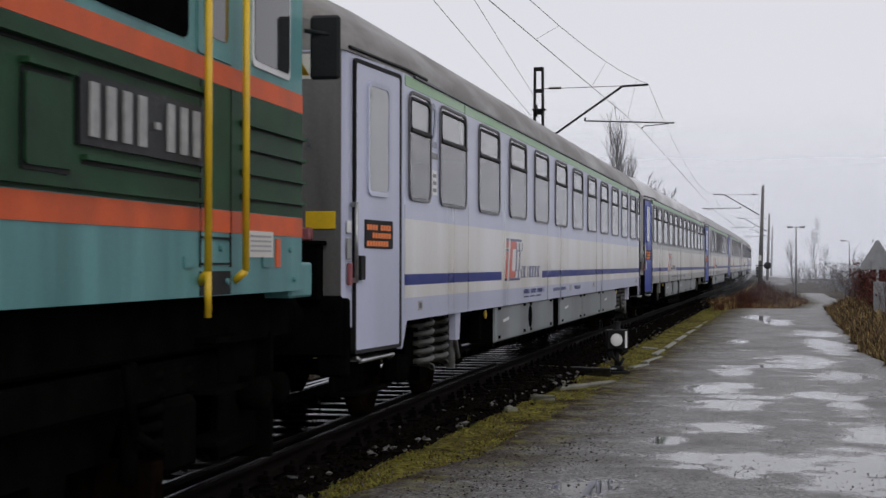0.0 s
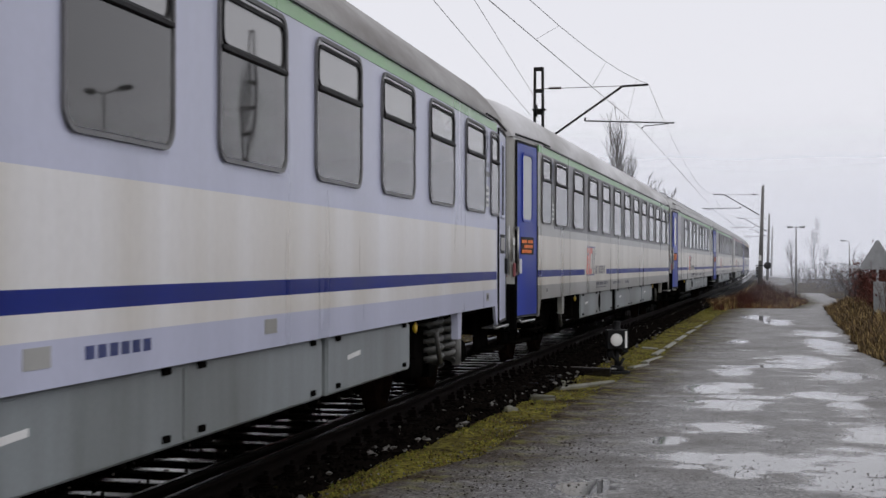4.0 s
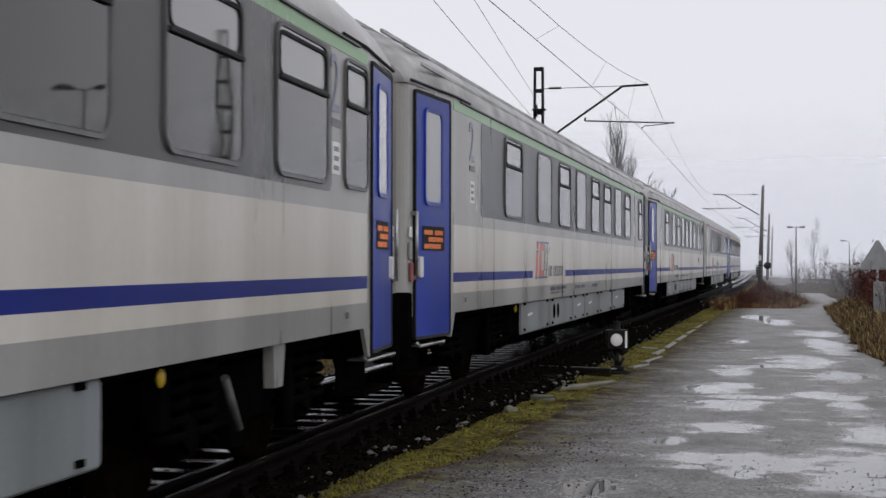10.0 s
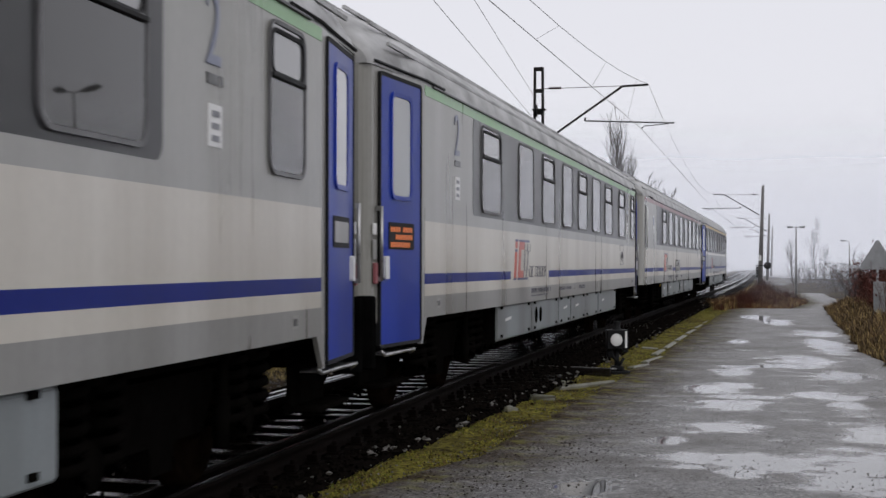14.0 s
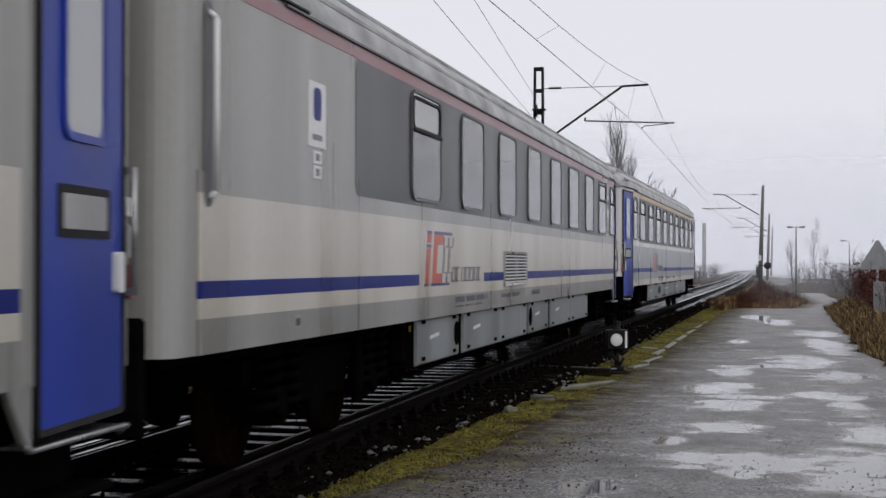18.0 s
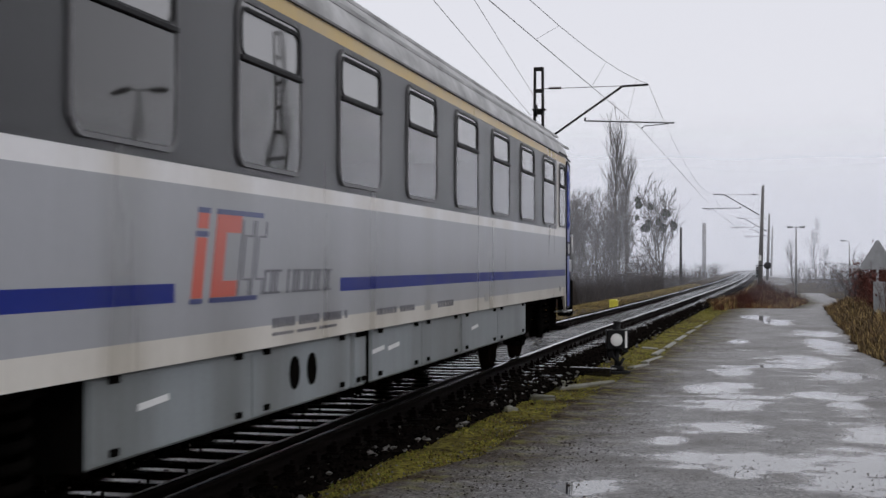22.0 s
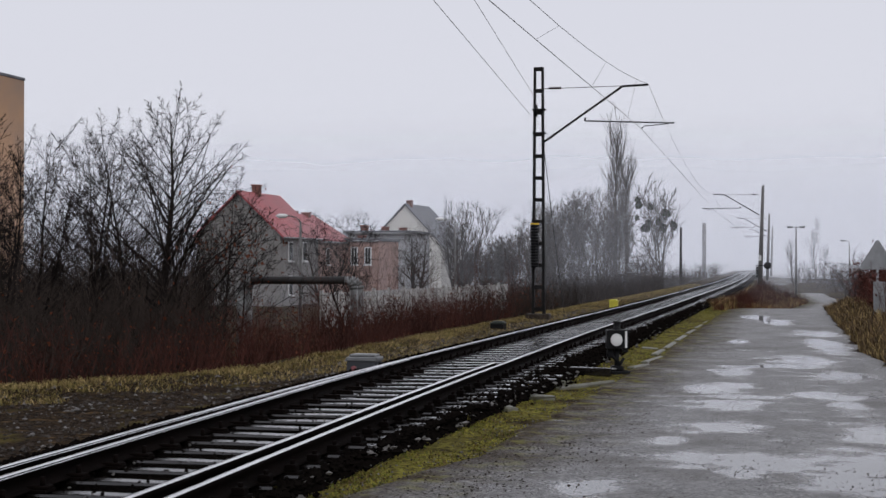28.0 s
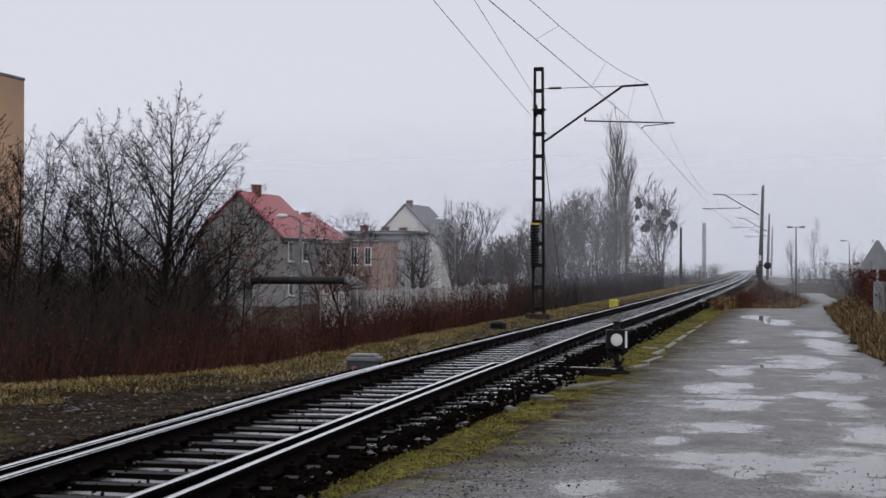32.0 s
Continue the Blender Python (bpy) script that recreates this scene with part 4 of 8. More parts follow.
def door(parent, y0, color, L, sx=1, mirror=False, lit=True):
    key = (color, mirror, lit)
    if key not in DOOR:
        w = 1.12
        s = -1 if mirror else 1
        bm = bmesh.new()
        pts = rrect(-w / 2, w / 2, 0.72, 3.09, 0.04)
        plate(bm, pts, -0.03, 0.014)
        leaf = part("door", bm, color)
        bm = bmesh.new()
        ring(bm, rrect(-w / 2 - 0.03, w / 2 + 0.03, 0.72, 3.125, 0.04), rrect(-w / 2 + 0.004, w / 2 - 0.004, 0.75, 3.09, 0.03), -0.02, 0.022)
        seal = part("door_seal", bm, "rubber")
        bm = bmesh.new()
        ring(bm, rrect(-0.30, 0.28, 2.02, 2.98, 0.09), rrect(-0.26, 0.24, 2.06, 2.94, 0.07), 0.014, 0.03)
        wf = part("door_window_frame", bm, color)
        bm = bmesh.new()
        plate(bm, rrect(-0.27, 0.25, 2.05, 2.95, 0.08), 0.014, 0.02)
        wp = part("door_pane", bm, "pane_door")
        bm = bmesh.new()
        plate(bm, rrect(-0.36, 0.36, 1.58, 1.82, 0.02), 0.014, 0.02)
        disp = part("display_panel", bm, "rubber")
        bm = bmesh.new()
        if lit:
            for i in range(3):
                for k in range(9):
                    if (i, k) not in ((1, 0), (1, 1), (2, 4), (0, 8)):
                        yy, zz = -0.31 + 0.069 * k, 1.60 + 0.068 * i
                        plate(bm, [(yy + 0.05, zz + 0.045), (yy, zz + 0.045), (yy, zz), (yy + 0.05, zz)], 0.02, 0.023)
        else:
            plate(bm, rrect(-0.3, 0.3, 1.62, 1.78, 0.02), 0.02, 0.023)
        led = part("display_text", bm, "led" if lit else "skirt_grey")
        tagged(led, kind="stuff")
        bm = bmesh.new()
        plate(bm, rrect(-0.05, 0.05, 1.32, 1.52, 0.02), 0.014, 0.045)
        hd = part("handle", bm, "rubber" if color == "lilac" else "bright_paint")
        hd.matrix_basis = Matrix.Translation((0, -s * 0.46, 0))
        bm = bmesh.new()
        tube(bm, (0.05, -s * 0.64, 1.3), (0.05, -s * 0.64, 1.95), 0.016)
        box(bm, 0, 0.05, -s * 0.64 - 0.02, -s * 0.64 + 0.02, 1.3, 1.34)
        box(bm, 0, 0.05, -s * 0.64 - 0.02, -s * 0.64 + 0.02, 1.91, 1.95)
        rail_ = part("grab_rail", bm, "steel")
        bm = bmesh.new()
        box(bm, 0.0, 0.03, -s * 0.70 - 0.03, -s * 0.70 + 0.03, 1.28, 1.46, 0.006)
        red_ = part("red_reflector", bm, "red")
        bm = bmesh.new()
        box(bm, 0.0, 0.012, -s * 0.70 - 0.045, -s * 0.70 + 0.045, 1.49, 1.66, 0.004)
        tag_ = part("pillar_plate", bm, "skirt_grey")
        bm = bmesh.new()
        box(bm, 0.0, 0.012, -s * 0.70 - 0.045, -s * 0.70 + 0.045, 1.70, 1.80, 0.004)
        tag2_ = part("pillar_notice", bm, "bright_paint")
        DOOR[key] = [leaf, seal, wf, wp, disp, led, hd, rail_, red_, tag_, tag2_]
        for o in DOOR[key]:
            scene.collection.objects.unlink(o)
    ps = DOOR[key]
    yc = y0 + 0.56
    inset = TAPER * (1 - (L / 2 - abs(yc)) / TAPER_LEN)
    lean_ = math.atan2(TAPER, TAPER_LEN - 0.05) * (-1 if yc < 0 else 1)
    m = Matrix.Translation((sx * (HALF - inset), yc, 0)) @ Matrix.Rotation(lean_ * sx, 4, 'Z')
    if sx < 0:
        m = m @ Matrix.Rotation(math.pi, 4, 'Z')
    d = again(ps[0], m, parent, "door")
    for o in ps[1:]:
        q = again(o, o.matrix_basis.copy(), d, o.name.split(".")[0])
        if q.name.startswith("display_text"):
            tagged(q, kind="stuff")


def wheelset_mesh():
    bm = bmesh.new()
    for sx in (1, -1):
        x = sx * 0.755
        prof = [(x - sx * 0.07, 0.05), (x - sx * 0.07, 0.475), (x - sx * 0.035, 0.475), (x - sx * 0.03, 0.45), (x + sx * 0.065, 0.445), (x + sx * 0.065, 0.40), (x + sx * 0.02, 0.37), (x + sx * 0.01, 0.16), (x + sx * 0.09, 0.14), (x + sx * 0.09, 0.03)]
        lathe(bm, prof, (0, 0, 0.45), 'x', 24)
    tube(bm, (-0.9, 0, 0.45), (0.9, 0, 0.45), 0.08, n=12)
    return bm


BOG = {}


def bogie(parent, y, springs):
    if springs not in BOG:
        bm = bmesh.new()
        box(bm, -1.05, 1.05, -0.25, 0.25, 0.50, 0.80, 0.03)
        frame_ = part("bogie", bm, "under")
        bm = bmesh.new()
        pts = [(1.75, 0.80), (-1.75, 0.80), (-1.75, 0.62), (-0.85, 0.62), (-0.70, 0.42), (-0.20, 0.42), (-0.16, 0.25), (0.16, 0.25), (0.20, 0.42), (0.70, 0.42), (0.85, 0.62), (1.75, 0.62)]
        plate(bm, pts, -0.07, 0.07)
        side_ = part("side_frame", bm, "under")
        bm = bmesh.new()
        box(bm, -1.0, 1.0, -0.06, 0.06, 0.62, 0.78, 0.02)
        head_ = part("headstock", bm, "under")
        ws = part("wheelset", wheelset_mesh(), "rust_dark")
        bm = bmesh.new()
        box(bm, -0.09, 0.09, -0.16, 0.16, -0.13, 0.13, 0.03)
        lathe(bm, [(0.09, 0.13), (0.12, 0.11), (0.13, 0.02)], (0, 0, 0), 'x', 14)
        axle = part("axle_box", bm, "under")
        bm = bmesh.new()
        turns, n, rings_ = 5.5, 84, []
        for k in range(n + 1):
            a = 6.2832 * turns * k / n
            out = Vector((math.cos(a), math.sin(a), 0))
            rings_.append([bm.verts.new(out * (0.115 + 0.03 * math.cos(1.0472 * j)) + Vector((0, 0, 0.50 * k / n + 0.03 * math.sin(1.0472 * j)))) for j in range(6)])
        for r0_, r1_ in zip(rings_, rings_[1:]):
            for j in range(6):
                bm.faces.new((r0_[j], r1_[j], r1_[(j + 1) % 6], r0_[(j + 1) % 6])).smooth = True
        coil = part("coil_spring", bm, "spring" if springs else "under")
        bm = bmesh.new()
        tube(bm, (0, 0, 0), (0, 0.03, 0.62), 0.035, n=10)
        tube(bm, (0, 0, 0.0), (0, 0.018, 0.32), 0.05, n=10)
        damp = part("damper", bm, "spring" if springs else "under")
        BOG[springs] = [frame_, ws, axle, coil, damp, side_, head_]
        for o in BOG[springs]:
            scene.collection.objects.unlink(o)
    fr, ws, axle, coil, damp, side_, head_ = BOG[springs]
    b = again(fr, Matrix.Translation((0, y, 0)), parent, "bogie")
    for sx in (1, -1):
        again(side_, Matrix.Translation((sx * 1.0, 0, 0)), b, "side_frame")
        again(head_, Matrix.Translation((0, sx * 1.7, 0)), b, "headstock")
    for yy in (-1.25, 1.25):
        again(ws, Matrix.Translation((0, yy, 0)), b, "wheelset")
        for sx in (1, -1):
            again(axle, Matrix.Translation((sx * 1.08, yy, 0.45)) @ pose(0, 0, 0, 0, 0, 0 if sx > 0 else 180), b, "axle_box")
    for sx in (1, -1):
        for yy in ((-0.34, 0.34) if springs else (-1.48, -1.02, 1.02, 1.48)):
            again(coil, Matrix.Translation((sx * 1.12, yy, 0.40)), b, "coil_spring")
        again(damp, Matrix.Translation((sx * 1.22, 0.62, 0.33)), b, "damper")
    return b


def textline(bm, y0, y1, z0, z1, n, x1=HALF + 0.006, gap=0.3, bits=True):
    """Rows of plain bars where writing cannot be read."""
    w = (y1 - y0) / n
    for i in range(n):
        if bits and i % 7 == 6:
            continue
        yy = y0 + i * w
        plate(bm, [(yy + w * (1 - gap), z1), (yy, z1), (yy, z0), (yy + w * (1 - gap), z0)], HALF, x1)


def logo(parent, y, ink):
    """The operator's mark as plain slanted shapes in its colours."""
    z0, z1 = 1.245, 1.77
    sh = 0.27
    k0, y_ = 1.22, y + 0.08
    y = 0.0

    def bar(bm, a, b, za, zb):
        k = lambda z: sh * (z - z0)
        plate(bm, [(y_ + k0 * b + k(zb), zb), (y_ + k0 * a + k(zb), zb), (y_ + k0 * a + k(za), za), (y_ + k0 * b + k(za), za)], HALF, HALF + 0.006)
    bm = bmesh.new()
    bar(bm, y + 0.24, y + 0.38, z0 + 0.03, z1 - 0.03)
    bar(bm, y + 0.38, y + 0.58, z0 + 0.03, z0 + 0.12)
    bar(bm, y + 0.38, y + 0.58, z1 - 0.13, z1 - 0.03)
    mark = part("emblem", bm, "logo_orange", parent, "slanted orange-red and blue operator emblem")
    for za, zb in ((z0 + 0.03, z0 + 0.36), (z0 + 0.41, z1 - 0.03)):
        bm = bmesh.new()
        bar(bm, y, y + 0.13, za, zb)
        part("emblem_bar", bm, "logo_orange", mark)
    for a, b, za, zb in ((y - 0.01, y + 0.14, z0, z0 + 0.028), (y - 0.01, y + 0.14, z0 + 0.365, z0 + 0.395), (y - 0.01, y + 0.14, z1 - 0.03, z1), (y + 0.23, y + 0.9, z0, z0 + 0.028),
                         (y + 0.23, y + 0.9, z1 - 0.03, z1)):
        bm = bmesh.new()
        bar(bm, a, b, za, zb)
        part("emblem_edge", bm, "ink", mark)
    bm = bmesh.new()
    for a in (0.60, 0.80):
        bar(bm, y + a, y + a + 0.014, z0 + 0.03, z1 - 0.05)
        bar(bm, y + a + 0.05, y + a + 0.064, z0 + 0.13, z1 - 0.15)
        for za, zb in ((z0 + 0.03, z0 + 0.13), (z1 - 0.15, z1 - 0.05)):
            bar(bm, y + a + 0.16, y + a + 0.174, za, zb)
        bar(bm, y + a + 0.064, y + a + 0.16, z0 + 0.118, z0 + 0.13)
        bar(bm, y + a + 0.064, y + a + 0.16, z1 - 0.15, z1 - 0.138)
    part("emblem_outline", bm, ink, mark)
    bm = bmesh.new()
    for i, w in enumerate((1, 1, 1, 0, .5, 1, 1, 1, 1, 1, .5, 1, 1)):
        if w:
            a = y + 1.0 + i * 0.098
            bar(bm, a, a + 0.075 * w, z0 + 0.03, z0 + 0.045)
            bar(bm, a, a + 0.02, z0 + 0.03, z0 + 0.18)
            bar(bm, a, a + 0.075 * w, z0 + 0.165, z0 + 0.18)
            if i % 2:
                bar(bm, a + 0.05, a + 0.07, z0 + 0.03, z0 + 0.18)
    tagged(part("operator_lettering", bm, ink, parent), kind="stuff")


def digit(parent, text, y, z, size, material, stretch=0.95):
    cu = bpy.data.curves.new("lettering", 'FONT')
    cu.body, cu.size, cu.extrude = text, size, 0.002
    cu.align_x = 'LEFT'
    tmp = bpy.data.objects.new("tmp_text", cu)
    scene.collection.objects.link(tmp)
    me = bpy.data.meshes.new_from_object(tmp.evaluated_get(bpy.context.evaluated_depsgraph_get()))
    bpy.data.objects.remove(tmp)
    me.materials.clear()
    me.materials.append(M[material])
    ob = new("class_number" if len(text) == 1 else "type_lettering", me)
    ob.parent = parent
    ob.matrix_basis = Matrix(((0, 0, 1, HALF + 0.006), (stretch, 0, 0, y), (0, 1, 0, z), (0, 0, 0, 1)))
    return ob


def coach(label, L, sp):
    c = thing("passenger_coach", label, "railway coach", group="coaches of the passing train")
    h = L / 2
    pivot = h - 3.82
    straight = not sp.get("door_front", True)
    body = body_shell(L, c, sp["base"], straight)
    roof_shell(L, c, sp["roof"], sp.get("ribs", False), straight)
    a, b = -h + sp.get("b0", 1.58), h - sp.get("b1", 1.58)
    band("skirt_band", body, sp["skirt"], a, b, SILL, sp.get("z_skirt", 1.145))
    band("lower_band", body, sp["low"], a, b, sp.get("z_skirt", 1.145), 1.260)
    lg = sp["logo"] - h
    for y0, y1 in ((a, lg - 0.14), (lg + 3.08, b)):
        band("blue_stripe", body, "blue", y0, y1, 1.260, 1.360, 0.0035)
    band("lower_band", body, sp["mid"], lg - 0.14, lg + 3.08, 1.260, 1.360)
    band("white_band", body, sp["mid"], a, b, 1.360, sp.get("z_waist", 1.86))
    band("waist_band", body, sp["waist"], a, b, sp.get("z_waist", 1.86), 1.985, 0.003)
    if sp.get("dark"):
        band("window_band", body, sp["dark"], -h + sp["dark_y"][0], -h + sp["dark_y"][1], 1.985, 3.06, 0.0035, 0.10)
    band("class_stripe", body, sp["line"], a, b, 3.055, 3.152, 0.0038)
    for y0, y1, kind in sp["windows"]:
        for sx in (1, -1):
            window(c, y0 - h, y1 - h, 2.03, 3.03, kind == "o", sp.get("dark_frame", True), sx)
    for sx in (1, -1):
        if sp.get("door_front", True):
            door(c, -h + sp.get("door_y", 0.27), sp["door"], L, sx, sx < 0, sp.get("lit", True))
        if sp.get("door_rear", True):
            door(c, h - 1.39, sp["door"], L, sx, sx > 0, sp.get("lit_rear", sp.get("lit", True)))
    # ends: gangway bellows, end panel, footstep and buffers
    for sy in (-1, 1):
        bm = bmesh.new()
        ring_pts = []
        for i, yy in enumerate((0.0, 0.06, 0.12, 0.18, 0.24, 0.30)):
            k = 0.04 if i % 2 else 0.0
            box(bm, -0.62 - k, -0.50, sy * (h + yy), sy * (h + yy + 0.058), 1.05, 3.35)
            box(bm, 0.50, 0.62 + k, sy * (h + yy), sy * (h + yy + 0.058), 1.05, 3.35)
            box(bm, -0.62 - k, 0.62 + k, sy * (h + yy), sy * (h + yy + 0.058), 3.28, 3.42 + k)
        part("gangway_bellows", bm, "bellows", c)
        bm = bmesh.new()
        wide_ = 1.29 if sp.get("end") == "end_lilac" else 1.14
        box(bm, -wide_, wide_, sy * h - 0.008 if sy < 0 else h - 0.01, sy * h + 0.01 if sy < 0 else h + 0.008, 1.0, 3.15, 0.0)
        part("end_panel", bm, sp.get("end", "end_grey"), c)
        for x in (-0.87, 0.87):
            bm = bmesh.new()
            d = sy * (h - 0.02)
            lathe(bm, [(d, 0.13), (d + sy * 0.28, 0.11), (d + sy * 0.30, 0.075), (d + sy * 0.46, 0.075), (d + sy * 0.47, 0.24), (d + sy * 0.50, 0.25), (d + sy * 0.515, 0.2), (d + sy * 0.52, 0.01)], (x, 0, 1.04), 'y', 18)
            part("buffer", bm, "under", c)
        for sx in (1, -1):
            if sp.get("door_front" if sy < 0 else "door_rear", True):
                bm = bmesh.new()
                y0 = sy * (h - 0.27)
                y1 = sy * (h - 1.39)
                lo, hi = min(y0, y1), max(y0, y1)
                polytube(bm, [(sx * 1.34, lo, 0.70), (sx * 1.37, lo + 0.02, 0.66), (sx * 1.37, hi - 0.02, 0.66), (sx * 1.32, hi, 0.62)], 0.016, 6)
                box(bm, sx * 1.2, sx * 1.36, lo + 0.05, hi - 0.05, 0.655, 0.67)
                part("footstep", bm, "steel", c)
                bm = bmesh.new()
                box(bm, sx * 1.05, sx * 1.34, lo + 0.1, hi - 0.1, 0.36, 0.40, 0.008)
                box(bm, sx * 1.08, sx * 1.12, lo + 0.1, hi - 0.1, 0.40, 0.96)
                part("lower_step", bm, "under", c)
                bm = bmesh.new()
                yy = sy * (h - 0.02)
                box(bm, sx * 1.10, sx * 1.36, yy - 0.03, yy + 0.03, 0.55, 1.18, 0.02)
                part("mud_flap", bm, "bellows", c)
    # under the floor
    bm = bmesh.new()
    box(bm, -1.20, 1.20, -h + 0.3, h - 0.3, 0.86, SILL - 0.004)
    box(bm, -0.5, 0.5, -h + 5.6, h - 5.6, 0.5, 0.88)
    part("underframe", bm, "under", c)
    # added black plates that paint the shade on the boxes' end faces
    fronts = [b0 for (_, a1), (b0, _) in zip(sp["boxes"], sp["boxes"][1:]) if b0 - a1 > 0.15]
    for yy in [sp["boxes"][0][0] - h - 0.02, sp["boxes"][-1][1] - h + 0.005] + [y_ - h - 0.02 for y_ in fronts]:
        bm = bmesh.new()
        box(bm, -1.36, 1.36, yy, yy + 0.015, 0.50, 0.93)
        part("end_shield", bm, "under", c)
    for y0, y1 in sp["boxes"]:
        y0, y1 = y0 - h, y1 - h
        for sx in (1, -1):
            bm = bmesh.new()
            xa, xb = (0.7, 1.375) if sx > 0 else (-1.375, -0.7)
            box(bm, xa, xb, y0, y1, 0.51, 0.935, 0.012)
            bx = part("equipment_box", bm, "box_grey", c)
            if sx < 0:
                continue
            k = max(1, round((y1 - y0) / 2.2))
            for i in range(k):
                bm = bmesh.new()
                ya, yb = y0 + (y1 - y0) * i / k + 0.012, y0 + (y1 - y0) * (i + 1) / k - 0.012
                plate(bm, rrect(ya, yb, 0.53, 0.915, 0.02), 1.37, 1.383)
                part("box_flap", bm, "box_grey", bx)
                for yy in (ya + 0.25, yb - 0.25):
                    for zz, w_ in ((0.895, 0.05), (0.55, 0.04)):
                        bm = bmesh.new()
                        box(bm, 1.38, 1.40, yy - w_, yy + w_, zz, zz + 0.035)
                        part("hinge", bm, "under", bx)
                if i % 2 == 0:
                    bm = bmesh.new()
                    plate(bm, [(ya + 0.95, 0.79), (ya + 0.55, 0.77), (ya + 0.55, 0.735), (ya + 0.95, 0.755)], 1.38, 1.386)
                    part("box_label", bm, "bright_paint", bx)
    for y, w in sp.get("hatches", []):
        bm = bmesh.new()
        plate(bm, rrect(y - h, y - h + w, 0.74 - w / 2, 0.74 + w / 2, w * 0.49), 1.38, 1.390)
        part("round_hatch", bm, "under", c)
    if sp.get("grille"):
        g0, g1 = sp["grille"]
        bm = bmesh.new()
        ring(bm, rrect(g0 - h, g1 - h, 1.19, 1.61, 0.01), rrect(g0 - h + 0.03, g1 - h - 0.03, 1.22, 1.58, 0.01), HALF, HALF + 0.03)
        gf = part("grille_frame", bm, "light_grey", c)
        bm = bmesh.new()
        plate(bm, rrect(g0 - h + 0.02, g1 - h - 0.02, 1.20, 1.59, 0.01), HALF, HALF + 0.006)
        part("grille_shadow_plate", bm, "rubber", gf)
        for k in range(9):
            bm = bmesh.new()
            box(bm, HALF + 0.006, HALF + 0.026, g0 - h + 0.03, g1 - h - 0.03, 1.225 + 0.04 * k, 1.242 + 0.04 * k)
            part("grille_slat", bm, "bright_paint", gf)
        bm = bmesh.new()
        box(bm, HALF + 0.004, HALF + 0.028, (g0 + g1) / 2 - h - 0.015, (g0 + g1) / 2 - h + 0.015, 1.22, 1.58)
        part("grille_bar", bm, "light_grey", gf)
    for sy in (-1, 1):
        bogie(c, sy * pivot, sp.get("springs", False))
        bm = bmesh.new()
        yy = sy * pivot + (1.95 if sy < 0 else -1.95)
        box(bm, 1.18, 1.30, yy - 0.06, yy + 0.06, 0.56, 0.96, 0.01)
        part("brake_hanger", bm, "under", c)
        bm = bmesh.new()
        yy = sy * pivot + (1.2 if sy < 0 else -1.2)
        lathe(bm, [(1.30, 0.02), (1.32, 0.05), (1.33, 0.05), (1.34, 0.02)], (0, yy + (0.9 if sy < 0 else -0.9), 0.86), 'x', 12)
        part("valve_handle", bm, "yellow_paint", c)
        if sp.get("brackets"):
            for sx in (1, -1):
                bm = bmesh.new()
                ya, yb = sorted((sy * (h - 3.86), sy * (h - 4.12)))
                plate(bm, [(yb, 0.935), (ya, 0.935), (ya + 0.02, 0.66), (yb - 0.05, 0.66)], min(sx * 1.33, sx * 1.40), max(sx * 1.33, sx * 1.40))
                hang = part("sill_bracket", bm, sp["skirt"], c)
                bm = bmesh.new()
                yt = -h + 4.22 if sy < 0 else h - 4.80
                tube(bm, (sx * 1.30, yt, 0.78), (sx * 1.28, yt + 0.34, 0.44), 0.026, n=8)
                part("brake_rod", bm, "spring", hang)
    # fittings that show in the gaps between the boxes
    for (_, ya), (yb, _) in zip(sp["boxes"], sp["boxes"][1:]):
        if yb - ya > 0.09:
            ym = (ya + yb) / 2 - h
            bm = bmesh.new()
            box(bm, 1.18, 1.33, ym - 0.05, ym + 0.05, 0.66, 0.88, 0.015)
            tube(bm, (1.25, ym, 0.55), (1.25, ym, 0.70), 0.02, n=6)
            part("brake_valve", bm, {"yellow": "logo_orange", "red": "yellow_paint"}.get(sp["line"], "rust_dark"), c)
    # side plates reach lower next to the doors
    for sy, key in ((-1, "door_front"), (1, "door_rear")):
        if sp.get(key, True):
            for sx in (1, -1):
                bm = bmesh.new()
                y_ = sy * (h - 1.46)
                pts = [(y_, 0.70), (y_, 0.96), (y_ - sy * 0.24, 0.96), (y_ - sy * 0.05, 0.70)]
                plate(bm, pts if sy > 0 else pts[::-1], 1.385, 1.418)
                if sx < 0:
                    for v in bm.verts:
                        v.co.x = -v.co.x
                    bmesh.ops.reverse_faces(bm, faces=bm.faces)
                part("door_apron", bm, sp["skirt"], c)
    logo(c, lg, sp.get("ink", "ink_grey"))
    if sp.get("klass"):
        for y in sp["klass"]:
            digit(c, "2", y - h - 0.06, 2.58, 0.62, "number_blue")
            bm = bmesh.new()
            plate(bm, [(y - h + 0.26, 2.53), (y - h - 0.02, 2.53), (y - h - 0.02, 2.47), (y - h + 0.26, 2.47)], HALF, HALF + 0.006)
            part("small_lettering", bm, "mid_grey", c)
            for z0, z1 in ((2.12, 2.36),):
                bm = bmesh.new()
                plate(bm, [(y - h + 0.24, z1), (y - h, z1), (y - h, z0), (y - h + 0.24, z0)], HALF, HALF + 0.006)
                pc = part("pictogram_plate", bm, "bright_paint", c)
                bm = bmesh.new()
                for zz in (z0 + 0.03, z0 + 0.10, z0 + 0.17):
                    plate(bm, [(y - h + 0.19, zz + 0.035), (y - h + 0.06, zz + 0.035), (y - h + 0.06, zz), (y - h + 0.19, zz)], HALF + 0.005, HALF + 0.009)
                part("pictogram", bm, "ink_grey", pc)
    # rows of small technical writing on the sill, too fine to read
    bm = bmesh.new()
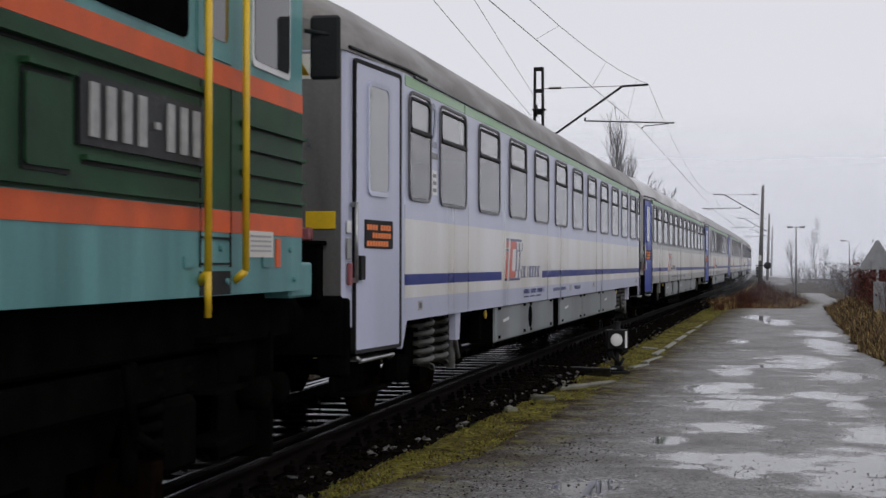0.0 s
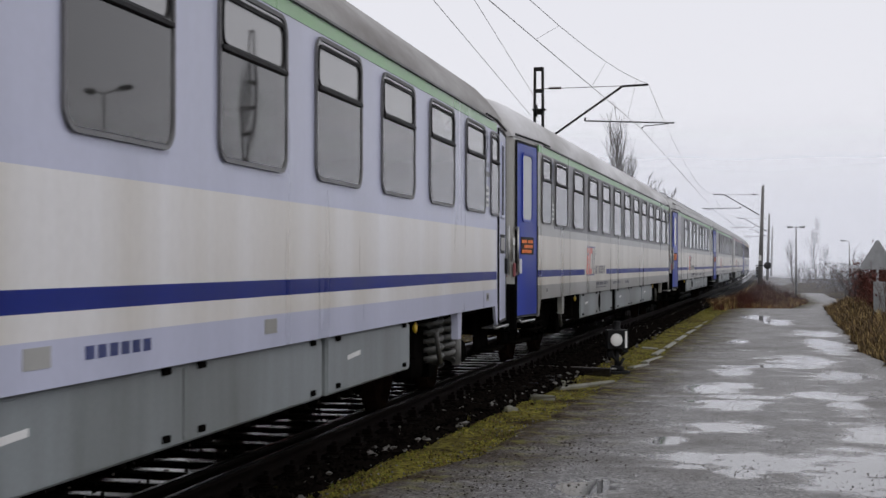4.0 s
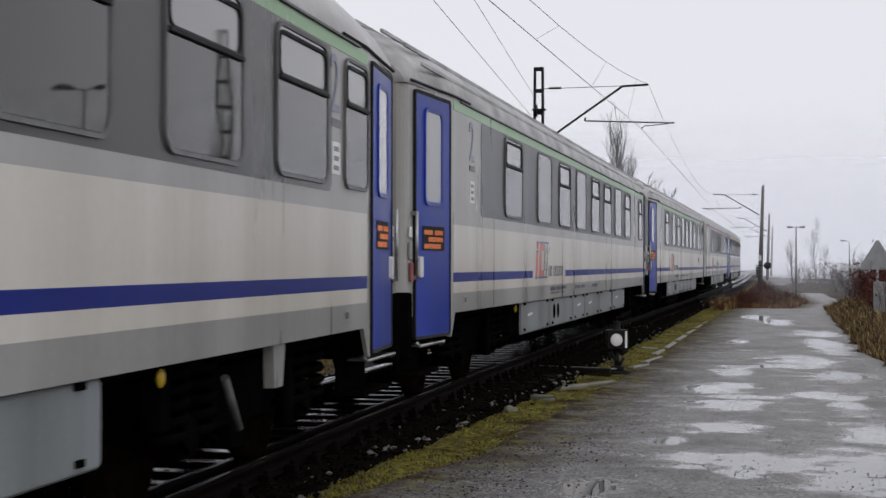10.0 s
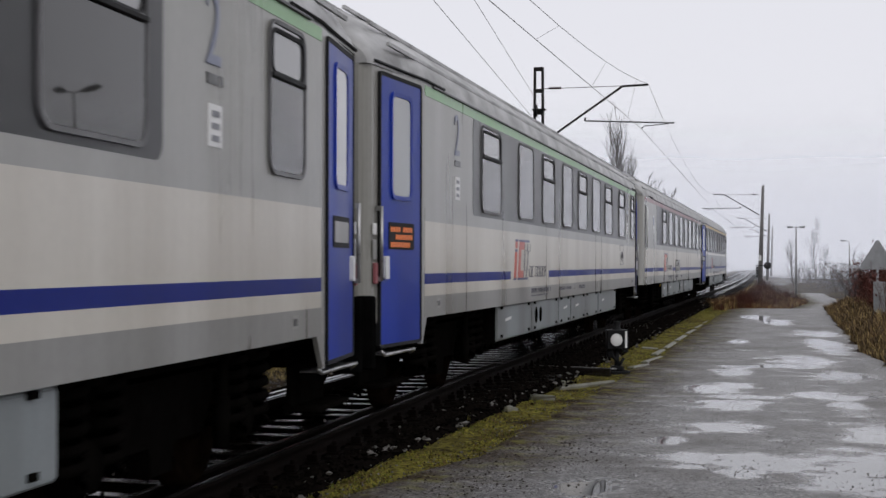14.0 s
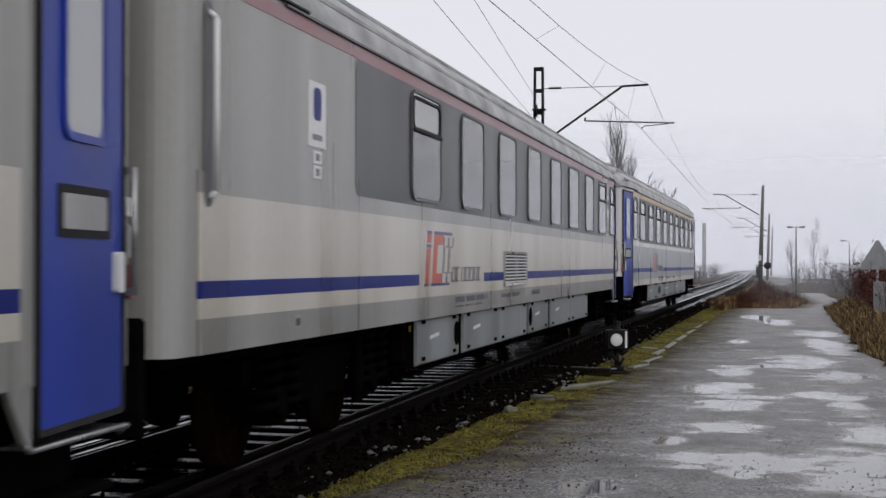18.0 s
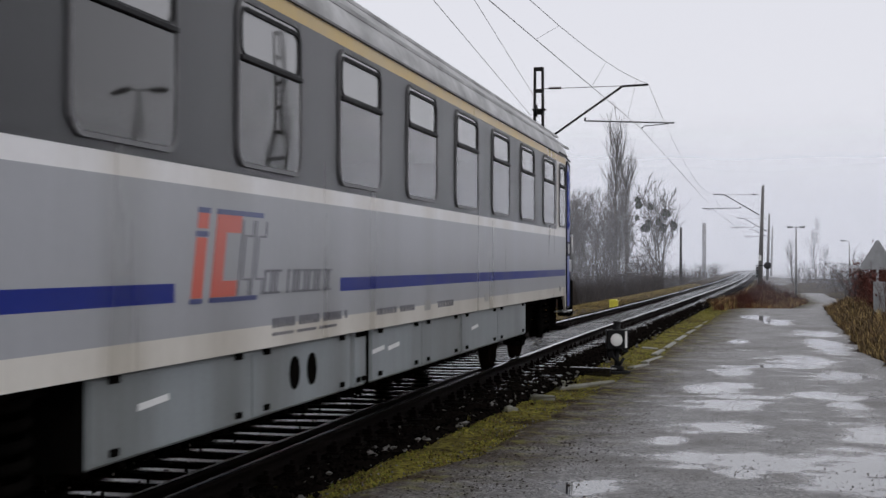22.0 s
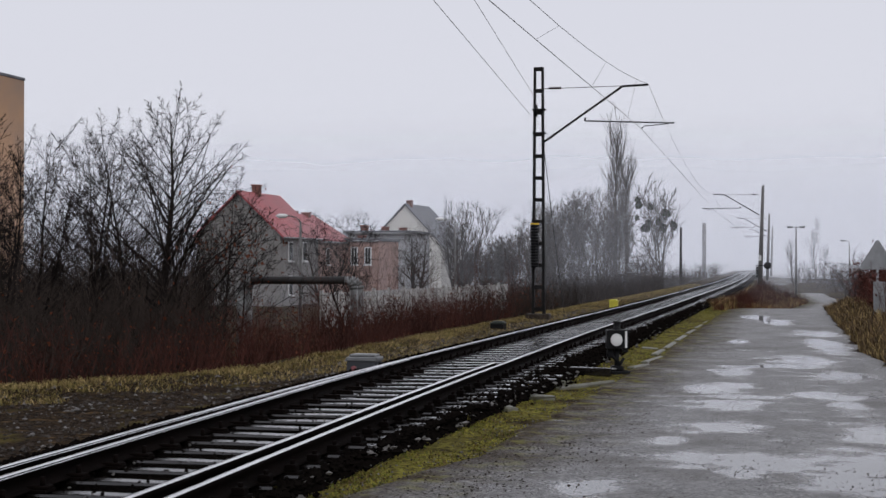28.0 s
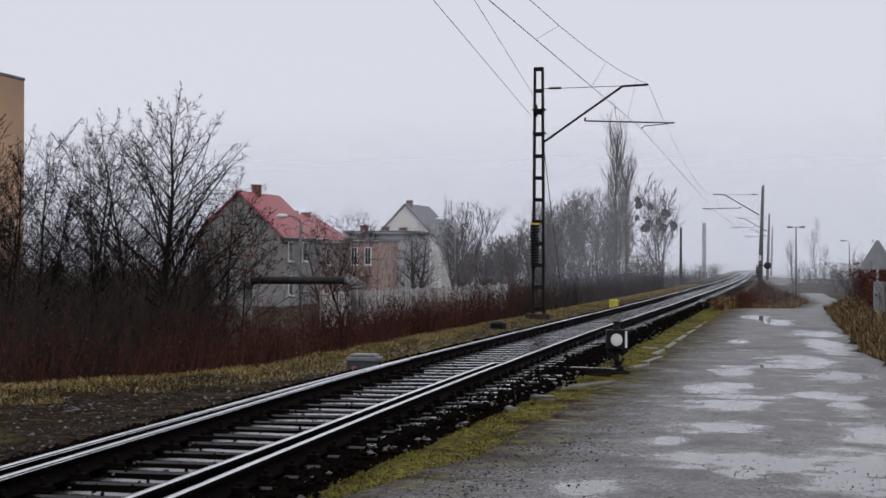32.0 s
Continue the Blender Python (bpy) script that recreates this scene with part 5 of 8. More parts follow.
    textline(bm, lg + 1.5, lg + 3.3, 1.06, 1.12, 22)
    textline(bm, lg + 1.5, lg + 3.0, 1.01, 1.03, 20)
    textline(bm, lg + 4.2, lg + 5.6, 1.05, 1.10, 12)
    textline(bm, lg + 6.6, lg + 7.4, 1.04, 1.10, 6)
    tagged(part("sill_lettering", bm, sp.get("sill_ink", "ink_grey"), c), kind="stuff")
    for y in (lg + 6.0, lg + 9.2):
        bm = bmesh.new()
        plate(bm, [(y + 0.25, 1.12), (y, 1.12), (y, 1.03), (y + 0.25, 1.03)], HALF, HALF + 0.006)
        part("data_plate", bm, "light_grey", c)
    for y in (-h + 2.1, h - 2.35):
        bm = bmesh.new()
        plate(bm, [(y + 0.15, 1.11), (y, 1.11), (y, 1.02), (y + 0.15, 1.02)], HALF, HALF + 0.008)
        sock = part("sill_socket", bm, "light_grey", c)
        bm = bmesh.new()
        plate(bm, [(y + 0.12, 1.09), (y + 0.03, 1.09), (y + 0.03, 1.04), (y + 0.12, 1.04)], HALF + 0.006, HALF + 0.011)
        part("socket_cover", bm, "mid_grey", sock)
    return c


# where each coach begins and ends along the train, from the first coach's window middle
ENDS = [(-13.03, 13.62), (13.95, 40.98), (41.45, 66.95), (67.40, 92.30), (92.65, 117.95), (118.60, 143.70)]
LEN = [b - a for a, b in ENDS]
ROWW = [(2.98 + 1.988 * i, 4.28 + 1.988 * i, "o") for i in range(11)]
WC = [(1.70, 2.58, "o")]
BOXES = [(6.22, 11.02), (11.75, 17.25), (17.40, 20.2)]
coaches = []
coaches.append(coach("lilac and white railway coach with green line, lilac doors", LEN[0], dict(
    base="lilac", roof="roof_dirty", skirt="lilac", low="white", mid="white", waist="lilac", line="green", door="lilac", lit=True, lit_rear=False, springs=True,
    windows=WC + ROWW + [(24.56, 25.2, "o")], boxes=BOXES, hatches=[(8.7, 0.3)], logo=6.58, klass=[2.64, 24.22], dark_frame=True, ink="ink", sill_ink="ink", end="end_lilac", brackets=True)))
coaches.append(coach("grey and cream railway coach, green line, blue doors", LEN[1], dict(
    base="light_grey", roof="roof_pale", skirt="skirt_grey", low="cream", mid="cream", waist="light_grey", line="green", door="door_blue", dark="mid_grey", dark_y=(2.85, 24.3),
    windows=WC + ROWW + [(24.66, 25.44, "o")], boxes=BOXES, hatches=[(8.7, 0.3)], logo=6.58, klass=[2.62, 24.3], end="end_olive", brackets=True, door_y=0.19, b0=1.42)))
W3 = [(4.55, 5.83, "o"), (7.12, 8.40, "f"), (9.22, 10.5, "o"), (11.25, 12.5, "f"), (13.3, 14.52, "o"), (15.25, 16.53, "o"), (17.27, 18.56, "f"), (19.28, 20.52, "o"), (22.6, 23.45, "o")]
coaches.append(coach("grey and cream ribbed-roof railway coach, dark band, blue doors", LEN[2], dict(
    base="light_grey", roof="roof_ribbed", ribs=True, skirt="skirt_grey", low="cream", mid="cream", waist="light_grey", line="green", door="door_blue", dark="dark_grey", dark_y=(3.06, 20.75),
    windows=W3, boxes=[(6.0, 11.1), (11.15, 12.68), (12.72, 17.0), (17.25, 19.6)], lit_rear=False, hatches=[(8.9, 0.22), (9.3, 0.22)], logo=6.88, klass=[2.42, 21.45], end="end_olive")))
W4 = [(4.36, 5.6, "o"), (6.88, 8.07, "f"), (8.9, 10.1, "o"), (10.98, 12.1, "f"), (12.87, 14.07, "o"), (14.87, 16.1, "f"), (16.9, 18.18, "o"), (19.55, 20.8, "o"), (22.2, 22.97, "o")]
coaches.append(coach("grey and cream railway coach with bicycle sign, blue doors", LEN[3], dict(
    base="light_grey", roof="roof_ribbed", ribs=True, skirt="skirt_grey", low="cream", mid="cream", waist="light_grey", line="green", door="door_blue", dark="mid_grey", dark_y=(3.9, 21.1),
    windows=W4, boxes=[(5.6, 10.8), (10.85, 12.2), (12.3, 16.02), (16.2, 19.3)], lit_rear=False, hatches=[(8.5, 0.22), (8.9, 0.22)], logo=6.46, klass=[2.95, 21.3], end="end_grey")))
W5 = [(5.50, 6.74, "o"), (7.75, 9.0, "f"), (10.0, 11.24, "f"), (12.2, 13.38, "f"), (14.39, 15.5, "f"), (16.48, 17.74, "f"), (18.72, 19.94, "f"), (20.86, 22.15, "o"), (22.90, 23.76, "o")]
coaches.append(coach("grey and cream dining coach with dark band and red line", LEN[4], dict(
    base="light_grey", roof="roof_ribbed", ribs=True, skirt="skirt_grey", low="cream", mid="cream", waist="light_grey", line="red", door="door_blue", dark="dark_grey", dark_y=(3.65, 22.1), door_front=False,
    lit=False, b0=0.36, windows=W5, boxes=[(5.9, 7.85), (8.08, 12.42), (12.6, 14.42), (14.65, 19.4)], hatches=[(7.6, 0.25), (12.6, 0.25)], logo=5.98, grille=(10.35, 12.05), end="end_olive")))
coaches.append(coach("silver-grey first class coach, yellow line, blue doors", LEN[5], dict(
    base="white", roof="roof_ribbed", ribs=True, skirt="cream", low="silver_grey", mid="silver_grey", waist="white", line="yellow", door="door_blue", lit=False, dark="dark_grey", dark_y=(2.85, 22.4),
    windows=[(1.55, 2.42, "o")] + [(3.10 + 2.2116 * i, 4.38 + 2.2116 * i, "o") for i in range(9)] + [(22.64, 23.48, "o")], boxes=[(5.64, 10.25), (10.36, 10.72), (10.9, 14.66), (14.75, 19.35)], hatches=[(8.7, 0.22), (9.1, 0.22)], logo=6.72, z_skirt=1.08, z_waist=1.88, end="end_olive")))

# small notices by the doors of the dining and the first class coach
for cc, ys in ((4, (22.40,)), (5, (2.55, 21.98))):
    for y in ys:
        for zz in (2.30, 2.17, 2.04):
            hh_ = LEN[cc] / 2
            bm = bmesh.new()
            plate(bm, [(y - hh_ + 0.22, zz + 0.10), (y - hh_, zz + 0.10), (y - hh_, zz), (y - hh_ + 0.22, zz)], HALF, HALF + 0.006)
            pc = part("pictogram_plate", bm, "bright_paint", coaches[cc])
            bm = bmesh.new()
            plate(bm, [(y - hh_ + 0.17, zz + 0.075), (y - hh_ + 0.05, zz + 0.075), (y - hh_ + 0.05, zz + 0.025), (y - hh_ + 0.17, zz + 0.025)], HALF + 0.005, HALF + 0.009)
            part("pictogram", bm, "ink_grey", pc)

# pictograms that only one coach carries
h, y0 = LEN[3] / 2, -0.62
bm = bmesh.new()
ring(bm, rrect(20.45 + y0 - h, 21.2 + y0 - h, 1.44, 1.86, 0.02), rrect(20.47 + y0 - h, 21.18 + y0 - h, 1.46, 1.84, 0.02), HALF, HALF + 0.006)
for yy in (20.67 + y0, 20.98 + y0):
    ring(bm, rrect(yy - 0.1 - h, yy + 0.1 - h, 1.50, 1.66, 0.075), rrect(yy - 0.08 - h, yy + 0.08 - h, 1.515, 1.645, 0.06), HALF, HALF + 0.006)
for a, b in (((20.67, 1.58), (20.78, 1.70)), ((20.78, 1.70), (20.93, 1.70)), ((20.93, 1.72), (20.98, 1.58)), ((20.78, 1.70), (20.84, 1.58))):
    tube(bm, (HALF + 0.003, a[0] + y0 - h, a[1]), (HALF + 0.003, b[0] + y0 - h, b[1]), 0.012, n=5)
part("bicycle_sign", bm, "ink_grey", coaches[3], "outlined bicycle pictogram")
h, y0 = LEN[4] / 2, -0.23
bm = bmesh.new()
plate(bm, [(3.06 + y0 - h, 2.74), (2.64 + y0 - h, 2.74), (2.64 + y0 - h, 2.28), (3.06 + y0 - h, 2.28)], HALF, HALF + 0.006)
sign5 = part("restaurant_sign", bm, "bright_paint", coaches[4], "white plate with a blue pictogram")
bm = bmesh.new()
plate(bm, rrect(2.76 + y0 - h, 2.94 + y0 - h, 2.47, 2.70, 0.05), HALF + 0.005, HALF + 0.009)
pict5 = part("blue_pictogram", bm, "blue", sign5)
rear5 = again(sign5, Matrix.Translation((0, 19.95, 0.06)), coaches[4], "restaurant_sign")
again(pict5, Matrix(), rear5, "blue_pictogram")
bm = bmesh.new()
plate(bm, [(2.96 + y0 - h, 2.37), (2.74 + y0 - h, 2.37), (2.74 + y0 - h, 2.33), (2.96 + y0 - h, 2.33)], HALF + 0.005, HALF + 0.009)
part("sign_line", bm, "ink_grey", sign5)
for k, zz in enumerate((2.165, 2.06)):
    bm = bmesh.new()
    plate(bm, [(2.96 + y0 - h, zz + 0.09), (2.76 + y0 - h, zz + 0.09), (2.76 + y0 - h, zz), (2.96 + y0 - h, zz)], HALF, HALF + 0.006)
    pc = part("pictogram_plate", bm, "bright_paint", coaches[4])
    bm = bmesh.new()
    plate(bm, [(2.90 + y0 - h, zz + 0.07), (2.82 + y0 - h, zz + 0.07), (2.82 + y0 - h, zz + 0.02), (2.90 + y0 - h, zz + 0.02)], HALF + 0.005, HALF + 0.009)
    part("pictogram", bm, "ink_grey", pc)
bm = bmesh.new()
plate(bm, rrect(0.44 - h, 0.57 - h, 1.78, 2.96, 0.05), HALF - 0.03, HALF + 0.004)
recess = part("rail_recess", bm, "frame_dark", coaches[4])
bm = bmesh.new()
polytube(bm, [(HALF, 0.52 - h, 1.83), (HALF + 0.045, 0.52 - h, 1.87), (HALF + 0.045, 0.52 - h, 2.86), (HALF, 0.52 - h, 2.90)], 0.018)
part("grab_rail", bm, "bright_paint", recess)
h = LEN[0] / 2

# signs on the first coach's end
bm = bmesh.new()
box(bm, 0.80, 1.08, -h - 0.012, -h - 0.006, 2.93, 3.13)
pl8 = part("warning_plate", bm, "cream", coaches[0], "cream plate with a yellow warning triangle")
bm = bmesh.new()
vs = [bm.verts.new(p) for p in ((0.86, -h - 0.016, 2.96), (1.03, -h - 0.016, 2.96), (0.945, -h - 0.016, 3.10))]
bm.faces.new(vs)
bmesh.ops.solidify(bm, geom=bm.faces[:], thickness=0.003)
part("warning_triangle", bm, "yellow_paint", pl8)
bm = bmesh.new()
box(bm, 1.0, 1.25, -h - 0.018, -h - 0.010, 1.73, 1.87, 0.003)
part("yellow_notice", bm, "yellow_paint", coaches[0])
# tail lamps and hoses on the first coach's end
for x in (-0.79, 0.79):
    bm = bmesh.new()
    lathe(bm, [(-h - 0.005, 0.15), (-h - 0.10, 0.15), (-h - 0.11, 0.13), (-h - 0.11, 0.01)], (x, 0, 1.80), 'y', 16)
    lamp_ = part("marker_lamp", bm, "rubber", coaches[0])
    bm = bmesh.new()
    lathe(bm, [(-h - 0.108, 0.07), (-h - 0.118, 0.05), (-h - 0.122, 0.01)], (x, 0, 1.80), 'y', 16)
    part("lamp_lens", bm, "plate", lamp_)
bm = bmesh.new()
box(bm, 0.88, 1.15, -h - 0.13, -h - 0.01, 1.16, 1.62, 0.012)
box(bm, 0.85, 1.18, -h - 0.15, -h - 0.01, 1.60, 1.635, 0.006)
socket = part("heating_socket", bm, "bellows", coaches[0], "black heating cable socket with a red cap")
bm = bmesh.new()
box(bm, 0.93, 1.07, -h - 0.12, -h - 0.02, 1.637, 1.74, 0.012)
part("socket_cap", bm, "red", socket)
bm = bmesh.new()
box(bm, -1.31, 1.31, -h - 0.035, -h - 0.011, 0.72, 1.20, 0.01)
part("headstock", bm, "bellows", coaches[0])
for x, d_ in ((0.34, 0.16), (-0.34, 0.16), (0.62, 0.10)):
    bm = bmesh.new()
    polytube(bm, [(x, -h - 0.02, 0.95), (x, -h - 0.12, 0.92), (x + 0.02, -h - 0.20, 0.7), (x + 0.04, -h - 0.22, 0.5), (x + 0.03, -h - 0.16, 0.38)], 0.028, 8)
    part("brake_hose", bm, "bellows", coaches[0])
ob = digit(coaches[0], "171A", 0, 0, 0.13, "ink_grey", 0.9)
ob.matrix_basis = Matrix(((0.7, 0, 0, 0.86), (0, 0, -1, -h - 0.012), (0, 1, 0, 2.36), (0, 0, 0, 1)))


# ---- the electric locomotive at the head ----
def locomotive(L):
    c = thing("electric_locomotive", "green and teal electric locomotive with orange lines and yellow handrails", "locomotive")
    h = L / 2
    W = 1.45

    def slab(name, mat_, y0, y1, z0, z1, x1=W + 0.003, parent=None, r=0.0):
        obs = []
        for sx in (1, -1):
            bm = bmesh.new()
            pts = rrect(y0, y1, z0, z1, r) if r else [(y1, z1), (y0, z1), (y0, z0), (y1, z0)]
            plate(bm, pts, W - 0.02, x1)
            if sx < 0:
                bmesh.ops.rotate(bm, verts=bm.verts, matrix=Matrix.Rotation(math.pi, 3, 'Z'))
            obs.append(part(name, bm, mat_, parent or c))
        return obs[0]
    # body shell with slightly raked ends
    bm = bmesh.new()
    secs = []
    for y, kx, top in ((-h, 0.86, 3.0), (-h + 0.14, 0.93, 3.35), (-h + 0.5, 1.0, 3.6), (h - 0.5, 1.0, 3.6), (h - 0.14, 0.93, 3.35), (h, 0.86, 3.0)):
        s = [(W * kx, y, 1.28), (W * kx, y, min(top, 3.3)), (W * kx * 0.93, y, min(top, 3.3) + 0.1), (W * kx * 0.7, y, top + 0.12), (0, y, top + 0.2)]
        secs.append(s + [(-x, yy, z) for x, yy, z in s[-2::-1]])
    rows = loft(bm, secs, smooth_on=False)
    bm.faces.new(rows[0])
    bm.faces.new(rows[-1][::-1])
    part("body", bm, "loco_teal", c)
    e = h - 0.5
    slab("green_panel", "loco_green", -e, e, 1.77, 2.47)
    slab("orange_line", "orange", -e, e, 1.64, 1.765, W + 0.005)
    slab("orange_line", "orange", -e, e, 2.475, 2.60, W + 0.005)
    for sy in (1, -1):
        for k in range(4):
            y0, y1 = sorted((sy * (h - 1.85), sy * (h - 0.5)))
            slab("panel_rib", "loco_green", y0, y1, 1.85 + 0.145 * k, 1.874 + 0.145 * k, W + 0.034)
            # black strip painting the shadow that falls below each rib
            slab("rib_groove", "rubber", y0, y1, 1.838 + 0.145 * k, 1.849 + 0.145 * k, W + 0.006)
        y0, y1 = sorted((sy * (h - 4.68), sy * (h - 4.24)))
        slab("flap_seal", "rubber", y0 - 0.02, y1 + 0.02, 1.85, 2.27, W + 0.010, r=0.02)
        slab("access_flap", "loco_green", y0, y1, 1.87, 2.25, W + 0.024, r=0.02)
        slab("flap_hood", "loco_green", y0 - 0.02, y1 + 0.03, 2.28, 2.305, W + 0.045)
        ya, yb = sorted((sy * (h - 2.44), sy * (h - 5.6)))
        slab("long_rib", "loco_green", ya, yb, 2.385, 2.415, W + 0.045)
        # the long rib's shadow, also as a black strip
        slab("rib_groove", "rubber", ya, yb, 2.365, 2.384, W + 0.008)
        slab("lower_rib", "loco_green", ya, yb, 1.79, 1.815, W + 0.035)
        ya, yb = sorted((sy * (h - 2.56), sy * (h - 4.10)))
        slab("plate_rib", "loco_green", ya, yb, 1.925, 1.95, W + 0.035)
        # black strip for the shadow under the plate rib
        slab("rib_groove", "rubber", ya, yb, 1.905, 1.923, W + 0.008)
        y0, y1 = sorted((sy * (h - 2.52), sy * (h - 4.17)))
        pl = slab("number_board", "plate", y0, y1, 1.99, 2.31, W + 0.03)
        n = 8
        for k in range(n):
            yy = y0 + 0.06 + (y1 - y0 - 0.12) * k / n
            bm = bmesh.new()
            if k == 4:
                plate(bm, [(yy + 0.12, 2.165), (yy + 0.05, 2.165), (yy + 0.05, 2.13), (yy + 0.12, 2.13)], W + 0.03, W + 0.042)
            else:
                plate(bm, [(yy + 0.125, 2.275), (yy + 0.03, 2.275), (yy + 0.03, 2.03), (yy + 0.125, 2.03)], W + 0.03, W + 0.042)
            part("board_bar", bm, "zinc_plain", pl)
        # cab door, side window and the handrails at the cab
        y0, y1 = sorted((sy * (h - 2.0), sy * (h - 2.6)))
        slab("cab_door", "loco_teal", y0, y1, 2.61, 3.30, W + 0.012, r=0.03)
        slab("cab_door_pane", "house_pane", y0 + 0.1, y1 - 0.1, 2.72, 3.22, W + 0.016, r=0.06)
        y0, y1 = sorted((sy * (h - 0.85), sy * (h - 1.6)))
        slab("cab_window_frame", "bright_paint", y0 - 0.03, y1 + 0.03, 2.66, 3.27, W + 0.012, r=0.05)
        slab("cab_window", "house_pane", y0, y1, 2.70, 3.23, W + 0.016, r=0.05)
        for dy in (1.94, 2.6):
            bm = bmesh.new()
            polytube(bm, [(W, sy * (h - dy), 3.3), (W + 0.07, sy * (h - dy), 3.27), (W + 0.07, sy * (h - dy), 1.42), (W, sy * (h - dy + 0.06 * (1 if dy > 2.2 else 0)), 1.36)], 0.022, 8)
            if dy > 2.2:
                tube(bm, (W + 0.07, sy * (h - dy), 1.42), (W + 0.07, sy * (h - dy), 1.17), 0.02, n=8)
            part("handrail", bm, "yellow_paint", c)
        bm = bmesh.new()
        polytube(bm, [(W, sy * (h - 0.45), 3.05), (W + 0.2, sy * (h - 0.40), 3.02)], 0.015, 6)
        ya, yb = sorted((sy * (h - 0.36), sy * (h - 0.42)))
        box(bm, W + 0.03, W + 0.24, ya, yb, 2.72, 3.16, 0.02)
        part("wing_mirror", bm, "plate", c)
        y0, y1 = sorted((sy * (h - 2.02), sy * (h - 2.54)))
        # flat black plate painting the shaded hollow of the step, no real recess
        slab("step_recess", "rubber", y0, y1, 1.285, 1.42, W + 0.006)
        slab("door_sill_line", "rubber", y0, y1, 1.60, 1.612, W + 0.012)
        slab("door_sill_line", "rubber", y0, y1, 1.455, 1.467, W + 0.012)
        for ye in (y0 - 0.005, y1 - 0.005):
            slab("door_gap", "rubber", ye, ye + 0.014, 1.44, 2.47, W + 0.007)
        y0, y1 = sorted((sy * (h - 1.20), sy * (h - 1.72)))
        slab("data_plate", "cream", y0, y1, 1.50, 1.66, W + 0.012)
        bm = bmesh.new()
        for k in range(4):
            plate(bm, [(y1 - 0.05, 1.635 - 0.03 * k), (y0 + 0.06, 1.635 - 0.03 * k), (y0 + 0.06, 1.623 - 0.03 * k), (y1 - 0.05, 1.623 - 0.03 * k)], W + 0.01, W + 0.015)
        part("data_rows", bm, "skirt_grey", c)
        y0, y1 = sorted((sy * (h - 1.02), sy * (h - 1.12)))
        slab("orange_mark", "orange", y0, y1, 1.44, 1.62, W + 0.008)
        slab("vent_window", "bellows", *sorted((sy * (h - 4.6), sy * (h - 2.75))), 2.66, 3.28, W + 0.012, r=0.06)
    slab("vent_window", "bellows", -2.2, 2.2, 2.66, 3.28, W + 0.012, r=0.06)
    bm = bmesh.new()
    for y in (-e + 0.3, -e + 1.7, -2, 0.0, 2, e - 1.7, e - 0.3):
        tube(bm, (W - 0.01, y, 1.55), (W + 0.02, y, 1.55), 0.02, n=8)
        tube(bm, (W - 0.01, y + 0.1, 1.36), (W + 0.02, y + 0.1, 1.36), 0.018, n=8)
        box(bm, W, W + 0.012, y - 0.6, y - 0.42, 1.44, 1.50)
    part("body_fitting", bm, "loco_teal", c)
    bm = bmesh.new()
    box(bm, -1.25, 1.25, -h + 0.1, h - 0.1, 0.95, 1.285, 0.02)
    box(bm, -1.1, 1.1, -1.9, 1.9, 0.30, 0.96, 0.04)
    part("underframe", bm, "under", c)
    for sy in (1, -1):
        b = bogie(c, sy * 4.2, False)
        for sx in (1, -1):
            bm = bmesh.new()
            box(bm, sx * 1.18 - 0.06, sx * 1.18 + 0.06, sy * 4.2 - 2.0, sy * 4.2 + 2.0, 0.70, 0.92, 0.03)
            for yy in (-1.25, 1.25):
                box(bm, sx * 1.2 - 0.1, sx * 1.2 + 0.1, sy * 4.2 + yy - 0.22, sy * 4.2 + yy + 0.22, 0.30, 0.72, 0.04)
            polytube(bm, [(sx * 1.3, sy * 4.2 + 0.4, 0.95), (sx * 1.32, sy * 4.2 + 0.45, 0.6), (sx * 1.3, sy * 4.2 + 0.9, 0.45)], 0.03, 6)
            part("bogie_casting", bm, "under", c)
        for sx in (1, -1):
            for yy in (0.45, 0.85):
                bm = bmesh.new()
                lathe(bm, [(sx * 1.16, 0.02), (sx * 1.16, 0.11), (sx * 1.34, 0.11), (sx * 1.36, 0.08), (sx * 1.36, 0.01)], (0, sy * 4.2 + sy * (2.2 + yy), 0.62), 'x', 14)
                part("brake_cylinder", bm, "under", c)
        bm = bmesh.new()
        for sx in (1, -1):
            ya, yb = sorted((sy * (h - 2.9), sy * (h - 2.75)))
            box(bm, sx * 1.0, sx * 1.33, ya, yb, 0.16, 0.42, 0.01)
        part("sand_pipe_guard", bm, "rust_dark", c)
        for k in range(3):
            for sx in (1, -1):
                bm = bmesh.new()
                ya, yb = sorted((sy * (h - 2.05), sy * (h - 1.45)))
                box(bm, sx * 1.15, sx * 1.38, ya, yb, 0.40 + 0.3 * k, 0.43 + 0.3 * k)
                part("footstep", bm, "under", c)
        for x in (-0.87, 0.87):
            bm = bmesh.new()
            d = sy * (h - 0.02)
            lathe(bm, [(d, 0.13), (d + sy * 0.3, 0.11), (d + sy * 0.46, 0.075), (d + sy * 0.47, 0.24), (d + sy * 0.52, 0.24), (d + sy * 0.53, 0.01)], (x, 0, 1.04), 'y', 18)
            part("buffer", bm, "under", c)
        bm = bmesh.new()
        ya, yb = sorted((sy * (h - 0.7), sy * (h - 0.16)))
        box(bm, -1.43, 1.43, ya, yb, 1.23, 1.47, 0.015)
        part("buffer_beam", bm, "loco_teal", c)
        bm = bmesh.new()
        ya, yb = sorted((sy * (h - 0.62), sy * (h - 0.58)))
        box(bm, -1.28, 1.28, ya, yb, 0.16, 1.0, 0.01)
        for sx in (1, -1):
            ya, yb = sorted((sy * (h - 1.4), sy * (h - 0.6)))
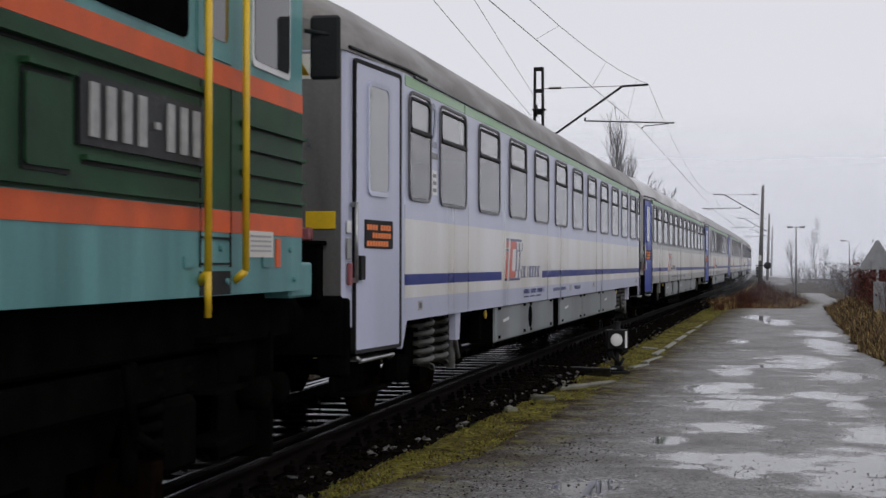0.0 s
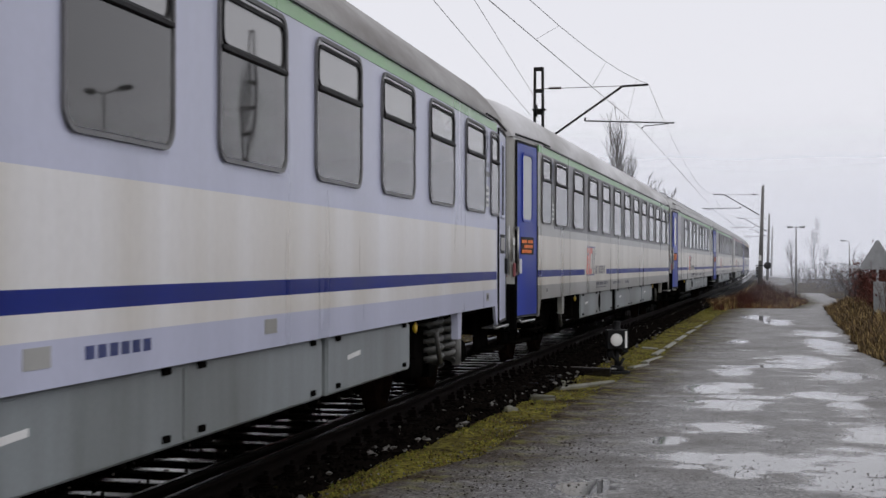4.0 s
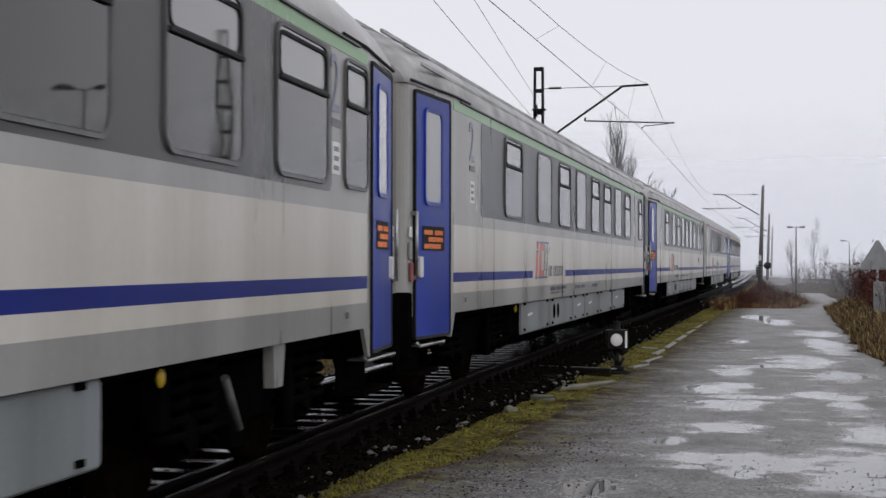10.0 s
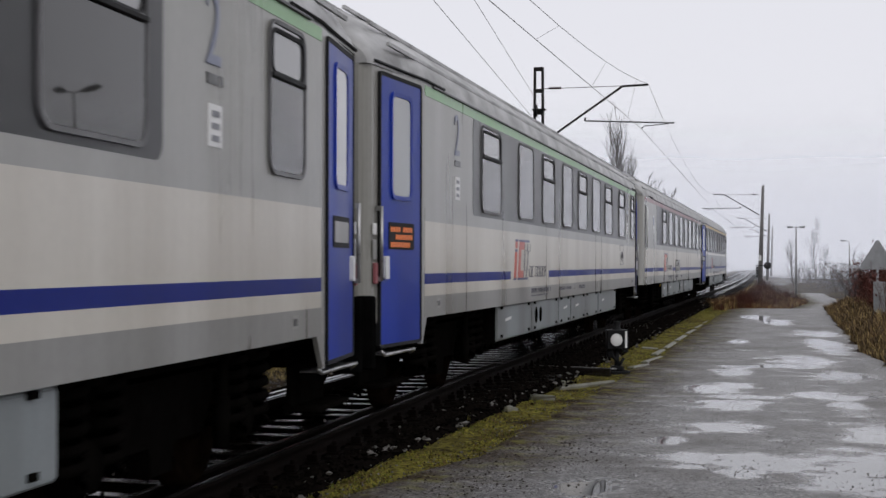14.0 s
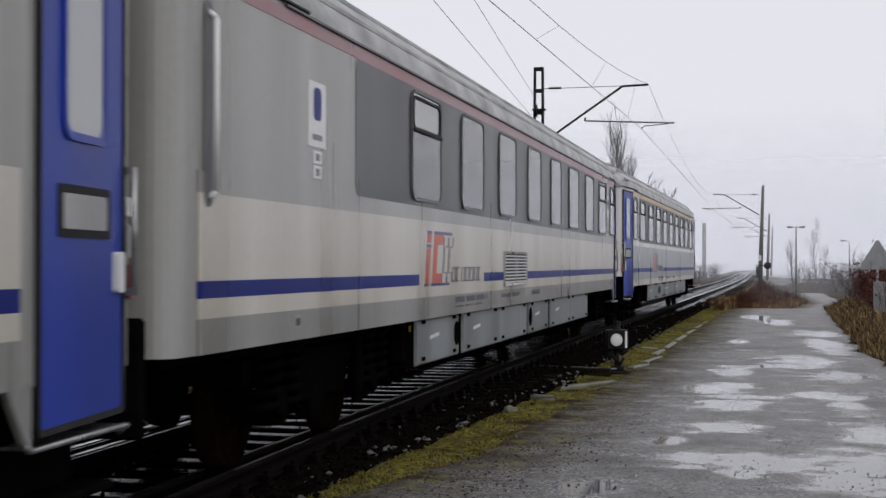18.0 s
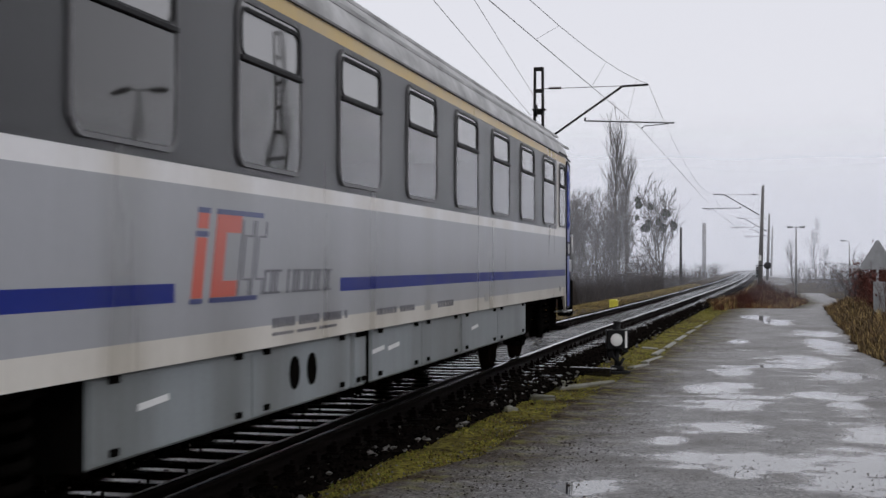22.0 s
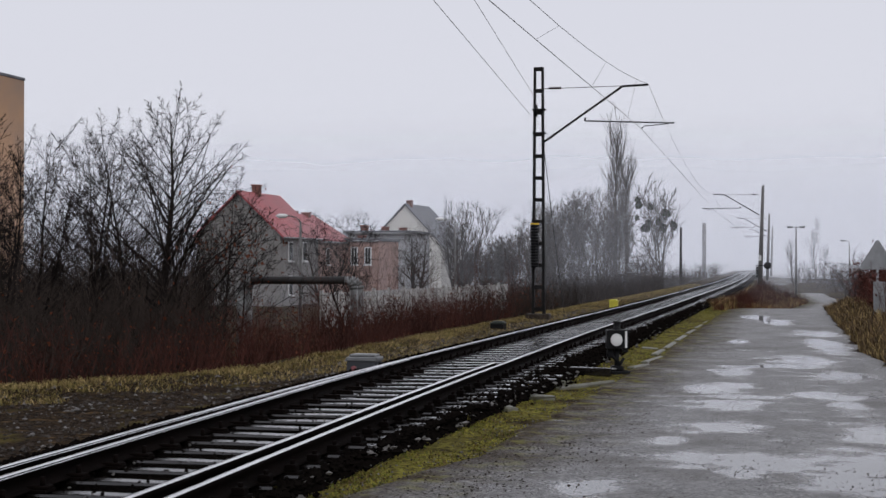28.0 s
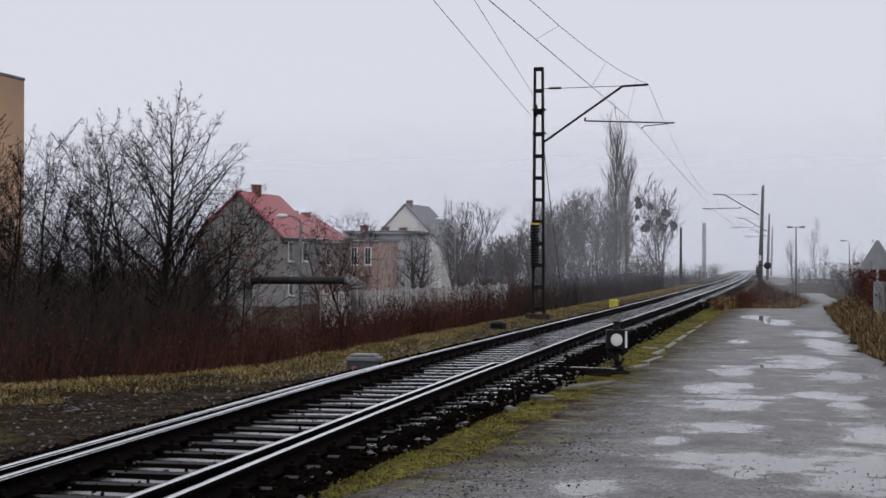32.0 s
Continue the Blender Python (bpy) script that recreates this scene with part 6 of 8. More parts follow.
            box(bm, sx * 1.14 - 0.03, sx * 1.14 + 0.03, ya, yb, 0.24, 1.0, 0.01)
        part("rail_guard", bm, "under", c)
        for x in (-0.55, 0.55):
            bm = bmesh.new()
            box(bm, x - 0.32, x + 0.32, sy * (h - 0.14) - 0.02, sy * (h - 0.14) + 0.02, 2.62, 3.2, 0.01)
            part("windscreen", bm, "house_pane", c)
    return c


loco = locomotive(15.6)


# ---- overhead line ----
def lattice_mast(m, H_, label, group="overhead line masts"):
    t = thing("catenary_mast", label, "overhead line mast", m, group)
    for x in (-0.17, 0.17):
        bm = bmesh.new()
        k = 0.80
        for sy in (1,):
            vs = []
            box(bm, x - 0.042, x + 0.042, -0.10, 0.10, 0, H_)
        for v in bm.verts:
            v.co.x *= 1 - 0.28 * v.co.z / H_
        part("leg", bm, "mast_black", t)
    n = 11
    for i in range(n + 1):
        z = 0.25 + (H_ - 0.3) * i / n
        w = 0.17 * (1 - 0.28 * z / H_)
        bm = bmesh.new()
        for y in (-0.095, 0.095):
            box(bm, -w, w, y - 0.006, y + 0.006, z - 0.055, z + 0.055)
        part("batten", bm, "mast_black", t)
    bm = bmesh.new()
    box(bm, -0.38, 0.36, -0.3, 0.3, -0.5, 0.10, 0.02)
    part("footing", bm, "track_stone", t)
    return t


def cantilever(t, sx, zs):
    """The hinged bracket: raking tube, top tie, registration tube and steady arm."""
    foot, bend, tip, reg0, reg1, cw = zs
    bm = bmesh.new()
    tube(bm, (sx * 0.15, 0, foot), (sx * 2.68, 0, bend), 0.036, n=8)
    tube(bm, (sx * 2.66, 0, bend - 0.01), (sx * 3.47, 0, tip), 0.036, n=8)
    part("bracket_tube", bm, "mast_black", t)
    bm = bmesh.new()
    tube(bm, (sx * 0.15, 0, bend - 0.03), (sx * 2.66, 0, bend), 0.011, n=6)
    part("top_tie", bm, "wire", t)
    for a, b, z in ((0.32, 0.72, bend - 0.02),):
        bm = bmesh.new()
        lathe(bm, [(a + (b - a) * i / 12, 0.05 if i % 2 else 0.025) for i in range(13)] if sx > 0 else [(-a - (b - a) * i / 12, 0.05 if i % 2 else 0.025) for i in range(13)], (0, 0, z), 'x', 10)
        part("insulator", bm, "insulator", t)
    bm = bmesh.new()
    d = Vector((sx * 2.53, 0, bend - foot)).normalized()
    for i in range(6):
        p = Vector((sx * 0.25, 0, foot + 0.07)) + d * 0.06 * i
        tube(bm, p, p + d * 0.03, 0.055, 0.03, n=8)
    part("insulator", bm, "insulator", t)
    bm = bmesh.new()
    tube(bm, (sx * 1.47, 0, reg0), (sx * 4.28, 0, reg1), 0.022, n=8)
    tube(bm, (sx * 1.47, 0, reg0), (sx * 1.50, 0, reg0 + 0.1), 0.03, n=8)
    part("registration_tube", bm, "mast_black", t)
    bm = bmesh.new()
    polytube(bm, [(sx * 4.1, 0, reg1 - 0.02), (sx * 3.34, 0, cw + 0.08), (sx * 3.26, 0, cw)], 0.014, 6)
    part("steady_arm", bm, "mast_black", t)


M1 = Vector((-4.33, 47.96, -0.27))
mast = lattice_mast(Matrix.Translation(M1) @ pose(0, 0, 0, 0, 0, -4.1), 7.95, "black lattice steel catenary mast beside the track")
cantilever(mast, 1, [z + 0.35 for z in (5.21, 6.95, 6.97, 5.87, 5.75, 5.59)])
bm = bmesh.new()
for i in range(15):
    z = 1.58 + 0.09 * i
    tube(bm, (-0.10, -0.17, z), (-0.10, -0.17, z + 0.078), 0.135, n=14)
tube(bm, (-0.10, -0.17, 1.5), (-0.10, -0.17, 2.95), 0.02, n=6)
part("tension_weights", bm, "black_iron", mast, "stack of black iron tension weights")
bm = bmesh.new()
tube(bm, (-0.10, -0.17, 2.93), (-0.10, -0.17, 2.98), 0.14, n=14)
part("weight_cap", bm, "yellow_paint", mast)
bm = bmesh.new()
lathe(bm, [(-0.03, 0.05), (-0.03, 0.21), (-0.015, 0.18), (0.015, 0.18), (0.03, 0.21), (0.03, 0.05)], (-0.06, -0.2, 6.55), 'x', 18)
part("tension_wheel", bm, "black_iron", mast)
bm = bmesh.new()
polytube(bm, [(0.16, -0.11, 5.55), (0.52, -0.4, 2.9), (0.95, -0.9, 0.15)], 0.012, 5)
part("earth_wire", bm, "mast_black", mast)
for z in (5.85, 6.6):
    bm = bmesh.new()
    box(bm, -0.2, 0.22, -0.13, 0.13, z - 0.02, z + 0.03)
    part("bracket_plate", bm, "mast_black", mast)

M2 = Vector((6.15, 112.5, -0.50))
MASTS = [(M2, 7.6), (Vector((10.4, 176.0, -0.55)), 7.6), (Vector((14.6, 238.0, -0.55)), 7.6)]
for i, (p, hh) in enumerate(MASTS):
    t = thing("catenary_mast", "grey concrete catenary mast with a bracket over the track", "overhead line mast", Matrix.Translation(p) @ pose(0, 0, 0, 0, 0, -4), "overhead line masts")
    bm = bmesh.new()
    tube(bm, (-0.1, 0, 0), (0.13, 0, hh), 0.19, 0.10, n=10)
    part("pole", bm, "mast_concrete", t)
    off = 0.35 if i == 0 else 0.45
    cantilever(t, -1, [z + off for z in (5.1, 6.62, 6.64, 5.6, 5.6, 5.35)])
    if i == 0:
        bm = bmesh.new()
        box(bm, -0.16, 0.02, -0.25, -0.2, 2.1, 2.5, 0.01)
        part("number_plate_white", bm, "bright_paint", t)
        bm = bmesh.new()
        lathe(bm, [(-0.06, 0.05), (-0.06, 0.27), (0.06, 0.27), (0.06, 0.05)], (0.45, -0.2, 1.75), 'y', 16)
        box(bm, -0.4, 0.5, -0.2, -0.14, 1.72, 1.78)
        for z in (0.9, 1.1, 1.3, 1.5):
            tube(bm, (-0.28, -0.2, z), (-0.28, -0.2, z + 0.17), 0.10, n=10)
        part("tension_gear", bm, "black_iron", t)

wires = thing("overhead_wires", "thin dark contact and carrier wires with droppers over the track", "overhead wire", kind="structure")


def wire(name, pts, r=0.008):
    bm = bmesh.new()
    polytube(bm, pts, r, 5)
    return part(name, bm, "wire", wires)


def across(p, u, z, ang=-4.1):
    return Vector((p.x + u * math.cos(radians(ang)), p.y + u * math.sin(radians(ang)), z))


SUP = [(Vector((-5.0, -15.0, 7.0)), Vector((-5.92, -15.27, 5.54))), (across(M1, 3.47, 7.07), across(M1, 3.26, 5.67)),
       (across(MASTS[0][0], -3.4, 6.47), across(MASTS[0][0], -3.26, 5.18)), (across(MASTS[1][0], -3.4, 6.25), across(MASTS[1][0], -2.9, 5.05)), (across(MASTS[2][0], -3.4, 6.25), across(MASTS[2][0], -2.9, 5.05))]
for (c0, w0), (c1, w1) in zip(SUP, SUP[1:]):
    n = 16
    sag = 1.35 if c1 is SUP[1][0] else 0.9
    car = [c0.lerp(c1, i / n) - Vector((0, 0, 4 * sag * (i / n) * (1 - i / n))) for i in range(n + 1)]
    con = [w0.lerp(w1, i / n) for i in range(n + 1)]
    wire("carrier_wire", car, 0.0065)
    wire("contact_wire", con, 0.008)
    for i in range(1, n, 2):
        wire("dropper", [car[i], con[i]], 0.0035)
wire("anchor_wire", [Vector((-2.5, -15.0, 6.17)), Vector((-4.49, 47.9, 6.78))], 0.006)
wire("anchor_wire", [Vector((-4.09, -15.0, 6.61)), Vector((-4.58, 47.9, 6.15))], 0.0065)

# ---- switch indicator, its lever bed and small track-side things ----
M["kerb_wet"] = mat("mossy_wet_concrete", (0.13, 0.125, 0.10), rough=0.45, vary=0.4, scale=3, bump=0.3, tint=(0.06, 0.06, 0.025))
SP = Vector((-0.93, 24.1, -0.31))
sig = thing("point_indicator", "black cast-iron point indicator with round white lens", "railway signal", Matrix.Translation(SP) @ pose(0, 0, 0, 0, 0, 9) @ Matrix.Diagonal((0.84, 0.84, 0.89, 1)))
bm = bmesh.new()
box(bm, -0.20, 0.20, -0.16, 0.16, 0.46, 0.80, 0.015)
body_ = part("lantern_box", bm, "black_iron", sig)
bm = bmesh.new()
lathe(bm, [(-0.158, 0.112), (-0.168, 0.112), (-0.170, 0.108), (-0.1705, 0.005)], (-0.025, 0, 0.625), 'y', 28)
part("white_lens", bm, "bright_paint", body_, "round white lens")
bm = bmesh.new()
lathe(bm, [(-0.16, 0.112), (-0.18, 0.116), (-0.18, 0.128), (-0.16, 0.13)], (-0.025, 0, 0.625), 'y', 28)
part("lens_ring", bm, "black_iron", body_)
bm = bmesh.new()
box(bm, 0.135, 0.175, -0.166, -0.158, 0.48, 0.78)
part("white_edge", bm, "bright_paint", body_)
bm = bmesh.new()
box(bm, 0.10, 0.19, -0.15, 0.05, 0.40, 0.46, 0.01)
part("lens_bracket", bm, "black_iron", body_)
bm = bmesh.new()
lathe(bm, [(0.80, 0.075), (0.83, 0.075), (0.85, 0.055), (0.94, 0.072), (0.95, 0.075), (0.955, 0.01)], (0.0, 0, 0), 'z', 14)
part("chimney_cap", bm, "black_iron", body_)
bm = bmesh.new()
tube(bm, (0, 0, 0.05), (0, 0, 0.47), 0.05, n=10)
tube(bm, (-0.13, -0.02, 0.38), (0.06, -0.02, 0.18), 0.035, n=8)
lathe(bm, [(-0.03, 0.02), (-0.03, 0.075), (0.03, 0.075), (0.03, 0.02)], (-0.13, -0.02, 0.37), 'y', 12)
tube(bm, (0, -0.03, 0.10), (0.13, -0.03, 0.30), 0.03, n=8)
part("stem", bm, "black_iron", sig)
bm = bmesh.new()
box(bm, -0.22, 0.22, -0.14, 0.14, -0.02, 0.07, 0.02)
box(bm, -0.12, 0.12, -0.10, 0.10, 0.06, 0.16, 0.03)
tube(bm, (0.1, -0.05, 0.06), (0.24, -0.08, 0.03), 0.04, n=8)
part("base_casting", bm, "black_iron", sig)
bm = bmesh.new()
box(bm, -0.34, 0.34, -0.05, 0.05, 0, 0.13, 0.01)
part_bed = tagged(part("lever_timber", bm, "sleeper"), "dark wet timber carrying the point lever", "timber")
part_bed.matrix_basis = Matrix.Translation((-1.33, 23.6, -0.30)) @ pose(0, 0, 0, 0, 0, -10)
bm = bmesh.new()
box(bm, -0.62, 0.62, -0.035, 0.035, 0, 0.02, 0.004)
rod = tagged(part("point_rod", bm, "steel"), "flat steel rod from the point lever to the rails", "rod")
rod.matrix_basis = Matrix.Translation((-1.55, 23.95, -0.205)) @ pose(0, 0, 0, 0, 1, -6)
KERBS = [(-1.27, 21.6, 0.10, 1.5, -28, "long wet concrete kerb stone in the moss"), (-0.62, 25.6, 0.13, 0.9, -16, "mossy concrete kerb stone"), (-0.42, 27.3, 0.12, 1.6, -10, "mossy concrete kerb stone")]
KERBS += [(lerp(y, ROAD_Y, ROAD_L) - 0.10, y, 0.12, l_, -5, "mossy concrete kerb stone") for y, l_ in ((29.6, 1.8), (32.2, 2.2), (35.2, 2.4), (38.4, 2.4), (41.5, 2.2), (44.8, 2.6))]
for (x, y, w, l_, rz, lab) in KERBS:
    bm = bmesh.new()
    box(bm, -w / 2, w / 2, -l_ / 2, l_ / 2, -0.1, 0.045, 0.02)
    for v in bm.verts:
        v.co += Vector((random.uniform(-.008, .008), random.uniform(-.01, .01), random.uniform(-.008, .008)))
    tagged(part("kerb_stone", bm, "kerb_wet"), lab, "kerb stone", "kerb stones").matrix_basis = Matrix.Translation((x, y, -0.30)) @ pose(0, 0, 0, 0, 0, rz)
for (x, y, s, rz) in ((-1.72, 19.5, 0.17, 20), (-1.98, 17.9, 0.12, 60), (-2.15, 18.3, 0.10, 10), (-0.52, 30.8, 0.16, 0), (-1.6, 21.9, 0.13, 40), (-1.9, 20.6, 0.10, 80)):
    bm = bmesh.new()
    box(bm, -s, s, -s * 0.6, s * 0.6, -0.03, 0.05, 0.015)
    for v in bm.verts:
        v.co += Vector((random.uniform(-.02, .02), random.uniform(-.02, .02), random.uniform(-.012, .012)))
    tagged(part("stone_slab", bm, "kerb_wet"), "broken grey stone slab lying by the ballast", "stone", "loose slabs").matrix_basis = Matrix.Translation((x, y, -0.30)) @ pose(0, 0, 0, 4, 3, rz)


def trackside_box(px, py, w, d, hh, body_mat, lid_mat, label, red=False):
    z = ground_z(px, py)
    t = thing("trackside_box", label, "equipment box", Matrix.Translation((px, py, z)) @ pose(0, 0, 0, 0, 0, -6), "trackside boxes")
    bm = bmesh.new()
    box(bm, -w / 2, w / 2, -d / 2, d / 2, -0.05, hh * 0.7, 0.012)
    part("body", bm, body_mat, t)
    bm = bmesh.new()
    box(bm, -w / 2 - 0.015, w / 2 + 0.015, -d / 2 - 0.015, d / 2 + 0.015, hh * 0.7, hh * 0.88, 0.012)
    box(bm, -w / 2 + 0.03, w / 2 - 0.03, -d / 2 + 0.03, d / 2 - 0.03, hh * 0.88, hh, 0.015)
    part("lid", bm, lid_mat, t)
    if red:
        bm = bmesh.new()
        tube(bm, (-w / 4, -d / 2 - 0.02, hh * 0.38), (-w / 4, -d / 2 + 0.01, hh * 0.38), 0.045, n=12)
        part("red_cap", bm, "red", t)
        bm = bmesh.new()
        tube(bm, (w / 2, 0, hh * 0.55), (w / 2 + 0.12, 0, hh * 0.5), 0.04, n=10)
        part("cable_gland", bm, "black_iron", t)


M["box_plastic"] = mat("weathered_grey_plastic", (0.045, 0.048, 0.055), rough=0.5, vary=0.25, scale=4, bump=0.05)
M["box_lid"] = mat("pale_grey_lid", (0.20, 0.205, 0.21), rough=0.45, vary=0.25, scale=4, bump=0.05)
M["box_green"] = mat("dark_green_cast_box", (0.02, 0.03, 0.022), rough=0.5, vary=0.25, scale=4, bump=0.05)
trackside_box(-4.85, 23.3, 0.48, 0.34, 0.36, "box_plastic", "box_lid", "low grey trackside equipment box with red cap", True)
trackside_box(-4.75, 40.5, 0.36, 0.34, 0.26, "black_iron", "box_green", "low black trackside junction box on the grass")
M["lemon"] = mat("lemon_enamel", (0.66, 0.60, 0.07), rough=0.4, vary=0.2, scale=5, bump=0.03)
trackside_box(-2.5, 61.5, 0.32, 0.3, 0.36, "lemon", "lemon", "small yellow trackside box on the grass")


# ---- left side: heating pipe, fence, houses, lamps ----
M["pipe"] = mat("pipe_cladding", (0.20, 0.205, 0.205), rough=0.4, vary=0.35, scale=2.5, bump=0.1, tint=(0.05, 0.048, 0.046), amount=0.50)
M["pipe_dark"] = mat("pipe_bitumen", (0.012, 0.011, 0.010), rough=0.6, vary=0.35, scale=2.5, bump=0.1)
pipe = thing("heating_pipe", "silver and black clad district heating pipe bridging over the bank", "pipe")
for dy, dx in ((0.0, 0.0), (0.55, 0.1)):
    zt = 0.88
    a, b = Vector((-14.2 + dx, 48.2 + dy, zt)), Vector((-10.55 + dx, 48.9 + dy, zt))
    for q, sgn in ((a, 1), (b, -1)):
        bm = bmesh.new()
        base = Vector((q.x - 0.02 * sgn, q.y, ground_z(q.x, q.y) - 0.2))
        tube(bm, base, q - Vector((0, 0, 0.32)), 0.135, n=14)
        part("riser", bm, "pipe", pipe)
        bm = bmesh.new()
        d = (b - a).normalized() * sgn
        pts = [q - Vector((0, 0, 0.32)) + Vector((0, 0, 0.30 * math.sin(radians(t_)))) + d * 0.30 * (1 - math.cos(radians(t_))) for t_ in (0, 22, 45, 67, 90)]
        polytube(bm, pts, 0.138, 14)
        part("elbow", bm, "pipe", pipe)
    bm = bmesh.new()
    d = (b - a).normalized()
    tube(bm, a + d * 0.3 - Vector((0, 0, 0.02)), b - d * 0.3 - Vector((0, 0, 0.02)), 0.13, n=14)
    part("span", bm, "pipe_dark", pipe)

M["fence"] = mat("concrete_fence", (0.42, 0.41, 0.39), rough=0.8, vary=0.25, scale=2, bump=0.15)
fence = thing("concrete_fence", "pale concrete panel fence along the bank", "fence")
fa, fb = Vector((-16.9, 71.0, 0)), Vector((-11.4, 103.0, 0))
nf = 14
for i in range(nf):
    p, q = fa.lerp(fb, i / nf), fa.lerp(fb, (i + 1) / nf)
    ang = math.degrees(math.atan2(q.y - p.y, q.x - p.x))
    z0 = ground_z(p.x, p.y)
    bm = bmesh.new()
    ln = (q - p).length
    for k in range(4):
        box(bm, 0.06, ln - 0.06, -0.03, 0.03, -0.1 + 0.46 * k, 0.34 + 0.46 * k, 0.01)
    part("fence_panel", bm, "fence", fence).matrix_basis = Matrix.Translation((p.x, p.y, z0)) @ pose(0, 0, 0, 0, 0, ang)
    bm = bmesh.new()
    box(bm, -0.07, 0.07, -0.08, 0.08, -0.2, 1.84, 0.01)
    part("fence_post", bm, "fence", fence).matrix_basis = Matrix.Translation((p.x, p.y, z0)) @ pose(0, 0, 0, 0, 0, ang)


def house(name, label, m, w, d, eave, ridge, wall, roof_m, windows, chimneys=(), flat=False, gable_windows=(), over=0.35):
    """A house: front along x at y = 0, gables at x = 0 and w. Windows: (x, z, width, height)."""
    t = thing(name, label, "house", m, "houses beyond the bank")
    bm = bmesh.new()
    if flat:
        box(bm, 0, w, 0, d, -0.6, eave)
    else:
        pts = [(0, -0.6), (d, -0.6), (d, eave), (d / 2, ridge - 0.08), (0, eave)]
        plate(bm, pts[::-1], 0, w)
    wl_ = part("wall", bm, wall, t)
    bm = bmesh.new()
    if flat:
        box(bm, -over, w + over, -over, d + over, eave, eave + 0.28, 0.03)
    else:
        sl = (ridge - eave) / (d / 2)
        for pts in ([(-over, eave - over * sl), (d / 2, ridge), (d / 2, ridge + 0.2), (-over, eave - over * sl + 0.16)], [(d + over, eave - over * sl), (d + over, eave - over * sl + 0.16), (d / 2, ridge + 0.2), (d / 2, ridge)]):
            plate(bm, pts[::-1], -over * 0.7, w + over * 0.7)
    rf = part("roof", bm, roof_m, t)
    bm = bmesh.new()
    tube(bm, (-over * 0.7, -over - 0.05, eave - 0.25 if not flat else eave), (w + over * 0.7, -over - 0.05, eave - 0.25 if not flat else eave), 0.07, n=8)
    part("gutter", bm, "zinc", rf)
    for x, y, hh in chimneys:
        bm = bmesh.new()
        zb = eave if flat else ridge - abs(y - d / 2) * (ridge - eave) / (d / 2) - 0.2
        box(bm, x - 0.35, x + 0.35, y - 0.3, y + 0.3, zb, zb + hh, 0.02)
        box(bm, x - 0.42, x + 0.42, y - 0.37, y + 0.37, zb + hh, zb + hh + 0.1, 0.02)
        part("chimney", bm, "brick", rf)
    for (x, z, ww, hh) in windows:
        bm = bmesh.new()
        box(bm, x - ww / 2 - 0.08, x + ww / 2 + 0.08, -0.05, 0.02, z - 0.08, z + hh + 0.08)
        wf = part("window", bm, "bright_paint", t)
        for k in (0, 1):
            bm = bmesh.new()
            box(bm, x - ww / 2 + k * ww / 2 + 0.03, x - ww / 2 + (k + 1) * ww / 2 - 0.03, -0.062, -0.045, z, z + hh)
            part("pane", bm, "house_pane", wf)
        bm = bmesh.new()
        box(bm, x - ww / 2 - 0.15, x + ww / 2 + 0.15, -0.16, 0.0, z - 0.16, z - 0.09)
        part("sill", bm, "bright_paint", wf)
    for (y, z, ww, hh) in gable_windows:
        bm = bmesh.new()
        box(bm, -0.05, 0.02, y - ww / 2 - 0.08, y + ww / 2 + 0.08, z - 0.08, z + hh + 0.08)
        wf = part("window", bm, "bright_paint", t)
        bm = bmesh.new()
        box(bm, -0.062, -0.045, y - ww / 2, y + ww / 2, z, z + hh)
        part("pane", bm, "house_pane", wf)
    return t


M["wall_grey"] = mat("render_grey", (0.23, 0.22, 0.21), rough=0.9, vary=0.2, scale=0.6, bump=0.2, tint=(0.17, 0.16, 0.15))
M["wall_pink"] = mat("render_pink_brown", (0.38, 0.24, 0.20), rough=0.9, vary=0.2, scale=0.6, bump=0.2)
M["wall_pale"] = mat("render_pale_grey", (0.42, 0.43, 0.45), rough=0.9, vary=0.2, scale=0.6, bump=0.2)
M["wall_white"] = mat("render_white", (0.80, 0.79, 0.75), rough=0.9, vary=0.12, scale=0.6, bump=0.2)
M["wall_orange"] = mat("render_ochre_orange", (0.50, 0.30, 0.17), rough=0.9, vary=0.2, scale=0.25, bump=0.1, tint=(0.40, 0.27, 0.19))
M["trim_orange"] = mat("render_orange_trim", (0.52, 0.19, 0.10), rough=0.9, vary=0.2, scale=0.4, bump=0.1)
M["roof_red"] = mat("roof_red_sheet", (0.36, 0.065, 0.07), rough=0.5, vary=0.2, scale=0.8, bump=0.1)
M["roof_grey"] = mat("roof_grey_felt", (0.14, 0.145, 0.16), rough=0.7, vary=0.2, scale=0.8, bump=0.1)
M["brick"] = mat("chimney_brick", (0.20, 0.075, 0.055), rough=0.9, vary=0.3, scale=4, bump=0.2)
GZ = -1.70


def stand(x, y, rz):
    return Matrix.Translation((x, y, GZ)) @ pose(0, 0, 0, 0, 0, rz)


house("house", "two-storey grey house with red gabled roof", stand(-30.35, 113.7, 86), 9.7, 6.9, 5.3, 8.55, "wall_grey", "roof_red",
      [(2.4, 3.3, 0.9, 1.4), (6.0, 3.3, 0.9, 1.4), (2.4, 0.6, 0.9, 1.4)], [(4.1, 3.45, 0.95)], gable_windows=())
house("house", "lower red-roofed pink house joined to the grey one", stand(-29.5, 123.5, 86), 8.5, 6.9, 5.1, 7.2, "wall_pink", "roof_red", [(2.0, 3.0, 0.8, 1.3)], [(2.4, 3.2, 0.6), (6.0, 3.2, 0.6)])
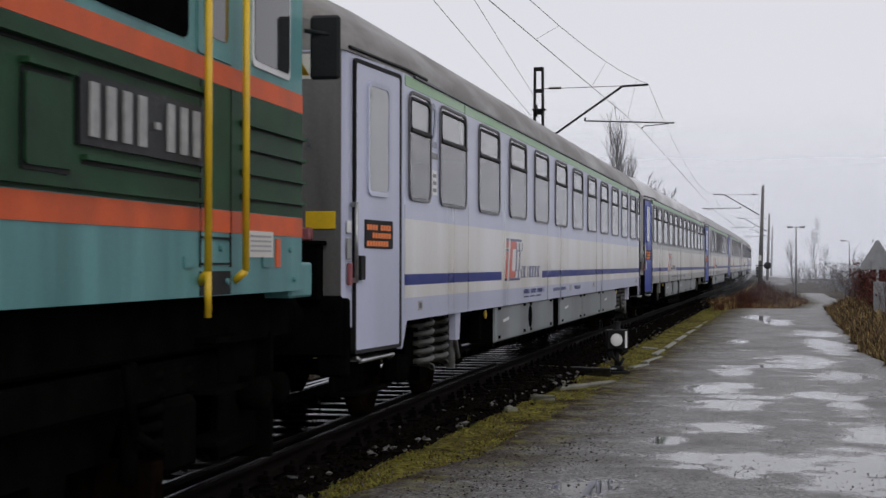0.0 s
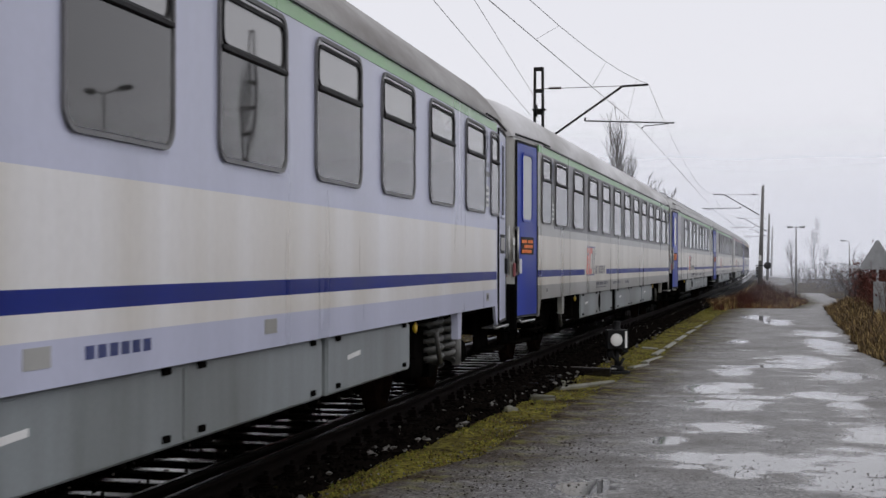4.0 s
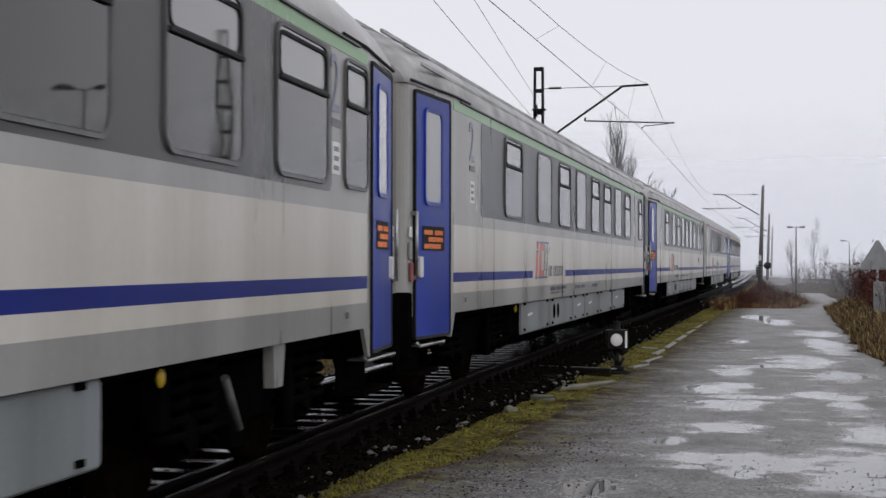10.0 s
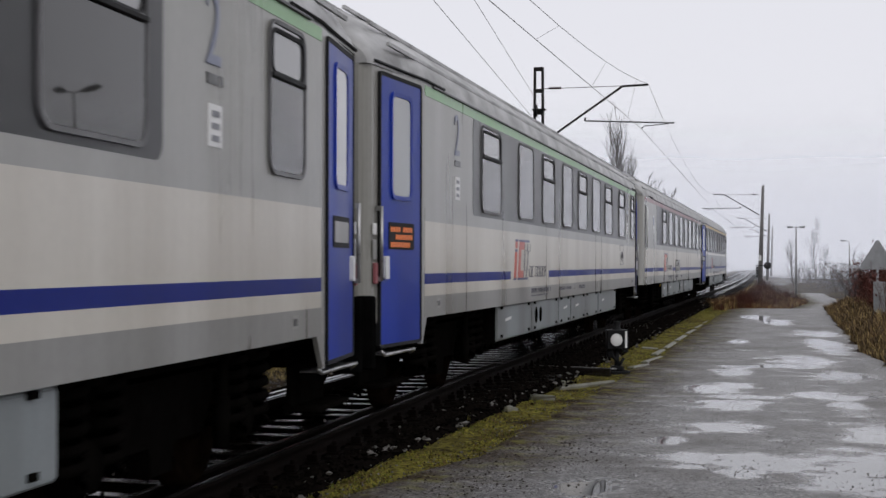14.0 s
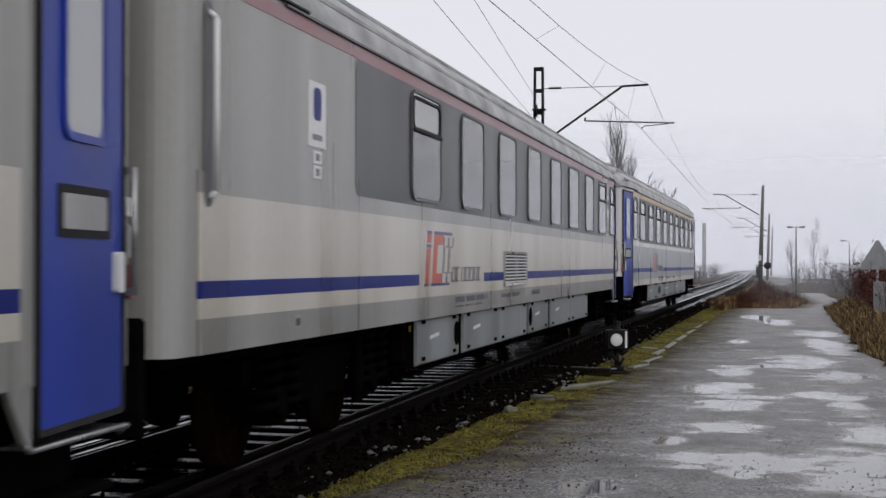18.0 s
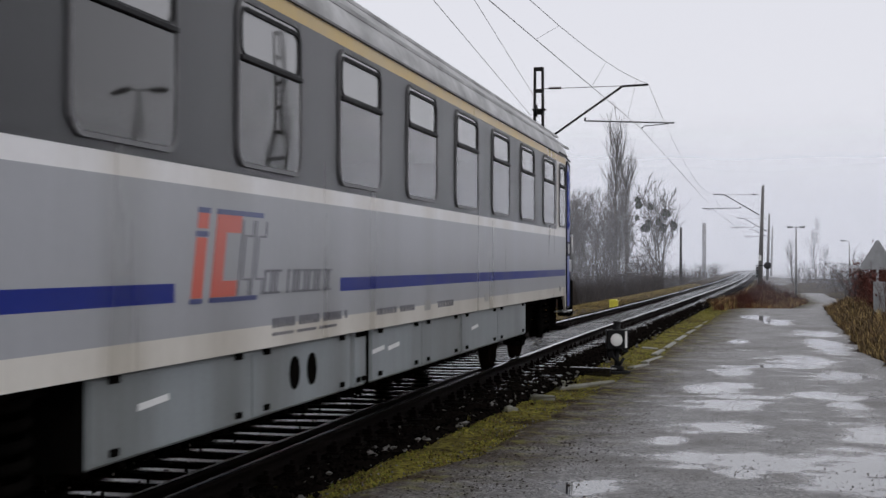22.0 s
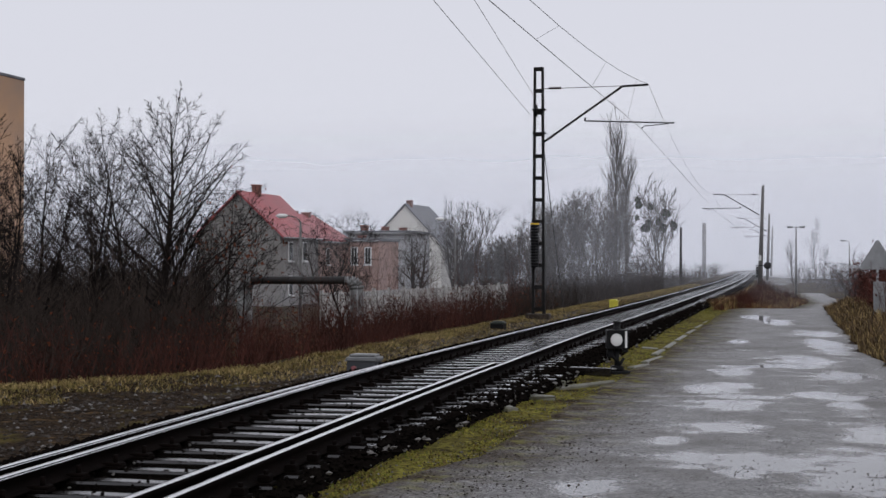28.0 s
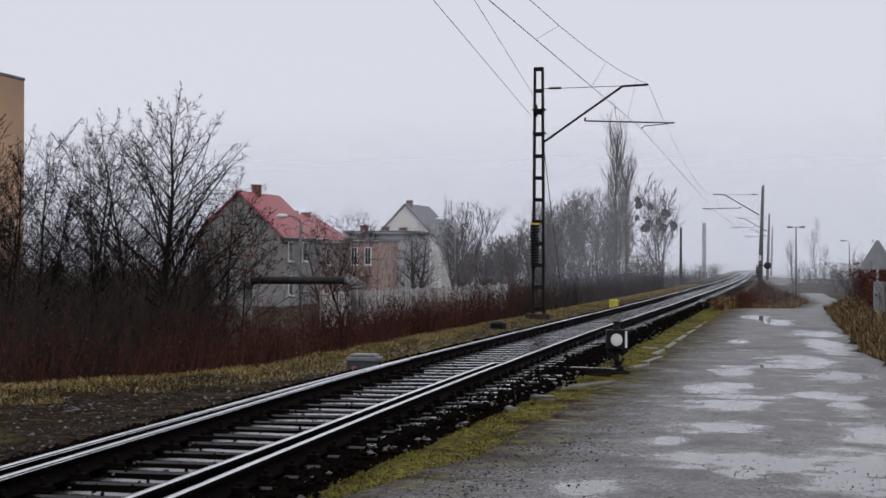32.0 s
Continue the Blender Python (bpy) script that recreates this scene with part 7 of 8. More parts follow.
house("house", "pink-brown flat-roofed house with white windows", stand(-29.2, 130.1, -4), 3.4, 7.0, 5.0, 6, "wall_pink", "roof_grey",
      [(1.2, 3.0, 0.5, 1.4), (2.45, 3.0, 0.5, 1.4), (1.2, 0.4, 0.5, 1.3)], [(0.6, 4.5, 0.5)], flat=True, over=0.12)
house("house", "pale grey flat-roofed house with chimneys", stand(-32.4, 147.0, -4), 6.3, 9, 6.0, 6, "wall_pale", "roof_grey",
      [(3.9, 3.6, 0.9, 1.1), (3.9, 0.7, 0.9, 1.2)], [(0.7, 4, 0.8), (2.6, 5, 0.7), (5.4, 1.4, 0.5)], flat=True)
house("house", "white house with steep grey gabled roof", stand(-26.9, 172.2, 84), 10.5, 8.6, 5.3, 9.8, "wall_white", "roof_grey", [(3, 3.4, 1.0, 1.3)], [(1.6, 4.2, 0.8)], gable_windows=[(2.2, 0.8, 0.9, 1.3), (4.4, 4.0, 0.8, 1.0)])
blk = house("apartment_block", "tall ochre apartment block with orange corner", stand(-74.4, 121.0, -4), 13.9, 12, 19.9, 20.7, "wall_orange", "roof_grey", [], flat=True, over=0.06)
blk["category"] = "building"
bm = bmesh.new()
box(bm, 13.5, 13.93, -0.03, 0.3, -0.6, 19.85)
box(bm, -0.02, 13.93, -0.03, 0.3, 19.65, 19.92)
part("corner_trim", bm, "trim_orange", blk)


def street_lamp(x, y, z, hh, arm, label, double=False, rz=0, head="bright_paint"):
    t = thing("street_lamp", label, "street lamp", Matrix.Translation((x, y, z)) @ pose(0, 0, 0, 0, 0, rz), "street lamps")
    bm = bmesh.new()
    tube(bm, (0, 0, 0), (0, 0, hh), 0.10, 0.055, n=8)
    part("pole", bm, "mast_concrete", t)
    for s in ((1, -1) if double else (-1,)):
        bm = bmesh.new()
        polytube(bm, [(0, 0, hh), (s * arm * 0.3, 0, hh + 0.22), (s * arm, 0, hh + 0.32)] if not double else [(0, 0, hh), (s * arm, 0, hh + 0.08)], 0.03, 6)
        part("arm", bm, "mast_concrete", t)
        bm = bmesh.new()
        zz = hh + (0.30 if not double else 0.08)
        lathe(bm, [(s * arm * 0.92, 0.03), (s * (arm + 0.1), 0.11), (s * (arm + 0.42), 0.12), (s * (arm + 0.6), 0.02)], (0, 0, zz), 'x', 10)
        part("lamp_head", bm, head, t)
    return t


street_lamp(-19.6, 77.5, -1.7, 5.3, 0.75, "grey street lamp with pale head on a bent arm")
street_lamp(-15.9, 108.6, -1.7, 6.0, 0.85, "grey street lamp with pale head on a bent arm")
street_lamp(11.0, 143.3, -1.7, 6.4, 0.25, "concrete lamp post with two short heads", True, head="zinc")
street_lamp(20.4, 185.0, -1.6, 5.4, 0.5, "thin concrete lamp post with one arm", rz=0, head="zinc")
bm = bmesh.new()
tube(bm, (0, 0, 0), (0, 0, 6.2), 0.14, 0.09, n=8)
tagged(part("timber_pole", bm, "bark"), "dark timber pole among the far shrubs", "pole").matrix_basis = Matrix.Translation((0.4, 131.6, -1.7))
bm = bmesh.new()
tube(bm, (0, 0, -2), (0, 0, 9.3), 0.42, 0.36, n=14)
tagged(part("far_chimney", bm, "mast_concrete"), "slim grey chimney standing in the fog", "chimney").matrix_basis = Matrix.Translation((5.5, 304, 0))

# road sign seen from behind and its cabinet
sx_, sy_ = 5.55, 43.4
sgn = thing("road_sign", "grey back of a triangular road sign on a post", "road sign", Matrix.Translation((sx_, sy_, ground_z(sx_, sy_))) @ pose(0, 0, 0, 0, 0, -6))
zt = 1.92 - ground_z(sx_, sy_)
bm = bmesh.new()
tube(bm, (0, 0.03, -0.2), (0, 0.03, zt), 0.03, n=10)
part("post", bm, "zinc", sgn)
bm = bmesh.new()
pts = []
for cx_, cz_ in ((0, zt + 0.12), (-0.42, zt - 0.58), (0.42, zt - 0.58)):
    for k in range(5):
        a0 = {0: 150, -0.42: 270, 0.42: 30}[cx_]
        base_a = {0: 30, -0.42: 150, 0.42: 270}[cx_]
        a = radians(base_a + 120 * k / 4)
        pts.append((cx_ + 0.06 * math.cos(a), cz_ + 0.06 * math.sin(a)))
va = [bm.verts.new((x, 0, z)) for x, z in pts]
vb = [bm.verts.new((x, -0.012, z)) for x, z in pts]
bm.faces.new(va)
bm.faces.new(vb[::-1])
for i in range(len(pts)):
    bm.faces.new((va[i], va[(i + 1) % len(pts)], vb[(i + 1) % len(pts)], vb[i]))
part("sign_plate", bm, "zinc", sgn)
cab_x, cab_y = 5.50, 42.6
cb = thing("roadside_post_cabinet", "narrow grey ribbed cabinet beside the sign", "cabinet", Matrix.Translation((cab_x, cab_y, ground_z(cab_x, cab_y))) @ pose(0, 0, 0, 0, 0, -6))
bm = bmesh.new()
hz_ = 0.95 - ground_z(cab_x, cab_y)
box(bm, -0.16, 0.16, -0.08, 0.08, -0.1, hz_, 0.01)
part("body", bm, "zinc", cb)
for k in (-0.08, 0.0, 0.08):
    bm = bmesh.new()
    box(bm, k - 0.012, k + 0.012, -0.092, -0.08, 0.05, hz_ - 0.05)
    part("rib", bm, "zinc", cb)


# ---- bare trees and shrubs ----
def tree(x, y, hh, seed, label, bark="bark", r=0.16, depth=3, spread=0.55, kids=3, up=0.10, shrink=0.60, lean=(0, 0), forks=1, name="bare_tree", z=None, rmin=0.006):
    rnd = random.Random(seed)
    t = thing(name, label, "tree", Matrix.Translation((x, y, ground_z(x, y) - 0.1 if z is None else z)))
    tr, st = Sticks(), Sticks()
    for k in range(forks):
        a = 6.283 * k / forks + rnd.uniform(-0.5, 0.5)
        tilt = 0.0 if forks == 1 else rnd.uniform(0.12, 0.4)
        d = Vector((math.cos(a) * tilt + lean[0], math.sin(a) * tilt + lean[1], 1)).normalized()
        q = Vector((0, 0, 0))
        n = 9
        ln = hh * rnd.uniform(0.8, 1.0)
        rr = r * (1 if forks == 1 else 0.7)
        for i in range(n):
            d = (d + Vector((rnd.gauss(0, 0.07), rnd.gauss(0, 0.07), 0.06))).normalized()
            b = q + d * ln / n
            ra, rb = rr * (1 - 0.88 * i / n), rr * (1 - 0.88 * (i + 1) / n)
            for s_ in range(2):
                tr.add(tuple(q), tuple(b), ra, rb)
            if i >= 1:
                for _ in range(kids):
                    side = Vector((rnd.gauss(0, 1), rnd.gauss(0, 1), 0.35)).normalized()
                    c = (d * (1 - spread) + side * spread).normalized()
                    grow(st, rnd, b, c, ln * (0.46 - 0.028 * i) * rnd.uniform(0.7, 1.15), rb * 0.5, depth - 1, up, spread * 0.9, max(2, kids - 1), 0.13, shrink, rmin)
            q = b
    tr.mesh("trunk", bark, t)
    st.mesh("crown", bark, t)
    return t


def limb(st, rnd, p, d, length, r, depth, rmin, bend=0.03):
    """A nearly straight limb that lifts at its end, with alternating side twigs along it."""
    n = 6 if depth > 1 else (4 if depth else 3)
    q, d = Vector(p), Vector(d).normalized()
    plane = d.cross(Vector((rnd.gauss(0, 1), rnd.gauss(0, 1), 0.3))).normalized()
    for i in range(n):
        d = (d + Vector((rnd.gauss(0, bend), rnd.gauss(0, bend), rnd.gauss(0, bend) + 0.018))).normalized()
        b = q + d * (length / n)
        ra, rb = r * (1 - 0.82 * i / n), r * (1 - 0.82 * (i + 1) / n)
        st.add(tuple(q), tuple(b), max(rmin, ra), max(rmin, rb))
        if depth and (i or depth == 1):
            for k in range(2 if depth > 1 or i % 2 else 1):
                side = plane * (1 if (i + k) % 2 else -1) + Vector((rnd.gauss(0, 0.45), rnd.gauss(0, 0.45), rnd.gauss(0, 0.3)))
                ang = radians(rnd.uniform(30, 52))
                c = d * math.cos(ang) + side.normalized() * math.sin(ang)
                limb(st, rnd, q.lerp(b, rnd.random()), c, length * (1.05 - i / n) * (0.48 if depth > 1 else 0.42) * rnd.uniform(0.55, 1.1), max(rmin, rb * 0.5), depth - 1, rmin, 0.06)
        q = b


def fan_tree(x, y, hh, seed, label, r=0.13, lean=(0, 0), first=0.14, limbs=26, reach=0.86, forks=1, rmin=0.0055):
    """A bare tree with straight stems and long limbs that rise to a fan of fine twigs."""
    rnd = random.Random(seed)
    t = thing("bare_tree", label, "tree", Matrix.Translation((x, y, ground_z(x, y) - 0.1)))
    tr, st = Sticks(), Sticks()
    for f in range(forks):
        tilt0 = 0 if forks == 1 else (0.16 if f else -0.05) * (1 if f % 2 else -1) * rnd.uniform(0.8, 1.5)
        q, d, n = Vector((0, 0, 0)), Vector((lean[0] + tilt0, lean[1], 1)).normalized(), 12
        top = hh * (1 if f == 0 else rnd.uniform(0.7, 0.95))
        pts = [q.copy()]
        for i in range(n):
            d = (d + Vector((rnd.gauss(0, 0.035), rnd.gauss(0, 0.035), 0.02))).normalized()
            b = q + d * top / n
            tr.add(tuple(q), tuple(b), r * (1 - 0.94 * i / n), r * (1 - 0.94 * (i + 1) / n))
            pts.append(b.copy())
            q = b
        for k in range(limbs // forks):
            h_ = first + (0.96 - first) * (k + rnd.random()) / (limbs // forks)
            i = min(n - 1, int(h_ * n))
            p = pts[i].lerp(pts[i + 1], h_ * n - i)
            az = k * 2.4 + rnd.uniform(-0.5, 0.5)
            tilt = radians(rnd.uniform(40, 64) - 14 * h_)
            c = Vector((math.cos(az) * math.sin(tilt), math.sin(az) * math.sin(tilt), math.cos(tilt)))
            ln = hh * reach * (1.0 - h_ * 0.80) * rnd.uniform(0.75, 1.05)
            limb(st, rnd, p, c, ln, max(0.010, r * (1 - 0.9 * h_) * 0.42), 2, rmin)
    tr.mesh("trunk", "bark", t)
    st.mesh("crown", "bark", t)
    return t


NEAR = "dark wet bare tree with fine twigs on the bank"
for x, y, hh, sd, ln, r_, fk, lm in ((-15.1, 43.2, 7.7, 3, 0.0, 0.17, 1, 44), (-17.7, 43.4, 7.0, 8, 0.06, 0.10, 2, 34), (-16.3, 44.6, 7.4, 5, -0.16, 0.09, 1, 20), (-19.5, 43.6, 7.0, 9, 0.10, 0.10, 2, 34),
                                 (-20.6, 44.4, 6.6, 23, 0.05, 0.09, 1, 20), (-17.4, 36.9, 5.6, 21, 0.10, 0.06, 1, 18), (-20.9, 41.0, 7.4, 29, 0.03, 0.09, 2, 22), (-15.7, 46.4, 6.6, 37, 0.02, 0.08, 1, 22), (-18.6, 45.6, 6.8, 43, 0.04, 0.09, 1, 26), (-13.9, 45.2, 5.6, 47, 0.10, 0.07, 1, 20), (-22.0, 43.5, 7.6, 51, 0.02, 0.10, 1, 26)):
    fan_tree(x, y, hh, sd, NEAR, r_, (ln, 0), forks=fk, limbs=lm)
fan_tree(-12.9, 43.5, 4.6, 12, "small bare tree keeping a few dead leaves", 0.045, (0.14, 0), limbs=14)
fan_tree(-14.0, 43.0, 4.0, 15, "small bare tree keeping a few dead leaves", 0.04, (0.05, 0), limbs=12)
tree(-13.3, 60.5, 4.6, 31, "small bare fruit tree before the houses", r=0.09, forks=2, spread=0.7)
tree(-19.8, 84.0, 5.6, 33, "knotty bare tree before the houses", "bark_grey", r=0.16, forks=2, spread=0.75)
tree(-18.1, 104.0, 5.0, 34, "pollarded bare tree in a garden", "bark_grey", r=0.22, forks=3, spread=0.75)
tree(-18.1, 125.0, 7.0, 36, "bare garden tree with fine crown", "bark_grey", r=0.2, forks=4, up=0.2, kids=3, rmin=0.012)
rnd0 = random.Random(77)
for k in range(11):
    y = rnd0.uniform(115, 190)
    x = -0.145 * y + 0.062 * y * rnd0.random()
    tree(x, y, rnd0.uniform(3.2, 5.6), 100 + k, "grey bare tree in the misty middle distance", "bark_grey", r=0.14, forks=3, spread=0.6, up=0.18, rmin=0.016, depth=3)
# far clump: tall poplars and a tree full of mistletoe
for x, y, hh, sd in ((-7.9, 200, 18.2, 41), (-6.5, 203, 14.6, 42)):
    rnd = random.Random(sd)
    t = thing("poplar_tree", "tall narrow bare poplar in the mist", "tree", Matrix.Translation((x, y, -1.7)), "poplars")
    tr, st = Sticks(), Sticks()
    q = Vector((0, 0, 0))
    for i in range(12):
        b = q + Vector((rnd.gauss(0, 0.06), rnd.gauss(0, 0.06), hh / 12))
        tr.add(tuple(q), tuple(b), 0.3 * (1 - i / 13), 0.3 * (1 - (i + 1) / 13))
        if i > 1:
            for _ in range(9):
                a = rnd.uniform(0, 6.283)
                grow(st, rnd, q.lerp(b, rnd.random()), (0.40 * math.cos(a), 0.40 * math.sin(a), 1), hh * 0.24 * rnd.uniform(0.7, 1.1), 0.05, 1, 0.2, 0.32, 3, 0.07, 0.6, 0.016)
        q = b
    tr.mesh("trunk", "bark_grey", t)
    st.mesh("crown", "bark_grey", t)
mt = tree(-2.0, 190, 11.4, 51, "bare tree carrying round mistletoe clumps", "bark_grey", r=0.24, forks=3, up=0.16, rmin=0.024, spread=0.5, kids=2)
for i in range(14):
    rnd = random.Random(500 + i)
    x, z, s = rnd.gauss(-0.3, 1.8), rnd.uniform(6.4, 11.4), rnd.uniform(0.28, 0.58)
    st = Sticks()
    for _ in range(240):
        d = Vector((rnd.gauss(0, 1), rnd.gauss(0, 1), rnd.gauss(0, 1))).normalized()
        st.add(tuple(d * s * rnd.uniform(0.1, 0.5)), tuple(d * s * rnd.uniform(0.75, 1.05) + Vector((0, 0, rnd.uniform(-.1, .1)))), 0.05 * s, 0.09 * s)
    o = st.mesh("mistletoe_clump", "mistletoe", mt)
    o.matrix_basis = Matrix.Translation((x, rnd.uniform(-1, 1), z))
for k, (x, y, hh) in enumerate(((-14.6, 166, 8.2), (-12.8, 165, 8.8), (-11.2, 168, 9.2), (-9.6, 172, 9.6), (-8.2, 176, 9.0), (-6.9, 180, 8.0), (-12.0, 178, 8.6))):
    tree(x, y, hh, 60 + k, "dense bare shrub tree in the misty clump", "bark_grey", r=0.16, forks=3, up=0.2, rmin=0.014, spread=0.6, kids=3)


def thicket(name, count, place, hmin, hmax, material, label, seed, r=0.006, stems=5, twigs=3, lean=0.35):
    rnd = random.Random(seed)
    st = Sticks()
    for _ in range(count):
        x, y, z = place(rnd)
        for _ in range(stems):
            hh = rnd.uniform(hmin, hmax)
            d = Vector((rnd.gauss(0, lean), rnd.gauss(0, lean), 1)).normalized()
            q = Vector((x + rnd.gauss(0, 0.12), y + rnd.gauss(0, 0.12), z - 0.05))
            for i in range(3):
                b = q + (d + Vector((rnd.gauss(0, 0.12), rnd.gauss(0, 0.12), 0))) * hh / 3
                st.add(tuple(q), tuple(b), r * (1.2 - 0.35 * i), r * (0.85 - 0.3 * i))
                for _ in range(twigs if i else 1):
                    c = (d + Vector((rnd.gauss(0, 0.6), rnd.gauss(0, 0.6), rnd.gauss(0, 0.3)))).normalized()
                    e = b + c * hh * rnd.uniform(0.12, 0.32)
                    st.add(tuple(b), tuple(e), r * 0.5, r * 0.25)
                q = b
    return tagged(st.mesh(name, material), label, "shrubs", kind="stuff")


def bank(s0, s1, d0, d1):
    def f(rnd):
        y = s0 + (s1 - s0) * rnd.random()
        x = track_x(y) + lerp(y, EDGE_Y, EDGE_U) - rnd.uniform(d0, d1)
        return x, y, ground_z(x, y)
    return f


thicket("red_twig_shrubs", 760, bank(15, 48, 0.15, 4.6), 0.25, 1.05, "twig_red", "red-brown leafless shrubs on the bank", 1, 0.008)
def clear_bank(s0, s1, d0, d1):
    """As bank, but leaving the opening before the pipe free."""
    inner = bank(s0, s1, d0, d1)

    def f(rnd):
        for _ in range(40):
            x, y, z = inner(rnd)
            if x < -0.315 * y:
                break
        return x, y, z
    return f


thicket("dark_shrubs", 470, clear_bank(20, 52, 2.0, 14.0), 0.8, 2.7, "twig_dark", "dark leafless shrubs below the bank", 2, 0.011)
thicket("garden_shrubs", 250, lambda r: (lambda y: (y * r.uniform(-0.52, -0.315), y, -1.9))(r.uniform(50, 76)), 2.0, 4.4, "twig_dark", "tangled grey-brown shrubs behind the bank trees", 11, 0.012, stems=6, twigs=4)
thicket("tall_stems", 130, bank(34, 60, 1.0, 7.0), 1.0, 2.9, "twig_red", "tall thin bare stems before the houses", 9, 0.0055, stems=3, twigs=2, lean=0.07)
thicket("middle_shrubs", 560, bank(46, 110, 0.4, 6.0), 0.4, 1.5, "twig_dark", "brown leafless shrubs along the line", 3, 0.009)
thicket("far_shrubs", 420, bank(100, 240, 0.5, 16.0), 0.6, 1.9, "twig_dark", "grey-brown scrub fading into the fog", 4, 0.022)
thicket("clump_undergrowth", 190, lambda r: (lambda y: (r.uniform(-0.098, -0.012) * y, y, -1.7))(r.uniform(158, 196)), 1.6, 4.6, "twig_dark", "grey-brown undergrowth below the misty clump", 14, 0.024)
thicket("mound_shrubs", 420, lambda r: (lambda y: (lambda x: (x, y, ground_z(x, y)))(max(track_x(y) + 3.0, lerp(y, ROAD_Y, ROAD_L) - r.uniform(0.3, 4.0))))(r.uniform(59, 125)), 0.25, 0.75, "twig_red", "rust-brown scrub on the mound by the track", 5, 0.008)
thicket("verge_shrubs", 260, lambda r: (lambda y: (lambda x: (x, y, ground_z(x, y)))(lerp(y, ROAD_Y, ROAD_R) + r.uniform(1.0, 5.0)))(r.uniform(40, 62)), 0.5, 1.4, "twig_red", "red-brown shrubs behind the verge", 6, 0.008)
thicket("valley_scrub", 600, lambda r: (lambda y: (lambda x: (x, y, ground_z(x, y)))(lerp(y, ROAD_Y, ROAD_R) + r.uniform(0.5, 34)))(r.uniform(90, 240)), 0.8, 3.0, "twig_dark", "grey scrub in the misty hollow", 7, 0.02)
for k, (x, y, hh) in enumerate(((16.0, 215, 5.0), (21.0, 235, 8.0), (22.6, 238, 5.0), (27, 220, 4), (33, 215, 4.5))):
    tree(x, y, hh, 80 + k, "slim bare tree fading in the fog", "bark_grey", r=0.10, forks=1, up=0.25, rmin=0.008, spread=0.4, kids=2)

# dead leaves that still hang on some shrubs
def leaves(name, place, count, size, material, label, seed):
    r_ = np.random.default_rng(seed)
    p = np.array([place(r_) for _ in range(count)])
    a = r_.normal(0, 1, (count, 3)) * size
    b = r_.normal(0, 1, (count, 3)) * size
    v = np.stack([p - a, p + b, p + a, p - b], 1).reshape(-1, 3)
    f = (np.array([[0, 1, 2, 3]]) + 4 * np.arange(count)[:, None]).tolist()
    return tagged(pydata(name, v.tolist(), f, [material]), label, "leaves", kind="stuff")


leaves("red_leaves", lambda r: (lambda y: (lambda x: (x, y, ground_z(x, y) + abs(r.normal(0.75, 0.35))))(lerp(y, ROAD_Y, ROAD_R) + r.uniform(0.9, 3.6)))(r.uniform(42, 58)), 2200, 0.030, "leaf_red", "dull red dead leaves on the verge shrubs", 3)
leaves("brown_leaves", lambda r: (lambda y: (lambda x: (x, y, ground_z(x, y) + abs(r.normal(0.5, 0.4))))(track_x(y) + lerp(y, EDGE_Y, EDGE_U) - r.uniform(0.3, 4)))(r.uniform(18, 60)), 6000, 0.014, "leaf_dead", "brown dead leaves caught in the bank shrubs", 4)
leaves("hanging_leaves", lambda r: (-13.0 + r.normal(0, 0.8), 43.5 + r.normal(0, 0.7), 1.9 + r.normal(0, 0.8)), 320, 0.03, "leaf_dead", "few dead leaves still hanging on a bare tree", 5)

# ---- across the lane, out of sight behind the eye: what the coach windows mirror ----
lattice_mast(Matrix.Translation((11.6, 47.1, -0.4)), 9.5, "dark lattice mast standing beyond the lane")
street_lamp(17.1, 48.1, -0.4, 7.7, 0.35, "dark lamp post with two short heads beyond the lane", True, head="mast_black")

